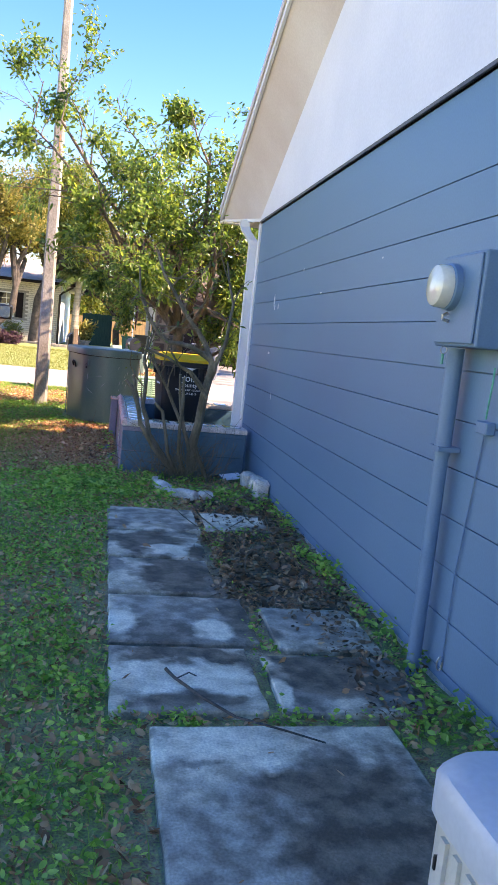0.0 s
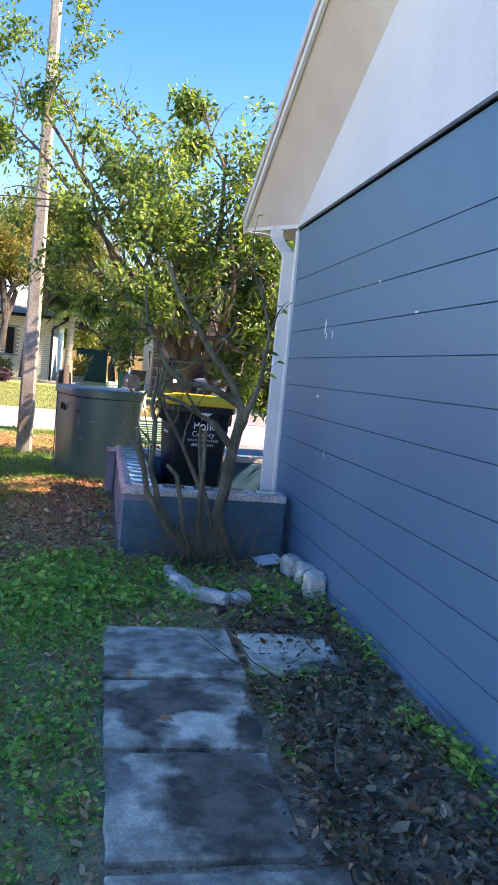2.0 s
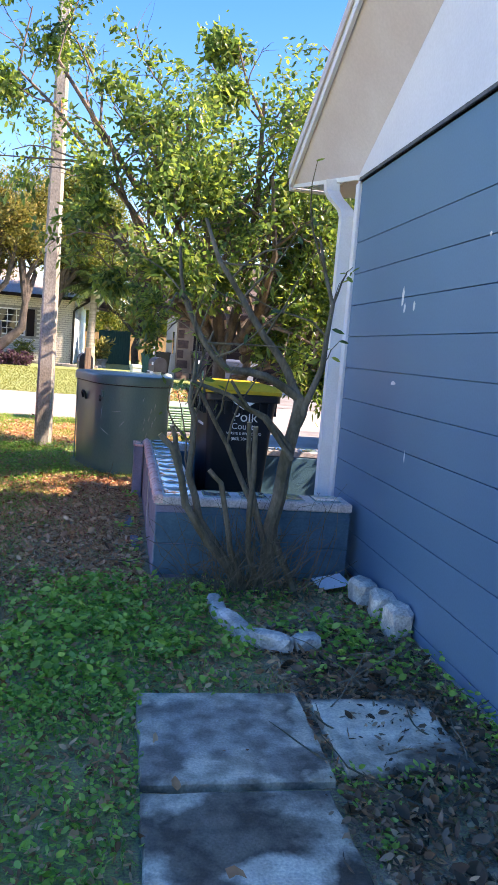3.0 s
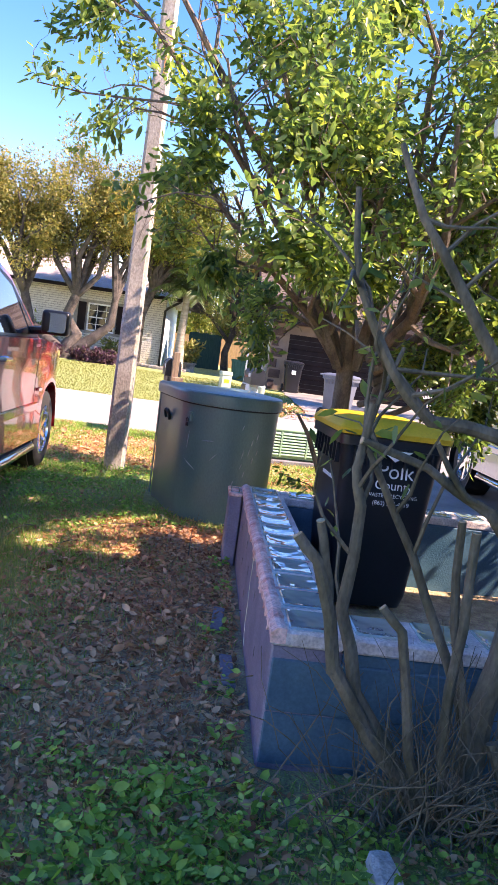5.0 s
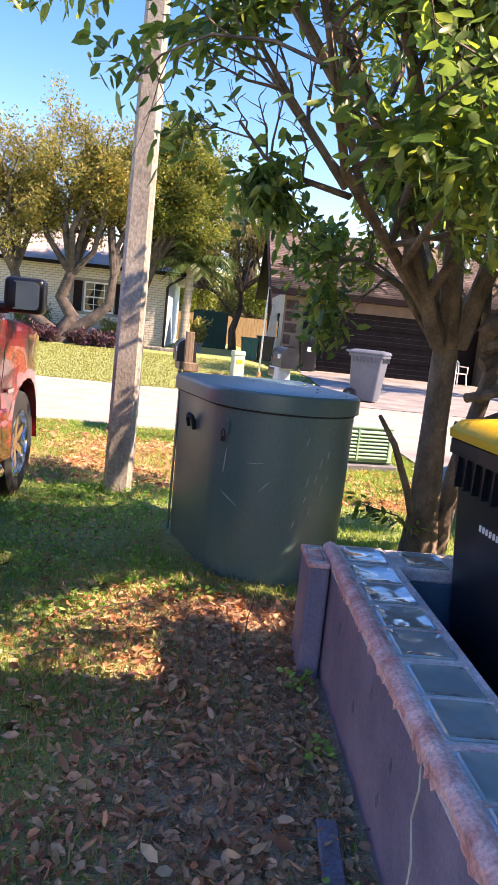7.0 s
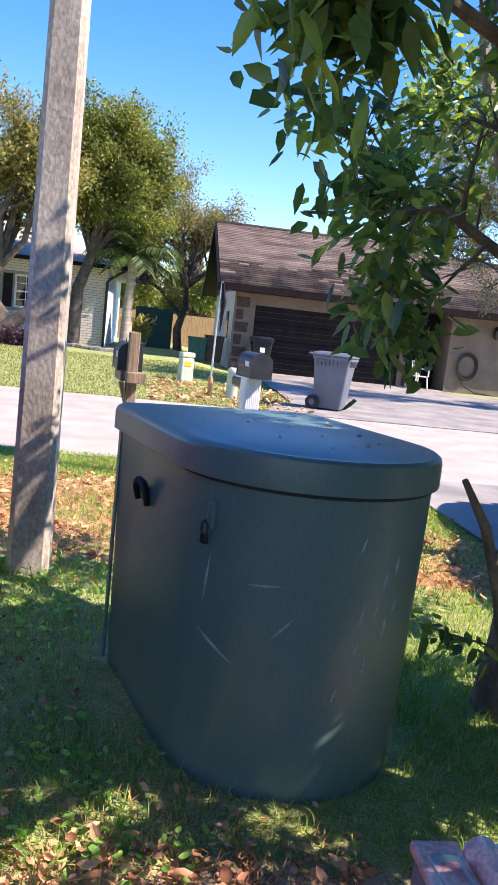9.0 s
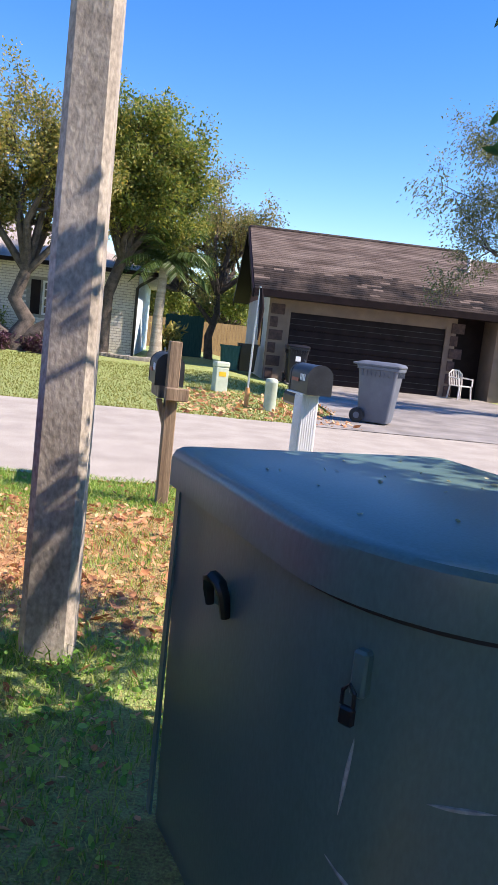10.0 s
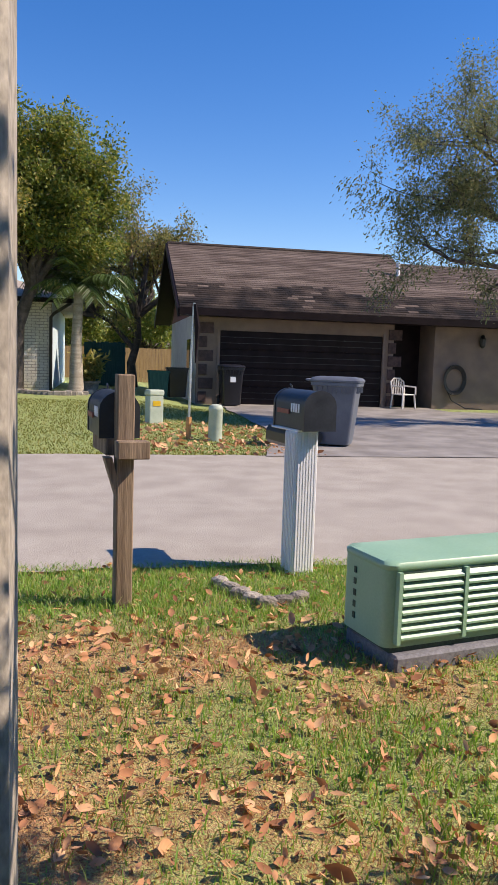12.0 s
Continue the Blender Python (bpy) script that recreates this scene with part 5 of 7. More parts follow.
part("wall", Shape().box(7.53, GY, -0.1, 7.85, GY + fw, 2.7), TAN_WALL, gar)
# recess wall takes the near-black door colour in place of shade
part("wall", Shape().box(7.85, GY + 1.1, -0.1, 9.15, GY + 1.26, 2.7), BROWN_DOOR, gar, "front door recess wall, coloured near black for its shade")
part("wall", Shape().box(9.15, GY, -0.1, GX1, GY + fw, 2.7), TAN_WALL, gar)
part("wall", Shape().box(9.15, GY + fw, -0.1, 9.28, GY + 1.1, 2.7), TAN_WALL, gar)
part("wall", Shape().box(7.72, GY + fw, -0.1, 7.85, GY + 1.1, 2.7), TAN_WALL, gar)
part("wall", Shape().box(GX0, GY + fw, -0.1, GX0 + 0.16, 40.6, 2.7), PALE_WALL, gar, "pale side wall")
part("wall", Shape().box(GX0 + 0.16, 40.44, -0.1, GX1, 40.6, 2.7), PALE_WALL, gar)
part("wall", Shape().box(GX1 - 0.16, GY + fw, -0.1, GX1, 40.44, 2.7), PALE_WALL, gar)
part("gable", Shape().prism([(33.0, 2.7), (40.6, 2.7), (36.8, 4.86)], "x", GX0 + 0.004, GX0 + 0.15), RED_GABLE, gar, "dark red boarded gable")
door = part("garage_door", Shape().box(2.62, GY + 0.06, GZ, 7.53, GY + 0.1, 2.24), BROWN_DOOR, gar, "dark brown sectional garage door")
for k in range(4):
    part("panel", Shape().box(2.64, GY + 0.03, GZ + 0.02 + k * 0.525, 7.51, GY + 0.062, GZ + 0.52 + k * 0.525).bevel(0.01, 1), BROWN_DOOR, door)
    for j in range(2):
        part("groove", Shape().box(2.66, GY + 0.022, GZ + 0.17 + k * 0.525 + j * 0.17, 7.49, GY + 0.0305, GZ + 0.185 + k * 0.525 + j * 0.17), BLACK, door)
part("door_frame", Shape().box(2.56, GY - 0.03, GZ, 2.64, GY + 0.03, 2.3), TAN_WALL, gar)
part("door_frame", Shape().box(7.51, GY - 0.03, GZ, 7.59, GY + 0.03, 2.3), TAN_WALL, gar)
for i in range(6):
    for x0 in (2.03, 7.68):
        w = 0.42 if i % 2 else 0.24
        part("quoin", Shape().box(x0, GY - 0.035, GZ + 0.05 + i * 0.39, x0 + w, GY - 0.001, GZ + 0.36 + i * 0.39).bevel(0.01, 1), QUOIN, gar, "dark brick quoin")
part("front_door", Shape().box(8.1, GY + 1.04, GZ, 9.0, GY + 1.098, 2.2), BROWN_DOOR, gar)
def slab_roof(y0, z0, y1, z1, x0, x1, t, m, label=""):
    return part("roof", Shape().prism([(y0, z0), (y1, z1), (y1, z1 + t), (y0, z0 + t)], "x", x0, x1), m, gar, label)
EY, EZ, RY, RZ = 32.4, 2.70, 36.8, 5.05
r_main = slab_roof(EY, EZ, RY, RZ, 1.42, 9.1, 0.09, SHINGLE_BROWN, "brown shingle roof slope")
slab_roof(2 * RY - EY, EZ, RY, RZ, 1.42, 9.1, 0.09, SHINGLE_BROWN)
RY2 = 36.2
RZ2 = EZ + (RY2 - EY) * (RZ - EZ) / (RY - EY)
r_low = slab_roof(EY, EZ - 0.004, RY2, RZ2, 9.102, 19.0, 0.09, SHINGLE_BROWN)
slab_roof(2 * RY2 - EY, EZ - 0.004, RY2, RZ2, 9.102, 19.0, 0.09, SHINGLE_BROWN)
for x0, x1, rr, ry, rz in ((1.42, 9.1, r_main, RY, RZ), (9.102, 19.0, r_low, RY2, RZ2)):
    L = math.hypot(ry - EY, rz - EZ)
    n = int(L / 0.145)
    for k in range(n):
        f0, f1 = k / n, (k + 1.15) / n
        y0, zz0 = EY + (ry - EY) * f0, EZ + (rz - EZ) * f0 + 0.092
        y1, zz1 = EY + (ry - EY) * min(f1, 1), EZ + (rz - EZ) * min(f1, 1) + 0.092
        # tabs of one course, the mouldy ones dark, in ragged drifts above the gutter
        tabs, mould = Shape(), []
        cuts = [x0] + [x0 + (j + 0.5 * (k % 2) + 0.12 * noise.noise((j, k, 5))) * 0.32 for j in range(1, int((x1 - x0) / 0.32))] + [x1]
        for xa, xb in zip(cuts, cuts[1:]):
            proud = 0.018 + 0.006 * noise.noise((xa * 3, k * 1.7, 2))
            tabs.prism([(y0 - 0.004, zz0 + 0.002), (y0 - 0.004, zz0 + proud), (y1, zz1 + 0.006), (y1, zz1)], "x", xa, xb - 0.004)
            drift = 0.55 * noise.noise((xa * 0.55, k * 0.22, 9)) + 0.45 * noise.noise((xa * 2.6, k * 0.7, 4)) + (0.42 if k < 8 else 0.42 - 0.13 * (k - 8))
            mould += [1 if drift > 0.10 else 0] * 6
        row = part("shingle_course", tabs, SHINGLE_BROWN, rr)
        row.data.materials.append(SHINGLE_MOSS)
        row.data.polygons.foreach_set("material_index", mould)
part("fascia", Shape().box(1.42, EY - 0.03, EZ - 0.1, 19.0, EY - 0.002, EZ + 0.09), BROWN_DOOR, gar, "dark brown fascia")
part("soffit", Shape().box(1.42, EY, EZ - 0.1, 19.0, GY, EZ - 0.07), BROWN_DOOR, gar)
for a, b in ((EY, RY), (2 * RY - EY, RY)):
    part("rake_board", Shape().prism([(a, EZ - 0.16), (b, RZ - 0.16), (b, RZ + 0.08), (a, EZ + 0.08)], "x", 1.36, 1.415), BROWN_DOOR, gar)
    part("soffit", Shape().prism([(a, EZ - 0.03), (b, RZ - 0.03), (b, RZ - 0.005), (a, EZ - 0.005)], "x", 1.416, GX0), BROWN_DOOR, gar)
part("ridge_cap", Shape().box(1.42, RY - 0.12, RZ + 0.07, 9.1, RY + 0.12, RZ + 0.125), SHINGLE_BROWN, gar)
part("vent_pipe", Shape().tube([(8.75, 35.2, 4.1), (8.75, 35.2, 4.72)], 0.06, 10), WHITE, gar, "white roof vent pipe")
part("side_window", Shape().box(GX0 - 0.03, 34.5, 1.1, GX0 - 0.002, 35.2, 2.0), DARK_GLASS, gar)
hose = Shape()
for k in range(5):
    rr = 0.28 + 0.02 * k
    hose.tube([(9.83 + rr * math.cos(a), GY - 0.05 - 0.012 * k, 1.02 + rr * 1.25 * math.sin(a)) for a in [j * math.pi / 12 for j in range(25)]], 0.016, 6)
hose.tube([(9.6, GY - 0.06, 0.72), (9.75, GY - 0.1, 0.4), (10.1, GY - 0.3, 0.19), (10.6, GY - 0.4, 0.17)], 0.016, 6)
solid("garden_hose", hose, BLACK, "dark coiled garden hose hung on the tan wall", "hose", smooth=True)
lan = thing("wall_lantern", "dark metal lantern on the tan wall", "wall lamp", (10.66, GY - 0.1, 2.05))
part("cage", Shape().lathe([(0.03, -0.05), (0.09, 0.02), (0.1, 0.22), (0.05, 0.32), (0.02, 0.36)], 6), BLACK, lan)
part("bracket", Shape().box(-0.03, 0.0, 0.28, 0.03, 0.1, 0.33), BLACK, lan)
chair = thing("garden_chair", "white plastic garden chair beside the garage door", "chair", (8.05, 32.55, 0.15), 20)
part("seat", Shape().box(-0.24, -0.24, 0.40, 0.24, 0.24, 0.43).bevel(0.01, 1), CHAIR_WHITE, chair)
for x in (-0.22, 0.22):
    for y in (-0.22, 0.22):
        part("leg", Shape().tube([(x * 1.15, y * 1.15, 0), (x, y, 0.42)], 0.024, 8), CHAIR_WHITE, chair)
    part("armrest", Shape().tube([(x * 1.12, -0.24, 0.42), (x * 1.18, -0.22, 0.64), (x * 1.15, 0.22, 0.66)], 0.024, 8), CHAIR_WHITE, chair)
back_ = part("backrest", Shape().tube([(-0.24, 0.22, 0.42), (-0.25, 0.29, 0.78), (-0.12, 0.31, 0.88), (0.12, 0.31, 0.88), (0.25, 0.29, 0.78), (0.24, 0.22, 0.42)], 0.022, 8), CHAIR_WHITE, chair)
for k in range(6):
    x = -0.17 + k * 0.068
    part("slat", Shape().tube([(x, 0.23, 0.43), (x, 0.30, 0.86)], 0.014, 6), CHAIR_WHITE, back_)

# ---- pale brick house, across the road ----
bh = thing("brick_house", "white painted brick house with low grey hip roof", "house", (0, 0, 0))
BX, BY, BZ = -2.1, 35.0, 0.25
wx0, wx1, wz0, wz1 = -5.1, -4.02, 1.36, 2.44
JOINT = mat("grey_brick_joint", (0.24, 0.225, 0.20), (0.33, 0.31, 0.28), scale=6, rough=0.95)
bw = part("wall", Shape().box(-20, BY, BZ - 0.4, wx0, BY + 0.2, 2.98), JOINT, bh, "white painted brick wall")
part("wall", Shape().box(wx1, BY, BZ - 0.4, BX - 0.004, BY + 0.2, 2.98), JOINT, bh)
part("wall", Shape().box(wx0, BY, BZ - 0.4, wx1, BY + 0.2, wz0), JOINT, bh)
part("wall", Shape().box(wx0, BY, wz1, wx1, BY + 0.2, 2.98), JOINT, bh)
part("wall", Shape().box(BX - 0.2, BY + 0.2, BZ - 0.4, BX, 44, 2.98), SKY_WALL, bh, "pale blue side wall")
part("wall", Shape().box(-20, 43.8, BZ - 0.4, BX - 0.2, 44, 2.98), PAINTED_BRICK, bh)
win = part("window", Shape().box(wx0, BY + 0.08, wz0, wx1, BY + 0.1, wz1), DARK_GLASS, bh, "dark window with white glazing bars")
for x0, z0_, x1, z1_ in ((wx0, wz0, wx0 + 0.06, wz1), (wx1 - 0.06, wz0, wx1, wz1), (wx0 + 0.06, wz0, wx1 - 0.06, wz0 + 0.06), (wx0 + 0.06, wz1 - 0.06, wx1 - 0.06, wz1), (wx0 + 0.06, 1.87, wx1 - 0.06, 1.92)):
    part("window_frame", Shape().box(x0, BY + 0.03, z0_, x1, BY + 0.078, z1_), WHITE, win)
for k in (1, 2):
    x = wx0 + (wx1 - wx0) * k / 3
    part("glazing_bar", Shape().box(x - 0.012, BY + 0.05, wz0 + 0.06, x + 0.012, BY + 0.077, wz1 - 0.06), WHITE, win)
for z in (1.63, 2.16):
    part("glazing_bar", Shape().box(wx0 + 0.06, BY + 0.052, z - 0.012, wx1 - 0.06, BY + 0.075, z + 0.012), WHITE, win)
for x in (wx0 - 0.36, wx1 + 0.06):
    part("shutter", Shape().box(x, BY - 0.04, wz0, x + 0.30, BY - 0.002, wz1), BROWN_DOOR, bh, "dark window shutter")
BRK = Shape()
course = 0
z = BZ
while z < 2.9:
    z += 0.085
    course += 1
    level = wz0 - 0.1 < z < wz1 + 0.05
    for j in range(32):
        xa = BX - 0.004 - (j + 0.5 * (course % 2)) * 0.225
        xb = min(xa + 0.213, BX - 0.004)
        xa = max(xa, -9.5)
        if not (level and xb > wx0 - 0.42 and xa < wx1 + 0.42):
            BRK.box(xa, BY - 0.010 - 0.004 * noise.noise((xa * 7, z * 9, 0)), z, xb, BY - 0.0005, z + 0.070)
ob = part("brickwork", BRK, PAINTED_BRICK, bh)
tagged(ob, kind="stuff")
hip = Shape()
e0, e1, ee = 34.45, 44.5, -1.55
hip.v = [(-22, e0, 3.02), (ee, e0, 3.02), (ee, e1, 3.02), (-22, e1, 3.02), (-22, 39.5, 4.75), (-6.0, 39.5, 4.75), (-22, e0, 2.96), (ee, e0, 2.96), (ee, e1, 2.96), (-22, e1, 2.96)]
hip.f = [(0, 1, 5, 4), (1, 2, 5), (2, 3, 4, 5), (6, 9, 8, 7), (0, 6, 7, 1), (1, 7, 8, 2), (2, 8, 9, 3), (0, 4, 3, 9, 6)]
part("roof", hip, mat("pale_grey_shingle", (0.36, 0.31, 0.28), (0.48, 0.42, 0.385), scale=1.5, fine=25, rough=0.95, bump=0.6, dist=0.01, grain=0.2), bh, "weathered grey shingle hip roof")
part("gutter", Shape().box(-22, e0 - 0.1, 2.9, ee + 0.06, e0 - 0.004, 3.03), BROWN_DOOR, bh, "dark brown gutter")
part("gutter", Shape().box(ee + 0.004, e0 - 0.1, 2.9, ee + 0.1, e1, 3.03), mat("dark_gutter", (0.02, 0.03, 0.03), (0.03, 0.04, 0.04), rough=0.4), bh)
part("downspout", Shape().tube([(ee, e0 + 0.05, 2.9), (BX + 0.08, BY - 0.12, 2.62), (BX - 0.02, BY - 0.07, 2.5), (BX - 0.02, BY - 0.07, 0.3)], 0.05, 8), BLACK, bh, "black downspout", True)

# raised stone bed, palm and shrubs before it
bed = thing("stone_edging", "low stone edging round a raised bed", "stone edging", (0, 0, 0))
rb = random.Random(3)
for k in range(22):
    for lvl in range(2):
        x = -4.0 + k * 0.145 + (0.07 if lvl else 0)
        y = 33.0 - 0.7 * math.sin(math.pi * min(max((k - 6) / 16, 0), 1)) + (0.5 if k > 19 else 0)
        w = 0.15 + rb.random() * 0.05
        part("stone", Shape().box(x, y, 0.18 + lvl * 0.13, x + w, y + 0.2, 0.30 + lvl * 0.13 + rb.random() * 0.03).bevel(0.02, 1), STONE, bed)
palm = thing("palm_tree", "slender palm with a pale ringed trunk", "palm tree", (-1.37, 33.6, 0.25))
part("trunk", Shape().tube([(0, 0, -0.1), (0.03, 0, 0.4), (0.02, 0, 1.4), (0.07, 0, 2.6), (0.1, 0, 3.1)], [0.3, 0.2, 0.155, 0.13, 0.15], 14), PALM_BARK, palm, smooth=True)
rp = np.random.default_rng(4)
fr = []
fw_ = Shape()
for k in range(22):
    a, el = rp.uniform(0, 6.28), rp.uniform(-0.1, 1.1)
    pts, p, d = [], Vector((0.1, 0, 3.1)), Vector((math.cos(a) * math.cos(el), math.sin(a) * math.cos(el), math.sin(el)))
    for j in range(9):
        pts.append(p.copy())
        p = p + d * 0.19
        d = (d + Vector((0, 0, -0.13))).normalized()
    fw_.tube(pts, [0.018 - 0.0017 * j for j in range(9)], 4)
    for j in range(1, 9):
        for q in range(4):
            for sd in (-1, 1):
                b = pts[j - 1].lerp(pts[j], q / 4)
                dd = (pts[j] - pts[j - 1]).normalized()
                s = dd.cross(Vector((0, 0, 1))).normalized() * sd
                fr.append((b, s * 0.8 + dd * 0.5 + Vector((0, 0, -0.25))))
part("frond_stems", fw_, LEAF_PALM, palm)
fl = new("fronds", leaves("fronds", np.array([f[0] for f in fr]), np.array([f[1] for f in fr]), np.full(len(fr), 0.42), np.full(len(fr), 0.035), LEAF_PALM, 0.3, rp))
fl.parent = palm
def shrub(name, label, at, radius, height, n, leaf_len, material, seed, category="shrub"):
    r = np.random.default_rng(seed)
    ob = thing(name, label, category, at)
    st, pts, ways = Shape(), [], []
    for k in range(18):
        a, rad = r.uniform(0, 6.28), radius * math.sqrt(r.random())
        end = Vector((rad * math.cos(a), rad * math.sin(a), height * (0.55 + 0.45 * r.random())))
        line = [Vector((end.x * 0.3, end.y * 0.3, -0.03)), end * 0.5 + Vector((0, 0, height * 0.1)), end]
        st.tube(line, [0.012, 0.008, 0.004], 5)
        for j in range(n // 18):
            f = 0.25 + 0.75 * r.random()
            p = line[0].lerp(line[2], f)
            pts.append(np.array(p) + r.normal(size=3) * radius * 0.13)
            ways.append(r.normal(size=3) + np.array([0, 0, 0.4]))
    part("stems", st, STEM, ob)
    L = leaf_len * (0.6 + 0.8 * r.random(len(pts)))
    c = new("leaves", leaves("leaves", np.array(pts), np.array(ways), L, L * 0.4, material, 0.1, r))
    c.parent = ob
    return ob
for k in range(7):
    shrub("ground_cover", "low purple-leaved ground cover under the trees", (-7.4 + k * 0.62, 31.6 + 0.3 * math.sin(k * 2), 0.25), 0.5, 0.55, 720, 0.13, LEAF_PURPLE, 30 + k)
shrub("potted_fern", "feathery shrub in a grey pot by the wall", (-1.0, 34.7, 0.62), 0.45, 0.9, 700, 0.22, LEAF_OLIVE, 50)
solid("flower_pot", Shape().lathe([(0.2, 0.22), (0.3, 0.6), (0.34, 0.62), (0.34, 0.66), (0.28, 0.66)], 18, "z", (-1.0, 34.7, 0.0)), STONE, "grey garden pot beside the palm", "flower pot", smooth=True)
shrub("bush", "dark green bush against the brick wall", (-6.8, 34.2, 0.25), 0.8, 1.5, 1300, 0.12, LEAF_GREEN, 52)
shrub("bush", "dark green bush against the brick wall", (-4.0, 34.4, 0.25), 0.4, 1.0, 700, 0.12, LEAF_GREEN, 53)

# teal gate, tan fence and a brown roofed house behind
gate = thing("wooden_gate", "dark teal boarded gate between the houses", "gate", (-1.25, 40.0, 0.2))
part("backing", Shape().box(0.01, 0.061, 0.02, 1.49, 0.075, 1.70), TEAL, gate)
part("rail", Shape().box(0, 0.03, 0.3, 1.5, 0.06, 0.4), TEAL, gate)
part("rail", Shape().box(0, 0.03, 1.3, 1.5, 0.06, 1.4), TEAL, gate)
for k in range(10):
    part("board", Shape().box(k * 0.15, 0, 0, k * 0.15 + 0.14, 0.028, 1.72 + 0.02 * (k % 3)), TEAL, gate)
fence = thing("fence", "tan boarded fence behind the yards", "fence", (-8, 50, 0.2))
part("rail", Shape().box(0, 0.03, 0.5, 14, 0.07, 0.6), FENCE_TAN, fence)
for k in range(90):
    part("board", Shape().box(k * 0.155, 0, 0, k * 0.155 + 0.145, 0.025, 1.7), FENCE_TAN, fence)
far = thing("distant_house", "low house with a brown roof beyond the fence", "house", (0, 0, 0))
part("wall", Shape().box(-4, 62, 0, 8, 70, 2.2), TAN_WALL, far)
part("roof", Shape().prism([(61.4, 2.2), (66, 3.5), (70.6, 2.2)], "x", -4.5, 8.5), SHINGLE_BROWN, far)

# things on the far verge
ped = thing("utility_pedestal", "pale green domed telecom pedestal on the verge", "utility pedestal", (1.22, 24.25, rise(1.2, 24.25)))
part("post", Shape().lathe([(0.12, -0.05), (0.12, 0.52), (0.125, 0.53), (0.125, 0.56), (0.1, 0.605), (0.05, 0.62)], 20), PED_GREEN, ped, smooth=True)
ped2 = thing("utility_pedestal", "weathered tan-green box pedestal on the lawn", "utility pedestal", (0.36, 26.7, rise(0.36, 26.7)), 20)
part("box", Shape().box(-0.15, -0.12, -0.05, 0.15, 0.12, 0.54).bevel(0.02), PED_GREEN, ped2)
part("cap", Shape().box(-0.165, -0.135, 0.54, 0.165, 0.135, 0.66).bevel(0.03), PED_GREEN, ped2)
part("label", Shape().box(-0.08, -0.128, 0.34, 0.08, -0.1205, 0.44), YELLOW, ped2)
mark = thing("marker_post", "thin grey marker post with an orange base", "marker post", (0.78, 24.4, rise(0.78, 24.4)))
part("pole", Shape().tube([(0, 0, 0.0), (0.02, 0, 1.5), (0.05, 0, 2.3)], 0.022, 8), STEEL, mark)
part("sleeve", Shape().tube([(0, 0, -0.05), (0.005, 0, 0.38)], 0.045, 8), ORANGE, mark)
part("furled_flag", Shape().tube([(0.06, -0.02, 2.28), (0.11, -0.02, 1.9), (0.09, -0.02, 1.3)], [0.03, 0.05, 0.01], 6), BROWN_DOOR, mark)
for (x, y, h, lab, m) in ((0.95, 33.4, 0.75, "dark blue bin beside the garage wall", TEAL), (1.5, 33.6, 0.85, "dark cart beside the garage wall", BLACK)):
    t = thing("garden_bin", lab, "bin", (x, y, 0.3))
    part("tub", Shape().loft([[(p[0] * s, p[1] * s, z) for p in rounded(-0.3, -0.3, 0.3, 0.3, 0.06)] for s, z in ((0.8, 0), (1, h))]), m, t)
    part("rim", Shape().loft([[(p[0] * 1.05, p[1] * 1.05, z) for p in rounded(-0.3, -0.3, 0.3, 0.3, 0.06)] for z in (h - 0.06, h)]), m, t)

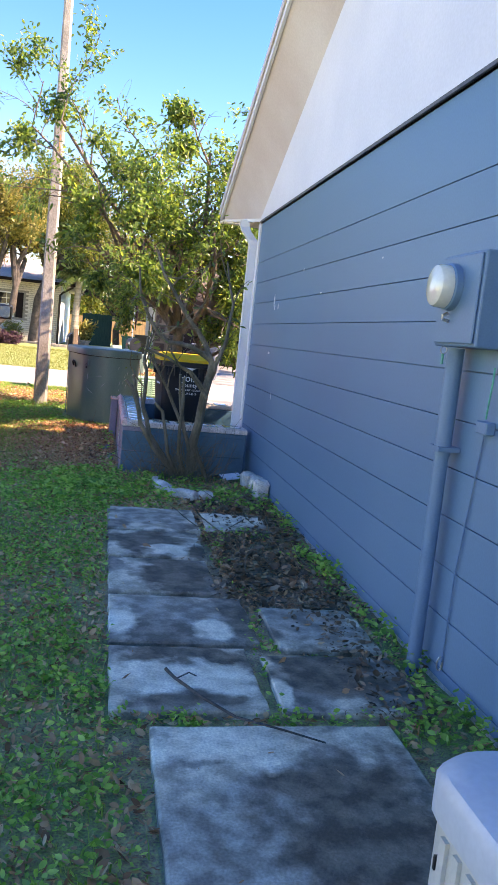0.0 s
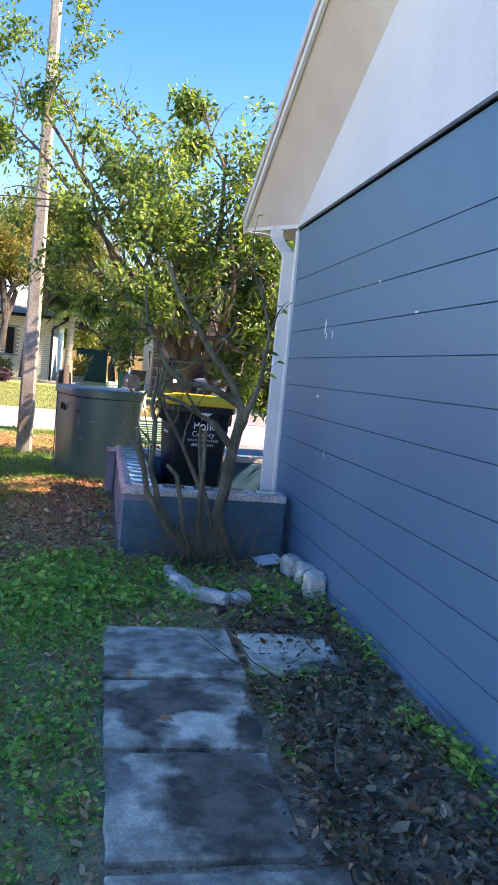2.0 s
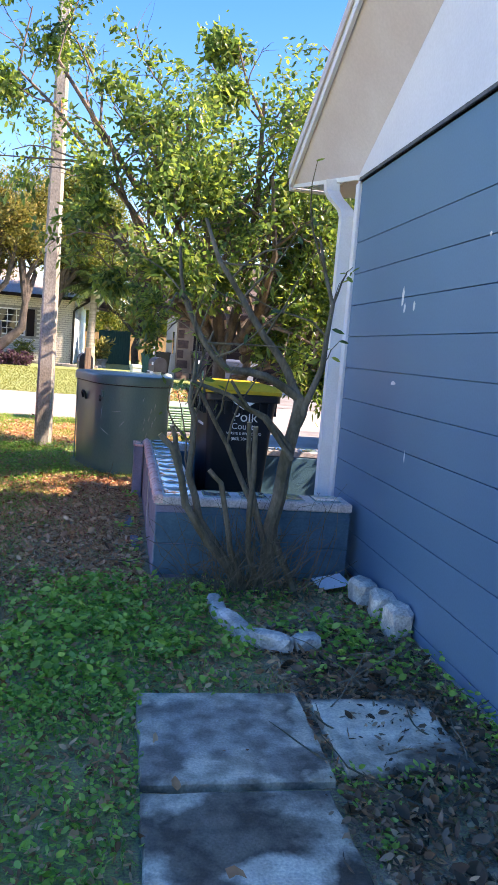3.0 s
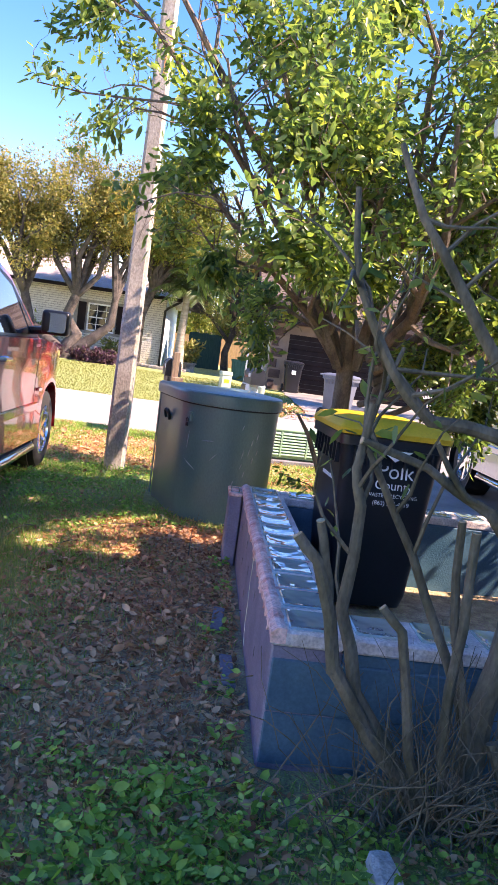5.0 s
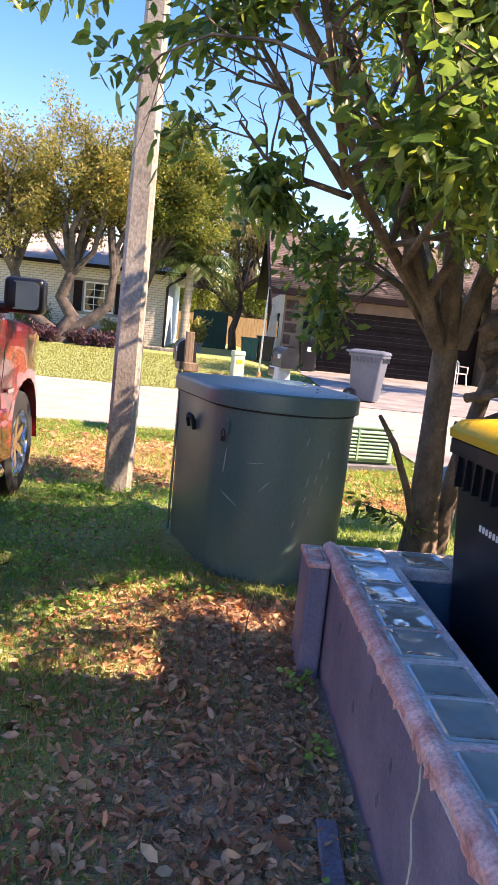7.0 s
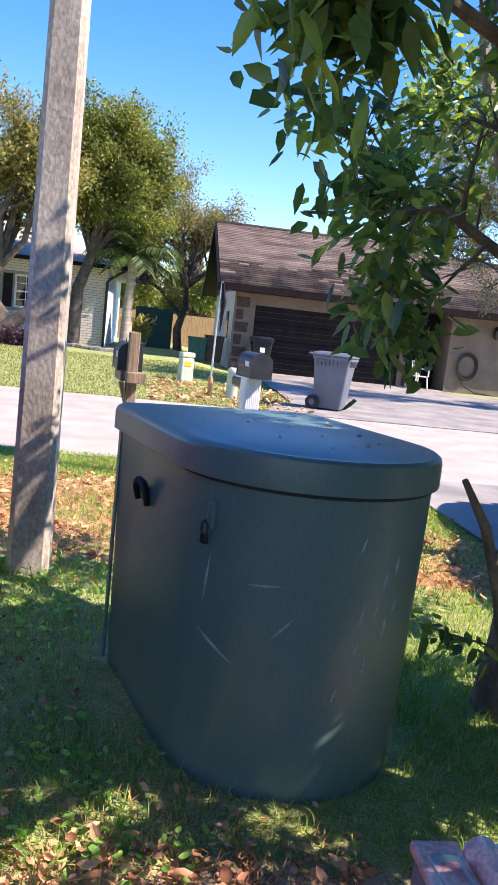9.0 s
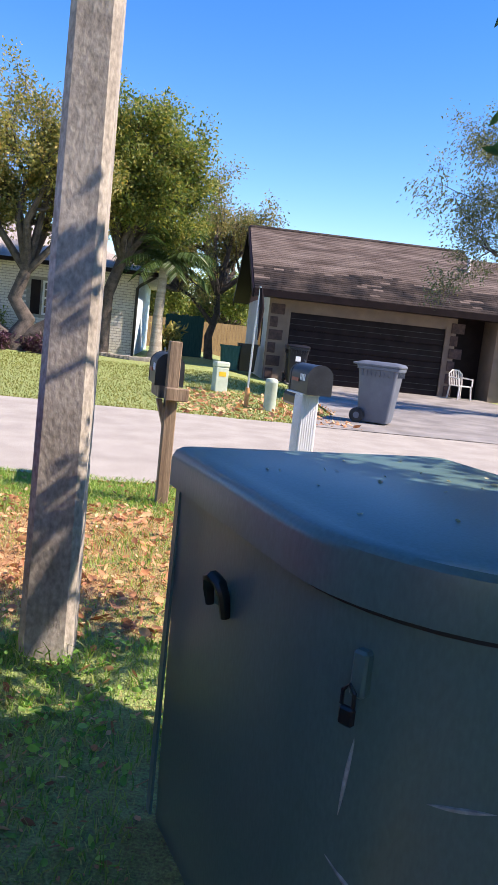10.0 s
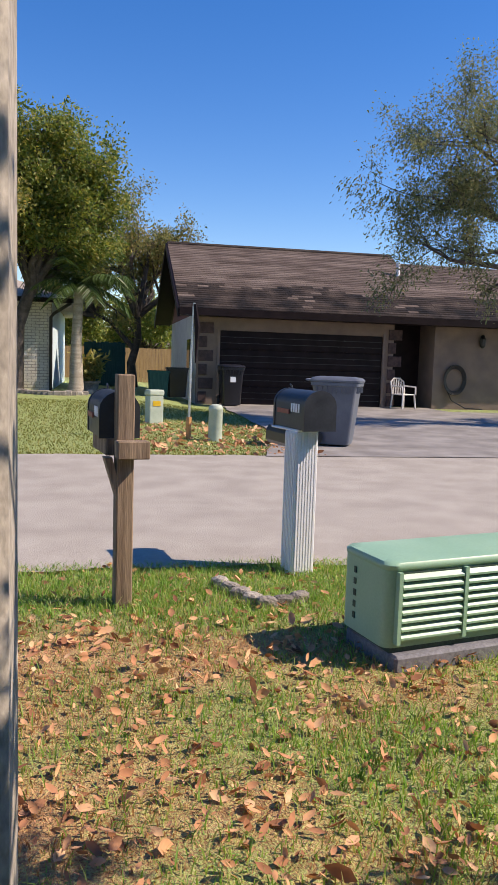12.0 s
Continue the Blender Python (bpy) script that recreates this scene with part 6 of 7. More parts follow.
# ---- trees ----
tx, ty = 1.08, 11.55
def rel(pts):
    return [(x - tx, y - ty, z) for x, y, z in pts]
tree("tree", "glossy-leaved evergreen tree beside the bin enclosure", (tx, ty, 0.0),
     [(rel([(1.08, 11.55, -0.1), (1.08, 11.55, 0.3), (1.06, 11.5, 0.9), (1.04, 11.42, 1.45)]), [0.15, 0.10, 0.08, 0.075]),
      (rel([(1.2, 11.6, -0.1), (1.26, 11.6, 0.6), (1.42, 11.5, 1.5), (1.6, 11.3, 2.3)]), [0.065, 0.055, 0.045, 0.04]),
      (rel([(1.06, 11.55, 0.15), (0.93, 11.45, 0.5), (0.8, 11.38, 0.78), (0.68, 11.34, 0.95)]), [0.028, 0.024, 0.02, 0.012])],
     [(rel([(1.04, 11.42, 1.4), (0.6, 10.95, 1.78), (0.14, 10.2, 2.06), (-0.10, 9.25, 2.26)]), 0.045, 0.010),
      (rel([(1.0, 11.4, 1.4), (0.45, 11.0, 2.4), (-0.15, 10.5, 3.1), (-0.75, 10.2, 3.85)]), 0.055, 0.015),
      (rel([(1.04, 11.4, 1.4), (0.85, 11.0, 2.4), (0.55, 10.6, 3.0), (0.42, 10.3, 3.6)]), 0.07, 0.015),
      (rel([(1.1, 11.4, 1.4), (1.25, 11.0, 2.4), (1.2, 10.6, 3.1), (1.15, 10.3, 3.75)]), 0.065, 0.015),
      (rel([(1.5, 11.4, 2.0), (1.9, 11.1, 2.7), (2.2, 10.8, 3.4), (2.3, 10.5, 3.9)]), 0.06, 0.015),
      (rel([(1.1, 11.6, 1.4), (1.7, 12.1, 2.1), (2.3, 12.4, 2.8)]), 0.05, 0.015),
      (rel([(1.3, 11.5, 1.4), (1.9, 11.3, 1.8), (2.5, 11.1, 2.1), (2.9, 10.9, 2.4)]), 0.05, 0.012),
      (rel([(1.3, 11.5, 1.3), (1.8, 11.6, 1.6), (2.2, 11.7, 1.8), (2.6, 11.8, 2.2)]), 0.05, 0.012),
      (rel([(1.5, 11.4, 1.8), (2.0, 10.9, 2.6), (2.4, 10.6, 3.1)]), 0.04, 0.012),
      (rel([(1.0, 11.4, 1.35), (0.7, 11.3, 1.7), (0.42, 11.22, 1.82), (0.24, 11.18, 1.78)]), 0.028, 0.008),
      (rel([(1.25, 11.5, 0.9), (1.7, 11.2, 1.2), (2.1, 11.0, 1.35), (2.4, 10.9, 1.5)]), 0.03, 0.010),
      (rel([(1.2, 11.4, 1.1), (1.5, 10.9, 1.25), (1.8, 10.6, 1.35)]), 0.03, 0.010),
      (rel([(1.1, 11.6, 1.3), (1.05, 12.1, 2.0), (0.95, 12.4, 2.7), (0.85, 12.5, 3.5)]), 0.05, 0.012),
      (rel([(0.95, 11.3, 1.4), (0.5, 10.8, 2.1), (-0.05, 10.5, 2.7), (-0.5, 10.4, 3.2)]), 0.05, 0.015),
      (rel([(1.2, 11.2, 1.5), (1.3, 10.5, 1.8), (1.3, 9.9, 2.3), (1.15, 9.5, 2.9)]), 0.055, 0.015),
      (rel([(0.7, 10.9, 2.2), (0.3, 10.2, 2.7), (0.1, 9.7, 3.1)]), 0.04, 0.012),
      (rel([(0.85, 11.3, 1.6), (0.65, 11.1, 2.05), (0.55, 10.9, 2.3)]), 0.04, 0.012),
      (rel([(1.2, 11.5, 1.5), (1.15, 11.9, 1.9), (1.05, 12.2, 2.4), (1.0, 12.3, 2.7)]), 0.045, 0.012),
      # unseen limb past the house corner, added to shade the enclosure
      (rel([(1.6, 11.3, 2.2), (2.2, 10.5, 2.25), (2.6, 9.9, 2.15), (2.9, 9.5, 2.05)]), 0.045, 0.012),
      (rel([(1.6, 11.3, 2.2), (2.1, 10.9, 1.9), (2.35, 10.5, 1.7)]), 0.04, 0.012),
      (rel([(1.3, 11.5, 1.4), (1.6, 11.0, 1.6), (1.75, 10.7, 1.85), (1.8, 10.4, 2.2)]), 0.04, 0.012),
      (rel([(1.3, 11.5, 1.1), (1.7, 11.1, 1.4), (2.0, 10.9, 1.7), (2.2, 10.7, 2.1)]), 0.04, 0.012),
      (rel([(1.3, 11.5, 1.4), (1.7, 11.0, 1.9), (1.9, 10.3, 2.2), (1.9, 9.7, 2.5)]), 0.05, 0.012),
      (rel([(0.2, 10.4, 2.0), (-0.03, 10.25, 2.02), (-0.2, 10.2, 2.08), (-0.32, 10.15, 2.2)]), 0.016, 0.006),
      (rel([(0.16, 10.3, 2.02), (-0.05, 10.1, 2.2), (-0.2, 10.0, 2.35), (-0.32, 9.95, 2.5)]), 0.020, 0.008),
      (rel([(0.3, 10.5, 1.95), (0.05, 10.1, 2.4), (-0.15, 9.8, 2.8), (-0.25, 9.6, 3.1)]), 0.022, 0.008),
      (rel([(0.5, 10.85, 1.85), (0.5, 10.3, 2.35), (0.45, 9.9, 2.75), (0.35, 9.7, 3.2)]), 0.024, 0.008),
      (rel([(0.8, 11.2, 1.6), (0.9, 10.5, 2.1), (0.85, 9.9, 2.6), (0.8, 9.7, 3.2)]), 0.03, 0.008),
      (rel([(0.6, 10.95, 1.78), (0.55, 10.3, 1.9), (0.6, 9.8, 2.1), (0.65, 9.4, 2.3)]), 0.022, 0.008),
      (rel([(-0.5, 10.4, 3.2), (-0.8, 10.3, 3.5), (-1.1, 10.3, 3.75), (-1.0, 10.3, 4.3)]), 0.02, 0.006),
      (rel([(1.15, 10.3, 3.6), (0.95, 10.2, 3.9), (0.85, 10.2, 4.2)]), 0.016, 0.006),
      (rel([(1.2, 11.3, 1.5), (1.35, 10.8, 1.9), (1.3, 10.4, 2.5), (1.4, 10.2, 3.1)]), 0.03, 0.008),
      # three limbs added toward the sun to shade the storage bin lid
      (rel([(1.42, 11.5, 1.5), (1.4, 11.3, 2.0), (1.5, 11.1, 2.5), (1.7, 11.0, 3.0)]), 0.03, 0.008),
      (rel([(1.3, 11.5, 1.4), (1.15, 11.2, 1.9), (1.1, 11.0, 2.3), (1.2, 10.9, 2.7)]), 0.03, 0.008),
      (rel([(1.5, 11.4, 1.9), (1.8, 11.2, 2.3), (2.0, 11.05, 2.7), (2.1, 10.9, 3.2)]), 0.03, 0.008)],
     2, 6, 0.40, BARK, LEAF, 17, 0.074, 11, 0.06, 0.0, 0.25, 0.46, fancy=True, gap=-0.05)

sprig = thing("leafy_sprig", "low leafy shoot sprouting beside the tree trunk", "shoot", (1.02, 11.32, 0.0))
sr = np.random.default_rng(15)
sp_pts = []
shoot = Shape().tube([(0.02, 0, -0.03), (0.0, 0, 0.22), (-0.16, 0, 0.36), (-0.34, 0, 0.40), (-0.44, 0, 0.43)], [0.008, 0.007, 0.005, 0.004, 0.002], 6)
part("shoot_stem", shoot, STEM, sprig)
for k in range(44):
    f = sr.random()
    sp_pts.append((-0.44 * f, sr.normal() * 0.02, 0.26 + 0.16 * f + sr.normal() * 0.025))
L = 0.075 * (0.6 + 0.6 * sr.random(44))
ob = new("leaves", leaves("leaves", np.array(sp_pts), sr.normal(size=(44, 3)) * 0.7 + np.array([-0.5, 0, -0.1]), L, L * 0.42, LEAF, 0.25, sr))
ob.parent = sprig

shrub_ob = thing("pruned_shrub", "multi-stemmed pruned shrub with bare mossy stems", "shrub")
stems = [
    ([(0.86, 7.05, -0.05), (0.87, 7.05, 0.39), (0.92, 7.05, 0.74), (0.96, 7.05, 0.99), (0.98, 7.05, 1.16)], 0.055, 0.042, 0),
    ([(0.99, 7.05, 1.1), (0.9, 7.1, 1.31), (0.76, 7.12, 1.49), (0.62, 7.15, 1.7), (0.48, 7.2, 1.91), (0.4, 7.3, 2.15)], 0.034, 0.012, 1),
    ([(0.98, 7.05, 1.15), (0.76, 7.03, 1.27), (0.55, 7.02, 1.29), (0.41, 7.02, 1.43), (0.29, 7.05, 1.66), (0.25, 7.1, 1.95)], 0.032, 0.010, 1),
    ([(0.98, 7.05, 1.0), (1.0, 7.0, 1.12), (1.08, 7.0, 1.35), (1.12, 7.05, 1.7), (1.05, 7.2, 2.1)], 0.03, 0.010, 1),
    ([(0.80, 7.05, -0.05), (0.5, 6.98, 0.3), (0.36, 6.95, 0.52), (0.27, 6.95, 0.84), (0.2, 6.95, 0.91)], 0.032, 0.020, 2),
    ([(0.36, 6.95, 0.50), (0.32, 6.95, 0.7), (0.29, 6.95, 0.84), (0.26, 6.95, 0.96)], 0.022, 0.016, 2),
    ([(0.78, 7.02, -0.05), (0.45, 7.0, 0.42), (0.37, 7.0, 0.68), (0.38, 7.0, 1.01), (0.35, 7.0, 1.12), (0.37, 7.0, 1.32)], 0.03, 0.014, 1),
    ([(0.85, 7.1, 0.3), (0.65, 7.1, 0.72), (0.51, 7.1, 0.98), (0.38, 7.1, 1.2), (0.47, 7.15, 1.5)], 0.022, 0.008, 1),
    ([(0.95, 7.0, 0.8), (0.77, 7.0, 1.03), (0.56, 7.0, 1.15), (0.35, 6.98, 1.21)], 0.020, 0.014, 2),
    ([(0.94, 7.0, 0.86), (0.78, 7.0, 1.04), (0.68, 6.98, 1.08), (0.57, 6.98, 1.23)], 0.016, 0.010, 2),
    ([(0.78, 7.0, -0.05), (0.63, 6.95, 0.26), (0.55, 6.95, 0.65), (0.48, 6.95, 0.72)], 0.022, 0.016, 2),
    ([(0.82, 7.0, -0.05), (0.73, 6.95, 0.27), (0.73, 6.95, 0.69), (0.72, 6.95, 0.98)], 0.022, 0.017, 2),
    ([(0.86, 7.1, -0.05), (0.83, 7.0, 0.29), (0.72, 7.0, 0.67), (0.69, 7.0, 1.0)], 0.022, 0.015, 2),
    ([(0.88, 6.95, 0.33), (0.96, 6.9, 0.15), (1.03, 6.9, -0.04)], 0.026, 0.022, 0),
]
rs = np.random.default_rng(21)
tips = []
for pts, r0, r1, kind_ in stems:
    pts = [Vector((x * 1.025, y + 0.12, z)) for x, y, z in pts]
    w = Shape()
    fine = []
    for i in range(len(pts) - 1):
        fine += [pts[i].lerp(pts[i + 1], 0.0), pts[i].lerp(pts[i + 1], 0.5) + Vector(rs.normal(size=3)) * 0.006]
    fine.append(pts[-1])
    n = len(fine)
    r0, r1 = r0 * 0.85, r1 * 0.85
    w.tube(fine, [r0 + (r1 - r0) * i / (n - 1) for i in range(n)], 9)
    st = part("stem", w, STEM, shrub_ob, smooth=True)
    if kind_ == 2:
        d = (fine[-1] - fine[-2]).normalized()
        part("cut_end", Shape().tube([fine[-1] - d * 0.002, fine[-1] + d * 0.003], r1 * 0.97, 9), CUT, st, "pale sawn stem end")
    if kind_ == 1:
        for k in range(5):
            tw = Shape()
            f = 0.45 + 0.55 * k / 5
            p = fine[int(f * (n - 1))]
            line, _ = branch_line(p, Vector(rs.normal(size=3)) * 0.7 + Vector((0, 0, 0.9)), 0.35 + 0.3 * rs.random(), 5, 0.25, 0.05, rs)
            tw.tube(line, [0.008 - 0.0012 * j for j in range(6)], 5)
            for j in range(2, 6):
                tips.append((line[j], (line[j] - line[j - 1]).normalized()))
            part("twig", tw, STEM, st)
p = np.array([t[0] for t in tips])
d = np.array([t[1] for t in tips])
L = 0.065 * (0.6 + 0.7 * rs.random(len(p)))
lv = new("leaves", leaves("leaves", p + rs.normal(size=p.shape) * 0.02, d * 0.6 + rs.normal(size=p.shape) * 0.8, L, L * 0.4, LEAF, 0.2, rs))
lv.parent = shrub_ob
dry = Shape()
for k in range(190):
    a = rs.uniform(0, 6.28)
    b = Vector((0.76 + rs.normal() * 0.18, 7.10 + rs.normal() * 0.08, -0.02))
    line, _ = branch_line(b, Vector((math.cos(a) * 0.5, math.sin(a) * 0.35 - 0.1, 1.0)), 0.3 + 0.45 * rs.random(), 6, 0.22, -0.06, rs)
    dry.tube(line, [0.0035, 0.003, 0.0028, 0.0025, 0.002, 0.0016, 0.001], 4)
tagged(part("undergrowth", dry, STEM, shrub_ob, "tangle of thin dry shoots"), kind="stuff")

def limb_set(center, rx, rz, n, seed, base):
    """Limbs that fan out from the fork to points spread over a crown."""
    r = np.random.default_rng(seed)
    out = []
    for k in range(n):
        a = 2 * math.pi * (k + 0.5 * r.random()) / n
        el = r.uniform(-0.25, 1.0)
        end = Vector((center[0] + rx * math.cos(a) * math.cos(el) * 0.75, center[1] + rx * math.sin(a) * math.cos(el) * 0.6, center[2] + rz * math.sin(el) * 0.8))
        b = Vector(base)
        mid1 = b.lerp(end, 0.35) + Vector(r.normal(size=3)) * 0.25 + Vector((0, 0, 0.15))
        mid2 = b.lerp(end, 0.7) + Vector(r.normal(size=3)) * 0.25 + Vector((0, 0, 0.2))
        out.append(([b, mid1, mid2, end], 0.13, 0.03))
    return out
tree("oak_tree", "broad tree with twisting trunks and golden-olive crown", (-5.2, 31.9, 0.25),
     [([(0, 0, -0.1), (0.05, 0, 0.5), (0.3, 0, 1.0), (-0.1, 0, 1.6), (0.2, 0, 2.5)], [0.42, 0.3, 0.24, 0.2, 0.16]),
      ([(0, 0, 0.2), (-0.7, 0, 0.7), (-1.4, 0.1, 1.2), (-1.7, 0.1, 2.4)], [0.3, 0.22, 0.2, 0.15]),
      ([(0.1, 0, 0.3), (0.9, 0, 0.9), (1.5, 0, 1.5), (1.6, 0, 2.6)], [0.26, 0.2, 0.17, 0.12])],
     limb_set((0.2, 0, 5.2), 2.6, 2.0, 8, 61, (0.2, 0, 2.4)) + limb_set((-2.4, 0, 5.1), 2.4, 2.0, 8, 62, (-1.7, 0.1, 2.3)) + limb_set((1.6, 0.3, 4.9), 1.4, 1.5, 5, 63, (1.6, 0, 2.5)),
     2, 5, 0.38, BARK_FAR, LEAF_OLIVE, 46, 0.115, 64, 0.19, 0.0, 0.1, 0.5, gap=-0.22).scale = (0.96, 0.96, 0.93)
tree("oak_tree", "rounded green tree with a tall crown", (-3.0, 33.4, 0.25),
     [([(0, 0, -0.1), (0.05, 0, 1.0), (0.1, 0, 2.0), (0.5, 0, 3.2)], [0.28, 0.22, 0.19, 0.16])],
     limb_set((1.1, 0, 5.3), 1.9, 2.1, 12, 71, (0.5, 0, 3.0)) + limb_set((0.9, 0, 6.2), 1.4, 1.3, 6, 72, (0.5, 0, 3.1)),
     2, 5, 0.38, BARK_FAR, LEAF_GREEN, 44, 0.12, 74, 0.18, 0.02, 0.1, 0.5, gap=-0.22).scale = (0.95, 0.95, 0.96)
tree("thin_tree", "slender tree with sparse yellowing leaves", (0.55, 40.0, 0.2),
     [([(0, 0, -0.1), (-0.1, 0, 1.0), (0.15, 0, 1.9), (0.1, 0, 2.8)], [0.2, 0.16, 0.13, 0.11]), ([(0.0, 0, 1.5), (-0.9, 0, 2.5), (-1.8, 0, 2.9)], [0.1, 0.07, 0.05])],
     limb_set((0.3, 0, 4.9), 2.0, 2.0, 9, 81, (0.1, 0, 2.7)) + limb_set((-1.9, 0, 3.6), 1.2, 1.0, 4, 82, (-1.4, 0, 2.7)),
     2, 4, 0.45, BARK_FAR, LEAF_THIN, 42, 0.11, 84, 0.18, 0.05, 0.1, 0.45)
for x, y, seed in ((-2.6, 56.0, 101), (2.2, 58.0, 102)):
    tree("background_tree", "rounded green tree beyond the tan fence", (x, y, 0.0),
         [([(0, 0, -0.1), (0.1, 0, 1.0), (0.0, 0, 2.2)], [0.3, 0.24, 0.2])],
         limb_set((0, 0, 3.3), 2.6, 1.6, 10, seed, (0.0, 0, 1.6)), 2, 4, 0.42, BARK_FAR, LEAF_GREEN, 30, 0.2, seed, 0.3, 0.0, 0.1, 0.5, group="trees beyond the fence")
tree("bare_tree", "wide half-bare tree with fine twigs", (11.3, 27.0, 0.2),
     [([(0, 0, -0.2), (-0.1, 0, 1.6), (-0.3, 0, 3.2)], [0.4, 0.32, 0.28])],
     [([(-0.3, 0, 3.0), (-1.8, 0, 4.2), (-3.6, 0, 4.7), (-5.0, 0, 4.9)], 0.2, 0.05),
      ([(-0.3, 0, 3.0), (-1.6, -0.3, 5.0), (-3.4, -0.5, 6.6), (-4.6, -0.6, 7.6)], 0.2, 0.05),
      ([(-0.3, 0, 3.0), (-0.8, 0.3, 5.4), (-1.8, 0.3, 7.5), (-2.6, 0.3, 8.9)], 0.2, 0.05),
      ([(-2.0, 0, 4.2), (-3.8, 0.3, 5.6), (-5.4, 0.4, 6.2), (-6.6, 0.4, 6.3)], 0.12, 0.03),
      ([(-3.0, 0, 4.6), (-4.9, -0.4, 4.4), (-6.3, -0.4, 4.5), (-7.2, -0.4, 4.9)], 0.1, 0.02),
      ([(-2.6, -0.4, 5.9), (-4.6, -0.4, 6.9), (-5.8, -0.4, 7.6), (-6.4, -0.4, 8.2)], 0.1, 0.02),
      ([(-0.3, 0, 3.0), (1.2, 0.2, 5.0), (2.4, 0.2, 7.0)], 0.18, 0.04), ([(-0.3, 0, 3.0), (1.8, -0.3, 4.2), (3.6, -0.3, 5.0)], 0.18, 0.04),
      ([(-1.2, 0.2, 6.0), (-3.0, 0.2, 7.8), (-4.0, 0.2, 9.0)], 0.1, 0.03)],
     2, 7, 0.42, BARK_FAR, LEAF_BARE, 40, 0.10, 94, 0.18, 0.02, 0.3, 0.42).scale = (0.76, 0.76, 0.76)

# ---- paving slabs ----
slabs = thing("paved_path", "path of stained concrete slabs beside the wall", "path", kind="structure")
def paver(x0, y0, x1, y1, seed, chips=()):
    r = random.Random(seed)
    pts = []
    for (ax, ay), (bx, by) in (((x0, y0), (x1, y0)), ((x1, y0), (x1, y1)), ((x1, y1), (x0, y1)), ((x0, y1), (x0, y0))):
        for k in range(7):
            f = k / 7
            j = 0.0 if k == 0 else 0.006
            pts.append((ax + (bx - ax) * f + r.uniform(-j, j), ay + (by - ay) * f + r.uniform(-j, j)))
    cx, cy = (x0 + x1) / 2, (y0 + y1) / 2
    tilt = r.uniform(-0.008, 0.008), r.uniform(-0.006, 0.006)
    rings = []
    for o, z in ((0, -0.04), (0, 0.026), (0.006, 0.034), (0.03, 0.0365)):
        rings.append([(x + (cx - x) * o / 0.31, y + (cy - y) * o / 0.31, z + (x - cx) * tilt[0] + (y - cy) * tilt[1]) for x, y in pts])
    s = Shape().loft(rings)
    part("slab", s, SLAB, slabs)
for i, (a, b, c, d_) in enumerate([(0.10, 5.10, 0.755, 5.75), (0.79, 5.14, 1.28, 5.70), (0.10, 4.47, 0.72, 5.065), (0.10, 3.83, 0.70, 4.44), (0.10, 3.18, 0.80, 3.79), (0.86, 3.13, 1.36, 3.66), (0.10, 2.56, 0.71, 3.15), (0.75, 2.55, 1.36, 3.08), (0.24, 1.30, 1.14, 2.485), (0.16, 0.3, 1.0, 1.27), (0.16, -1.0, 1.0, 0.27)]):
    paver(a + 0.008, b + 0.011, c - 0.008, d_ - 0.011, 40 + i)
bits = thing("concrete_edging", "broken pale concrete edging pieces by the shrub", "edging stones")
def rubble(parent, x, y, sx, sy, sz, turn, seed, m=CEMENT):
    r = random.Random(seed)
    bm = bmesh.new()
    bmesh.ops.create_icosphere(bm, subdivisions=2, radius=1.0)
    for v in bm.verts:
        c = Vector([max(-0.72, min(0.72, q)) for q in v.co]) * (1 + 0.12 * noise.noise(v.co * 2 + Vector((seed, 0, 0))))
        v.co = Vector((c.x * sx, c.y * sy, c.z * sz))
    bmesh.ops.transform(bm, matrix=pose(x, y, sz * (0.8 if m is CEMENT else 0.45), r.uniform(-6, 6), r.uniform(-6, 6), turn), verts=bm.verts)
    s = Shape()
    s.v, s.f = [tuple(v.co) for v in bm.verts], [tuple(v.index for v in f.verts) for f in bm.faces]
    bm.free()
    part("stone", s, m, parent)
rubble(bits, 0.545, 6.75, 0.18, 0.055, 0.045, -88, 1)
rubble(bits, 0.60, 6.45, 0.20, 0.06, 0.06, -66, 2)
rubble(bits, 0.745, 6.26, 0.15, 0.065, 0.06, -34, 3)
rubble(bits, 0.92, 6.26, 0.085, 0.075, 0.055, 10, 7)
rubble(bits, 1.42, 6.95, 0.09, 0.14, 0.10, 8, 4)
rubble(bits, 1.44, 6.68, 0.09, 0.13, 0.11, -10, 5)
rubble(bits, 1.43, 6.42, 0.085, 0.11, 0.12, 5, 6)
edg = thing("stone_border", "small rough stones bordering the mailbox post", "edging stones")
for k, (x, y) in enumerate([(0.0, 15.97), (0.04, 15.86), (0.08, 15.75), (0.13, 15.64), (0.2, 15.56), (0.30, 15.58), (0.40, 15.64)]):
    rubble(edg, x, y, 0.075, 0.055, 0.05, -60 + 14 * k, 20 + k, STONE)
for k, (x, y) in enumerate([(0.092, 8.72), (0.13, 8.09)]):
    s = Shape().box(-0.03, -0.16, 0, 0.03, 0.16, 0.02).bevel(0.004, 1).turned(pose(x, y, 0.012, 0, 4, 6 * k - 4))
    solid("slate_piece", s, PAD, "grey slate edging piece half buried in leaves", "slate", group="slate pieces by the wall")

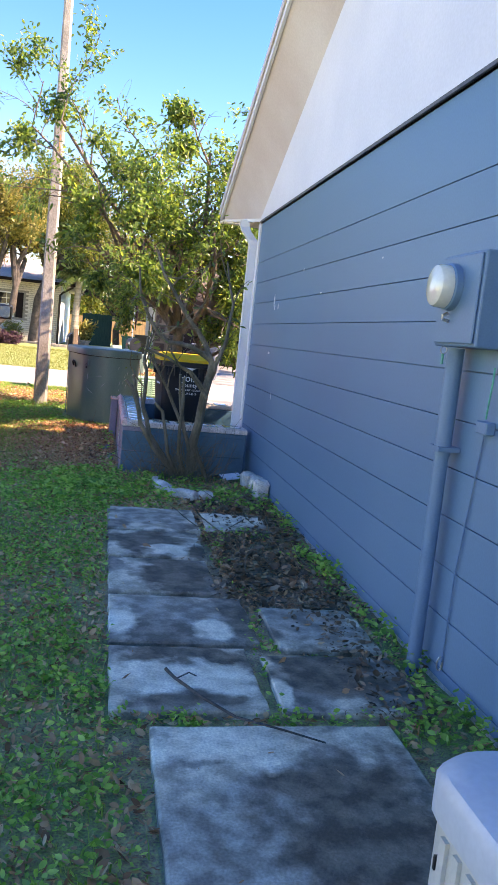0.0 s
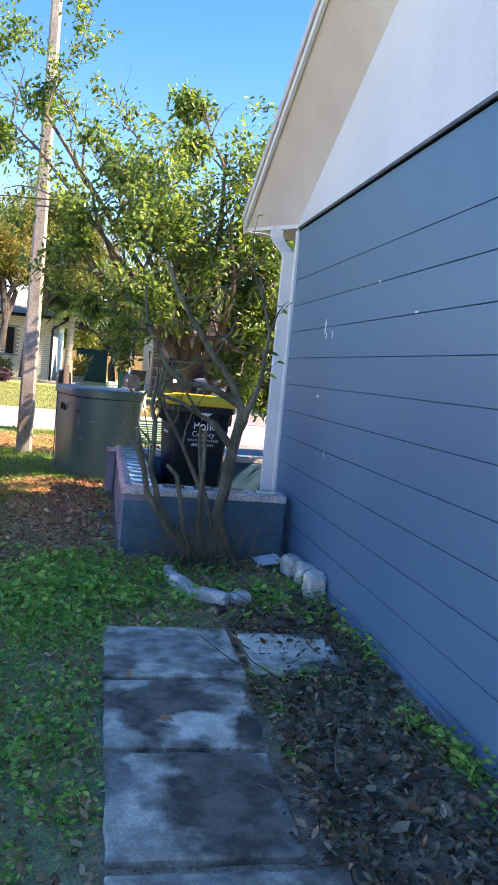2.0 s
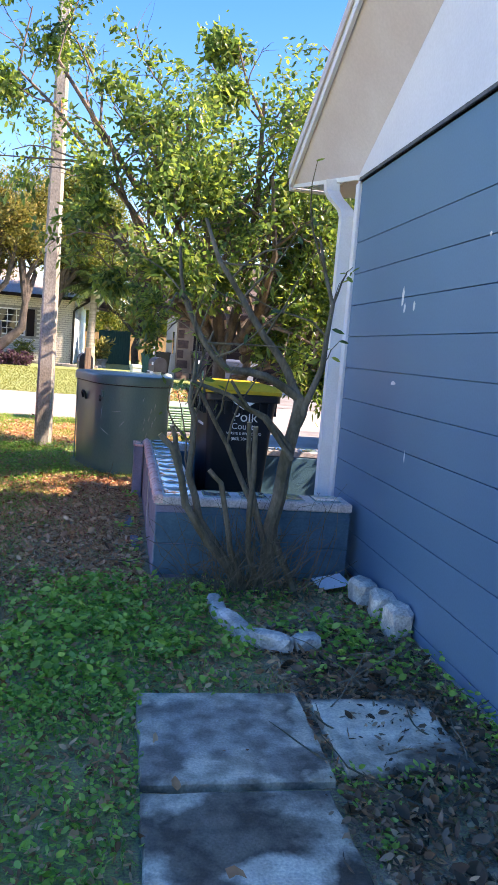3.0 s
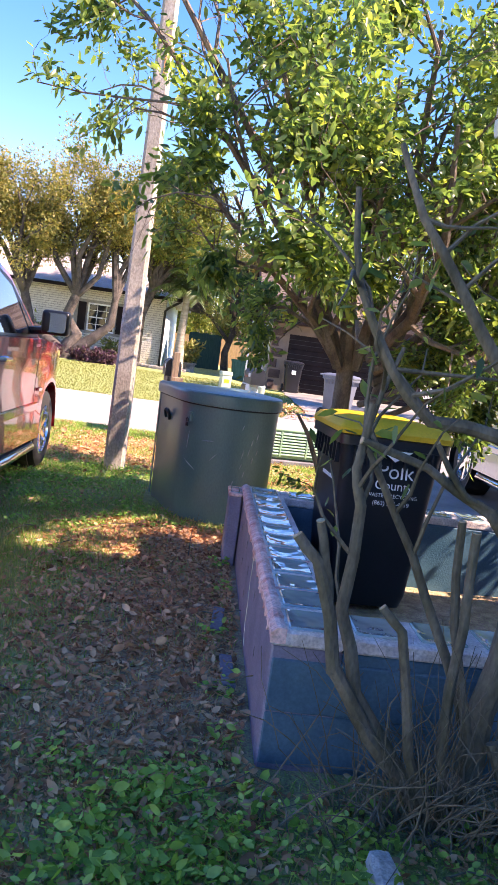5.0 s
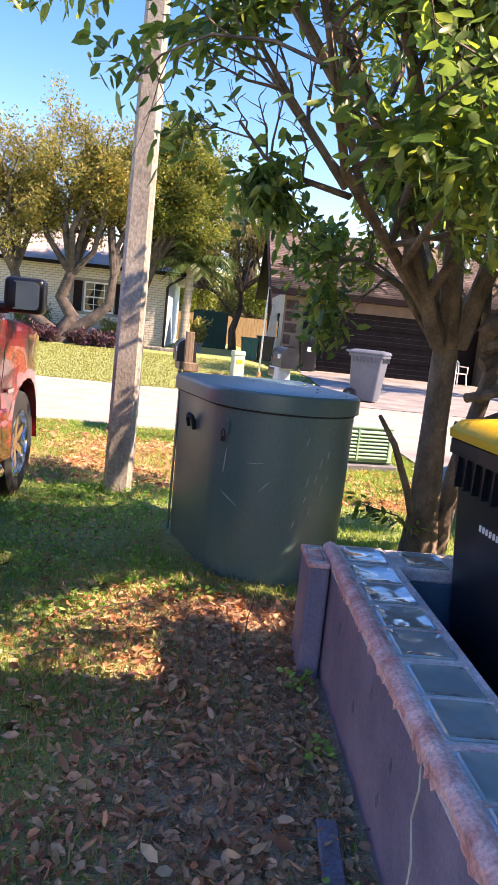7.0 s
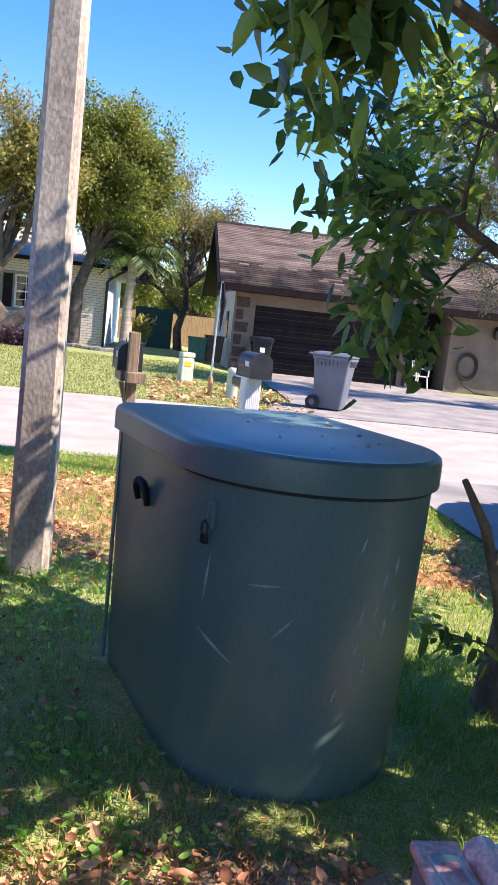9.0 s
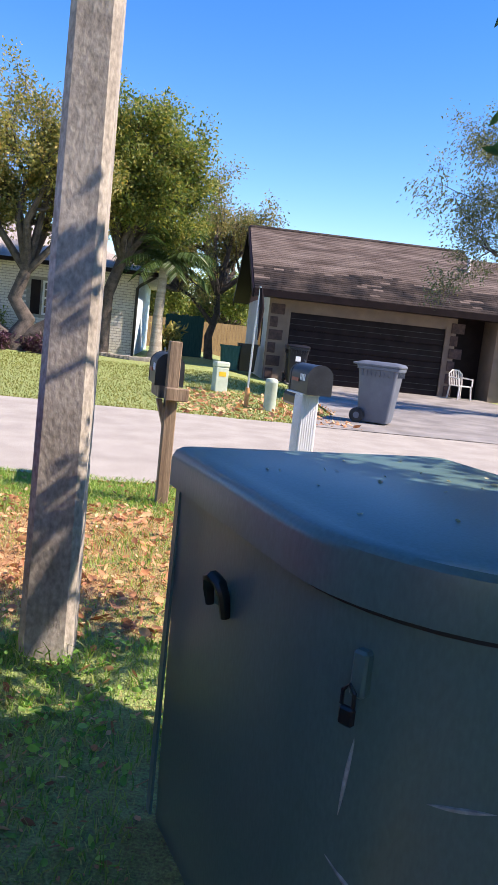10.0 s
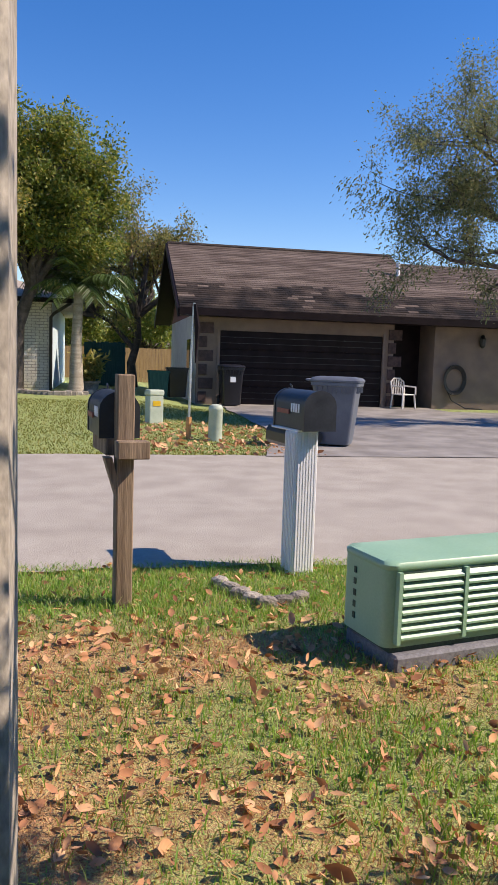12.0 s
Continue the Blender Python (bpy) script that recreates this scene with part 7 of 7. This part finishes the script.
# ---- grass, weeds, litter ----
R = np.random.default_rng(77)
KEEP_OUT = [(0.10, 2.56, 0.75, 5.75), (0.24, -1, 1.14, 2.48), (0.75, 2.55, 1.36, 3.08), (0.86, 3.13, 1.36, 3.66), (0.79, 5.14, 1.28, 5.70),
            (0.18, 7.34, 3.0, 10.18), (1.49, -3, 9, 8.1), (2.12, 9, 7, 16.6), (-0.56, 11.3, 0.5, 12.1), (0.5, 0.4, 1.4, 1.3), (-1.07, 12.75, -0.84, 12.99)]
def keep(x, y, margin=0.0):
    ok = np.ones(len(x), bool)
    for a, b, c, d_ in KEEP_OUT:
        ok &= ~((x > a + margin) & (x < c - margin) & (y > b + margin) & (y < d_ - margin))
    ok &= ~(((x - 0.1) ** 2 + (y - 11.43) ** 2 < 0.5 ** 2))
    ok &= ~((y > 16.45) & (y < 22.2))
    return ok
def scatter(x0, x1, y0, y1, per_m2, prob):
    n = int((x1 - x0) * (y1 - y0) * per_m2)
    x, y = R.uniform(x0, x1, n), R.uniform(y0, y1, n)
    ok = keep(x, y)
    x, y = x[ok], y[ok]
    g = np.array([prob(a, b) for a, b in zip(x, y)])
    ok = R.random(len(x)) < g
    return x[ok], y[ok]
def blades(name, label, x, y, h, w, material):
    n = len(x)
    z = np.array([rise(a, b) for a, b in zip(x, y)])
    base = np.stack([x, y, z - 0.012], 1)
    a = R.uniform(0, 2 * math.pi, n)
    side = np.stack([np.cos(a), np.sin(a), np.zeros(n)], 1)
    lean = unit(R.normal(size=(n, 3)))
    lean[:, 2] = 0
    H = (h * (0.45 + 0.8 * R.random(n)))[:, None]
    W = (w * (0.6 + 0.7 * R.random(n)))[:, None]
    up = np.array([0, 0, 1.0])
    mid = base + up * H * 0.6 + lean * H * 0.22
    tip = base + up * H * 0.9 + lean * H * 0.75
    v = np.stack([base - side * W, base + side * W, mid + side * W * 0.8, mid - side * W * 0.8, tip], 1).reshape(-1, 3)
    tri = np.array([[0, 1, 2], [0, 2, 3], [3, 2, 4]])
    f = (np.arange(n)[:, None, None] * 5 + tri[None]).reshape(-1, 3)
    tagged(new(name, fast_mesh(name, v, f, material)), label, "grass", kind="stuff")
g3 = lambda x, y: growth_at(x, y) ** 1.6
x, y = scatter(-3.2, 1.5, 0.6, 7.4, 2600, lambda a, b: 0.75 * g3(a, b) if a < 0.12 or b > 5.7 else 0.12 * growth_at(a, b))
blades("yard_grass", "thin shaded grass among the weeds", x, y, 0.055, 0.0025, GRASS)
x, y = scatter(-3.4, 2.1, 7.4, 13.2, 4200, lambda a, b: g3(a, b))
blades("lawn_grass", "short green grass in the shade of the tree", x, y, 0.06, 0.0026, GRASS)
x, y = scatter(-3.2, 2.1, 13.2, 16.5, 6500, lambda a, b: g3(a, b))
blades("verge_grass", "sunlit patchy grass along the road", x, y, 0.065, 0.0028, GRASS)
x, y = scatter(-2.5, 2.1, 13.0, 16.4, 2600, lambda a, b: 1.0 - 0.6 * growth_at(a, b))
blades("dry_grass", "dry straw-coloured grass on the verge", x, y, 0.04, 0.0024, STRAW)
x, y = scatter(-2.5, 0.2, 6.6, 11.0, 4600, lambda a, b: 1.0 - 0.6 * growth_at(a, b))
blades("dry_grass", "dry straw-coloured grass among fallen leaves", x, y, 0.045, 0.0022, STRAW)
x, y = scatter(-9, 2.6, 22.25, 31, 520, lambda a, b: 0.9)
blades("far_lawn", "short yellow-green lawn across the road", x, y, 0.05, 0.008, GRASS_FAR)
for cx, cy, n in ((-0.95, 12.87, 160), (-0.6, 15.64, 120), (0.54, 16.22, 120)):
    a, r_ = R.uniform(0, 6.28, n), 0.13 + 0.1 * R.random(n)
    blades("grass_tuft", "tuft of longer grass round a post", cx + r_ * np.cos(a), cy + r_ * np.sin(a), 0.11, 0.003, GRASS)

def flat_leaves(name, label, x, y, size, material, lift=0.014, category="leaves", flatness=0.4):
    n = len(x)
    z = np.array([rise(a, b) for a, b in zip(x, y)]) + lift + 0.012 * R.random(n)
    base = np.stack([x, y, z], 1)
    a = R.uniform(0, 6.28, n)
    way = np.stack([np.cos(a), np.sin(a), R.normal(size=n) * flatness + 0.1], 1)
    L = size * (0.4 + 1.3 * R.random(n) ** 2)
    me_ = leaves(name, base, way, L, L * (0.32 + 0.35 * R.random(n)), material, 0.1, R)
    tagged(new(name, me_), label, category, kind="stuff")
def litter_prob(a, b):
    if b > 13:
        return 0.75 * (1.0 - 0.7 * growth_at(a, b))
    if b > 10.7:
        return 0.10
    if b > 7.2:
        return 1.0 * smooth(-1.4, -0.35, a) * (1.0 if a < 0.22 else 0.3)
    if a > 0.7:
        return 1.0 if b > 3.6 else 0.45
    return 0.75
x, y = scatter(-3.0, 1.5, 0.8, 7.4, 1900, litter_prob)
flat_leaves("leaf_litter", "brown fallen leaves by the wall and path", x, y, 0.032, DEAD)
x, y = scatter(-2.2, 0.25, 7.0, 12.5, 2600, litter_prob)
flat_leaves("leaf_litter", "brown fallen leaves beside the low wall", x, y, 0.034, DEAD)
x, y = scatter(-1.9, 0.22, 6.7, 10.9, 230, lambda a, b: 0.95 * smooth(-1.5, -0.3, a) * smooth(10.4, 8.6, b))
flat_leaves("broad_litter", "broad curled brown leaves beside the low wall", x, y, 0.044, DEAD, 0.026, flatness=0.5)
x, y = scatter(-2.4, 2.1, 12.6, 16.4, 700, litter_prob)
flat_leaves("leaf_litter", "tan fallen leaves on the sunny verge", x, y, 0.042, DEAD, 0.022)
x, y = scatter(-2.2, 1.6, 12.7, 15.6, 45, litter_prob)
flat_leaves("broad_litter", "broad tan leaves strewn over the sunny verge", x, y, 0.06, DEAD, 0.035, flatness=0.5)
x, y = scatter(-0.5, 2.6, 22.2, 26.5, 60, lambda a, b: 0.9)
flat_leaves("leaf_litter", "tan fallen leaves on the far verge", x, y, 0.10, DEAD, 0.04)
x, y = scatter(-2.5, 1.4, 1.0, 16.2, 1.8, lambda a, b: 0.9)
flat_leaves("big_leaves", "large curled dry leaves on the ground", x, y, 0.062, DEAD, 0.03)
x, y = R.uniform(0.12, 1.3, 26), R.uniform(1.4, 5.7, 26)
flat_leaves("path_leaves", "few dry leaves lying on the slabs", x, y, 0.045, DEAD, 0.045)
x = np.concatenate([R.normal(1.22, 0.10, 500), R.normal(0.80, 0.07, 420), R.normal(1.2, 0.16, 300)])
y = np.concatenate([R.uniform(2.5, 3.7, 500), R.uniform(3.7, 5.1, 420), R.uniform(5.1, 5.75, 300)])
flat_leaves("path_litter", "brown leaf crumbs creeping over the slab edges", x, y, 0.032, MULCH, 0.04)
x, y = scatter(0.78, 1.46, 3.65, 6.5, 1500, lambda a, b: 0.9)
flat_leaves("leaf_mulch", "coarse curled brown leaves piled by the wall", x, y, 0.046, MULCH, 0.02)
def weeds(name, label, x, y, spread_, per, size, height):
    n = len(x)
    X = np.repeat(x, per) + R.normal(size=n * per) * spread_
    Y = np.repeat(y, per) + R.normal(size=n * per) * spread_
    ok = keep(X, Y, 0.02)
    X, Y = X[ok], Y[ok]
    Z = height * R.random(len(X)) ** 1.4 + 0.008
    base = np.stack([X, Y, Z], 1)
    a = R.uniform(0, 6.28, len(X))
    way = np.stack([np.cos(a), np.sin(a), R.normal(size=len(X)) * 0.3 + 0.3], 1)
    L = size * (0.5 + 0.8 * R.random(len(X)))
    tagged(new(name, leaves(name, base, way, L, L * 0.62, WEED, 0.1, R)), label, "weeds", kind="stuff")
x, y = scatter(-2.6, 0.12, 0.8, 7.3, 360, lambda a, b: growth_at(a, b) ** 2.3 * 1.3)
weeds("weeds", "low broad-leaved green weeds left of the slabs".replace("left of", "beside"), x, y, 0.05, 16, 0.027, 0.06)
x, y = scatter(0.1, 1.45, 5.72, 7.3, 60, lambda a, b: growth_at(a, b))
weeds("weeds", "fresh green weeds in front of the low wall", x, y, 0.05, 18, 0.03, 0.07)
x = np.concatenate([R.uniform(1.32, 1.48, 60), R.uniform(1.1, 1.48, 40)])
y = np.concatenate([R.uniform(1.6, 6.6, 60), R.uniform(1.8, 2.9, 40)])
weeds("weeds", "green weeds growing along the foot of the wall", x, y, 0.035, 18, 0.034, 0.10)
x = np.concatenate([R.uniform(0.74, 0.84, 16), R.uniform(0.1, 1.3, 18), R.uniform(0.1, 1.3, 16), R.uniform(0.72, 1.3, 8)])
y = np.concatenate([R.uniform(2.6, 5.2, 16), R.normal(2.52, 0.012, 18), R.normal(3.16, 0.012, 16), R.normal(5.1, 0.05, 8)])
weeds("joint_weeds", "tufts of weeds in the joints of the slabs", x, y, 0.03, 16, 0.026, 0.055)
x, y = scatter(-2.6, 0.2, 10.2, 13.0, 60, lambda a, b: 0.8 * g3(a, b))
weeds("weeds", "broad weeds in the shaded lawn", x, y, 0.06, 14, 0.036, 0.05)
patch = lambda a, b: math.exp(-((a + 0.05) / 0.55) ** 2 - ((b - 6.45) / 0.55) ** 2) + 0.8 * math.exp(-((a - 1.15) / 0.25) ** 2 - ((b - 6.25) / 0.3) ** 2)
x, y = scatter(-1.4, 1.45, 5.5, 7.32, 130, patch)
weeds("weeds", "thick bright patch of broad-leaved weeds before the low wall", x, y, 0.045, 18, 0.043, 0.08)
x, y = np.array([0.1, 0.12, 0.08, 0.14, 0.1]), np.array([7.5, 7.9, 8.5, 9.2, 9.7])
weeds("weeds", "small weeds at the foot of the low wall", x, y, 0.04, 26, 0.035, 0.07)
twig = Shape()
twig.tube([(0.33, 2.86, 0.06), (0.36, 2.80, 0.052), (0.45, 2.62, 0.06), (0.55, 2.49, 0.055), (0.72, 2.40, 0.05), (0.84, 2.33, 0.046)], [0.0075, 0.0065, 0.006, 0.005, 0.004, 0.003], 7)
twig.tube([(0.37, 2.79, 0.055), (0.42, 2.83, 0.06), (0.45, 2.82, 0.05)], 0.003, 5)
solid("fallen_twig", twig, BARK_FAR, "dark bare twig lying across the slabs", "twig", smooth=True)
for k in range(46):
    bx, by = (R.uniform(0.75, 1.42), R.uniform(3.5, 6.6)) if k < 34 else (R.uniform(-1.2, 0.1), R.uniform(7.2, 10.2))
    line, _ = branch_line((bx, by, 0.03), (R.normal(), R.normal(), 0.02), 0.18 + 0.3 * R.random(), 5, 0.25, -0.01, R)
    line = [Vector((q.x, q.y, max(q.z, 0.018))) for q in line]
    solid("dry_twig", Shape().tube(line, [0.004, 0.0035, 0.003, 0.003, 0.002, 0.0015], 5), STEM, "thin dry twig on the leaf litter", "twig", group="twigs on the ground")
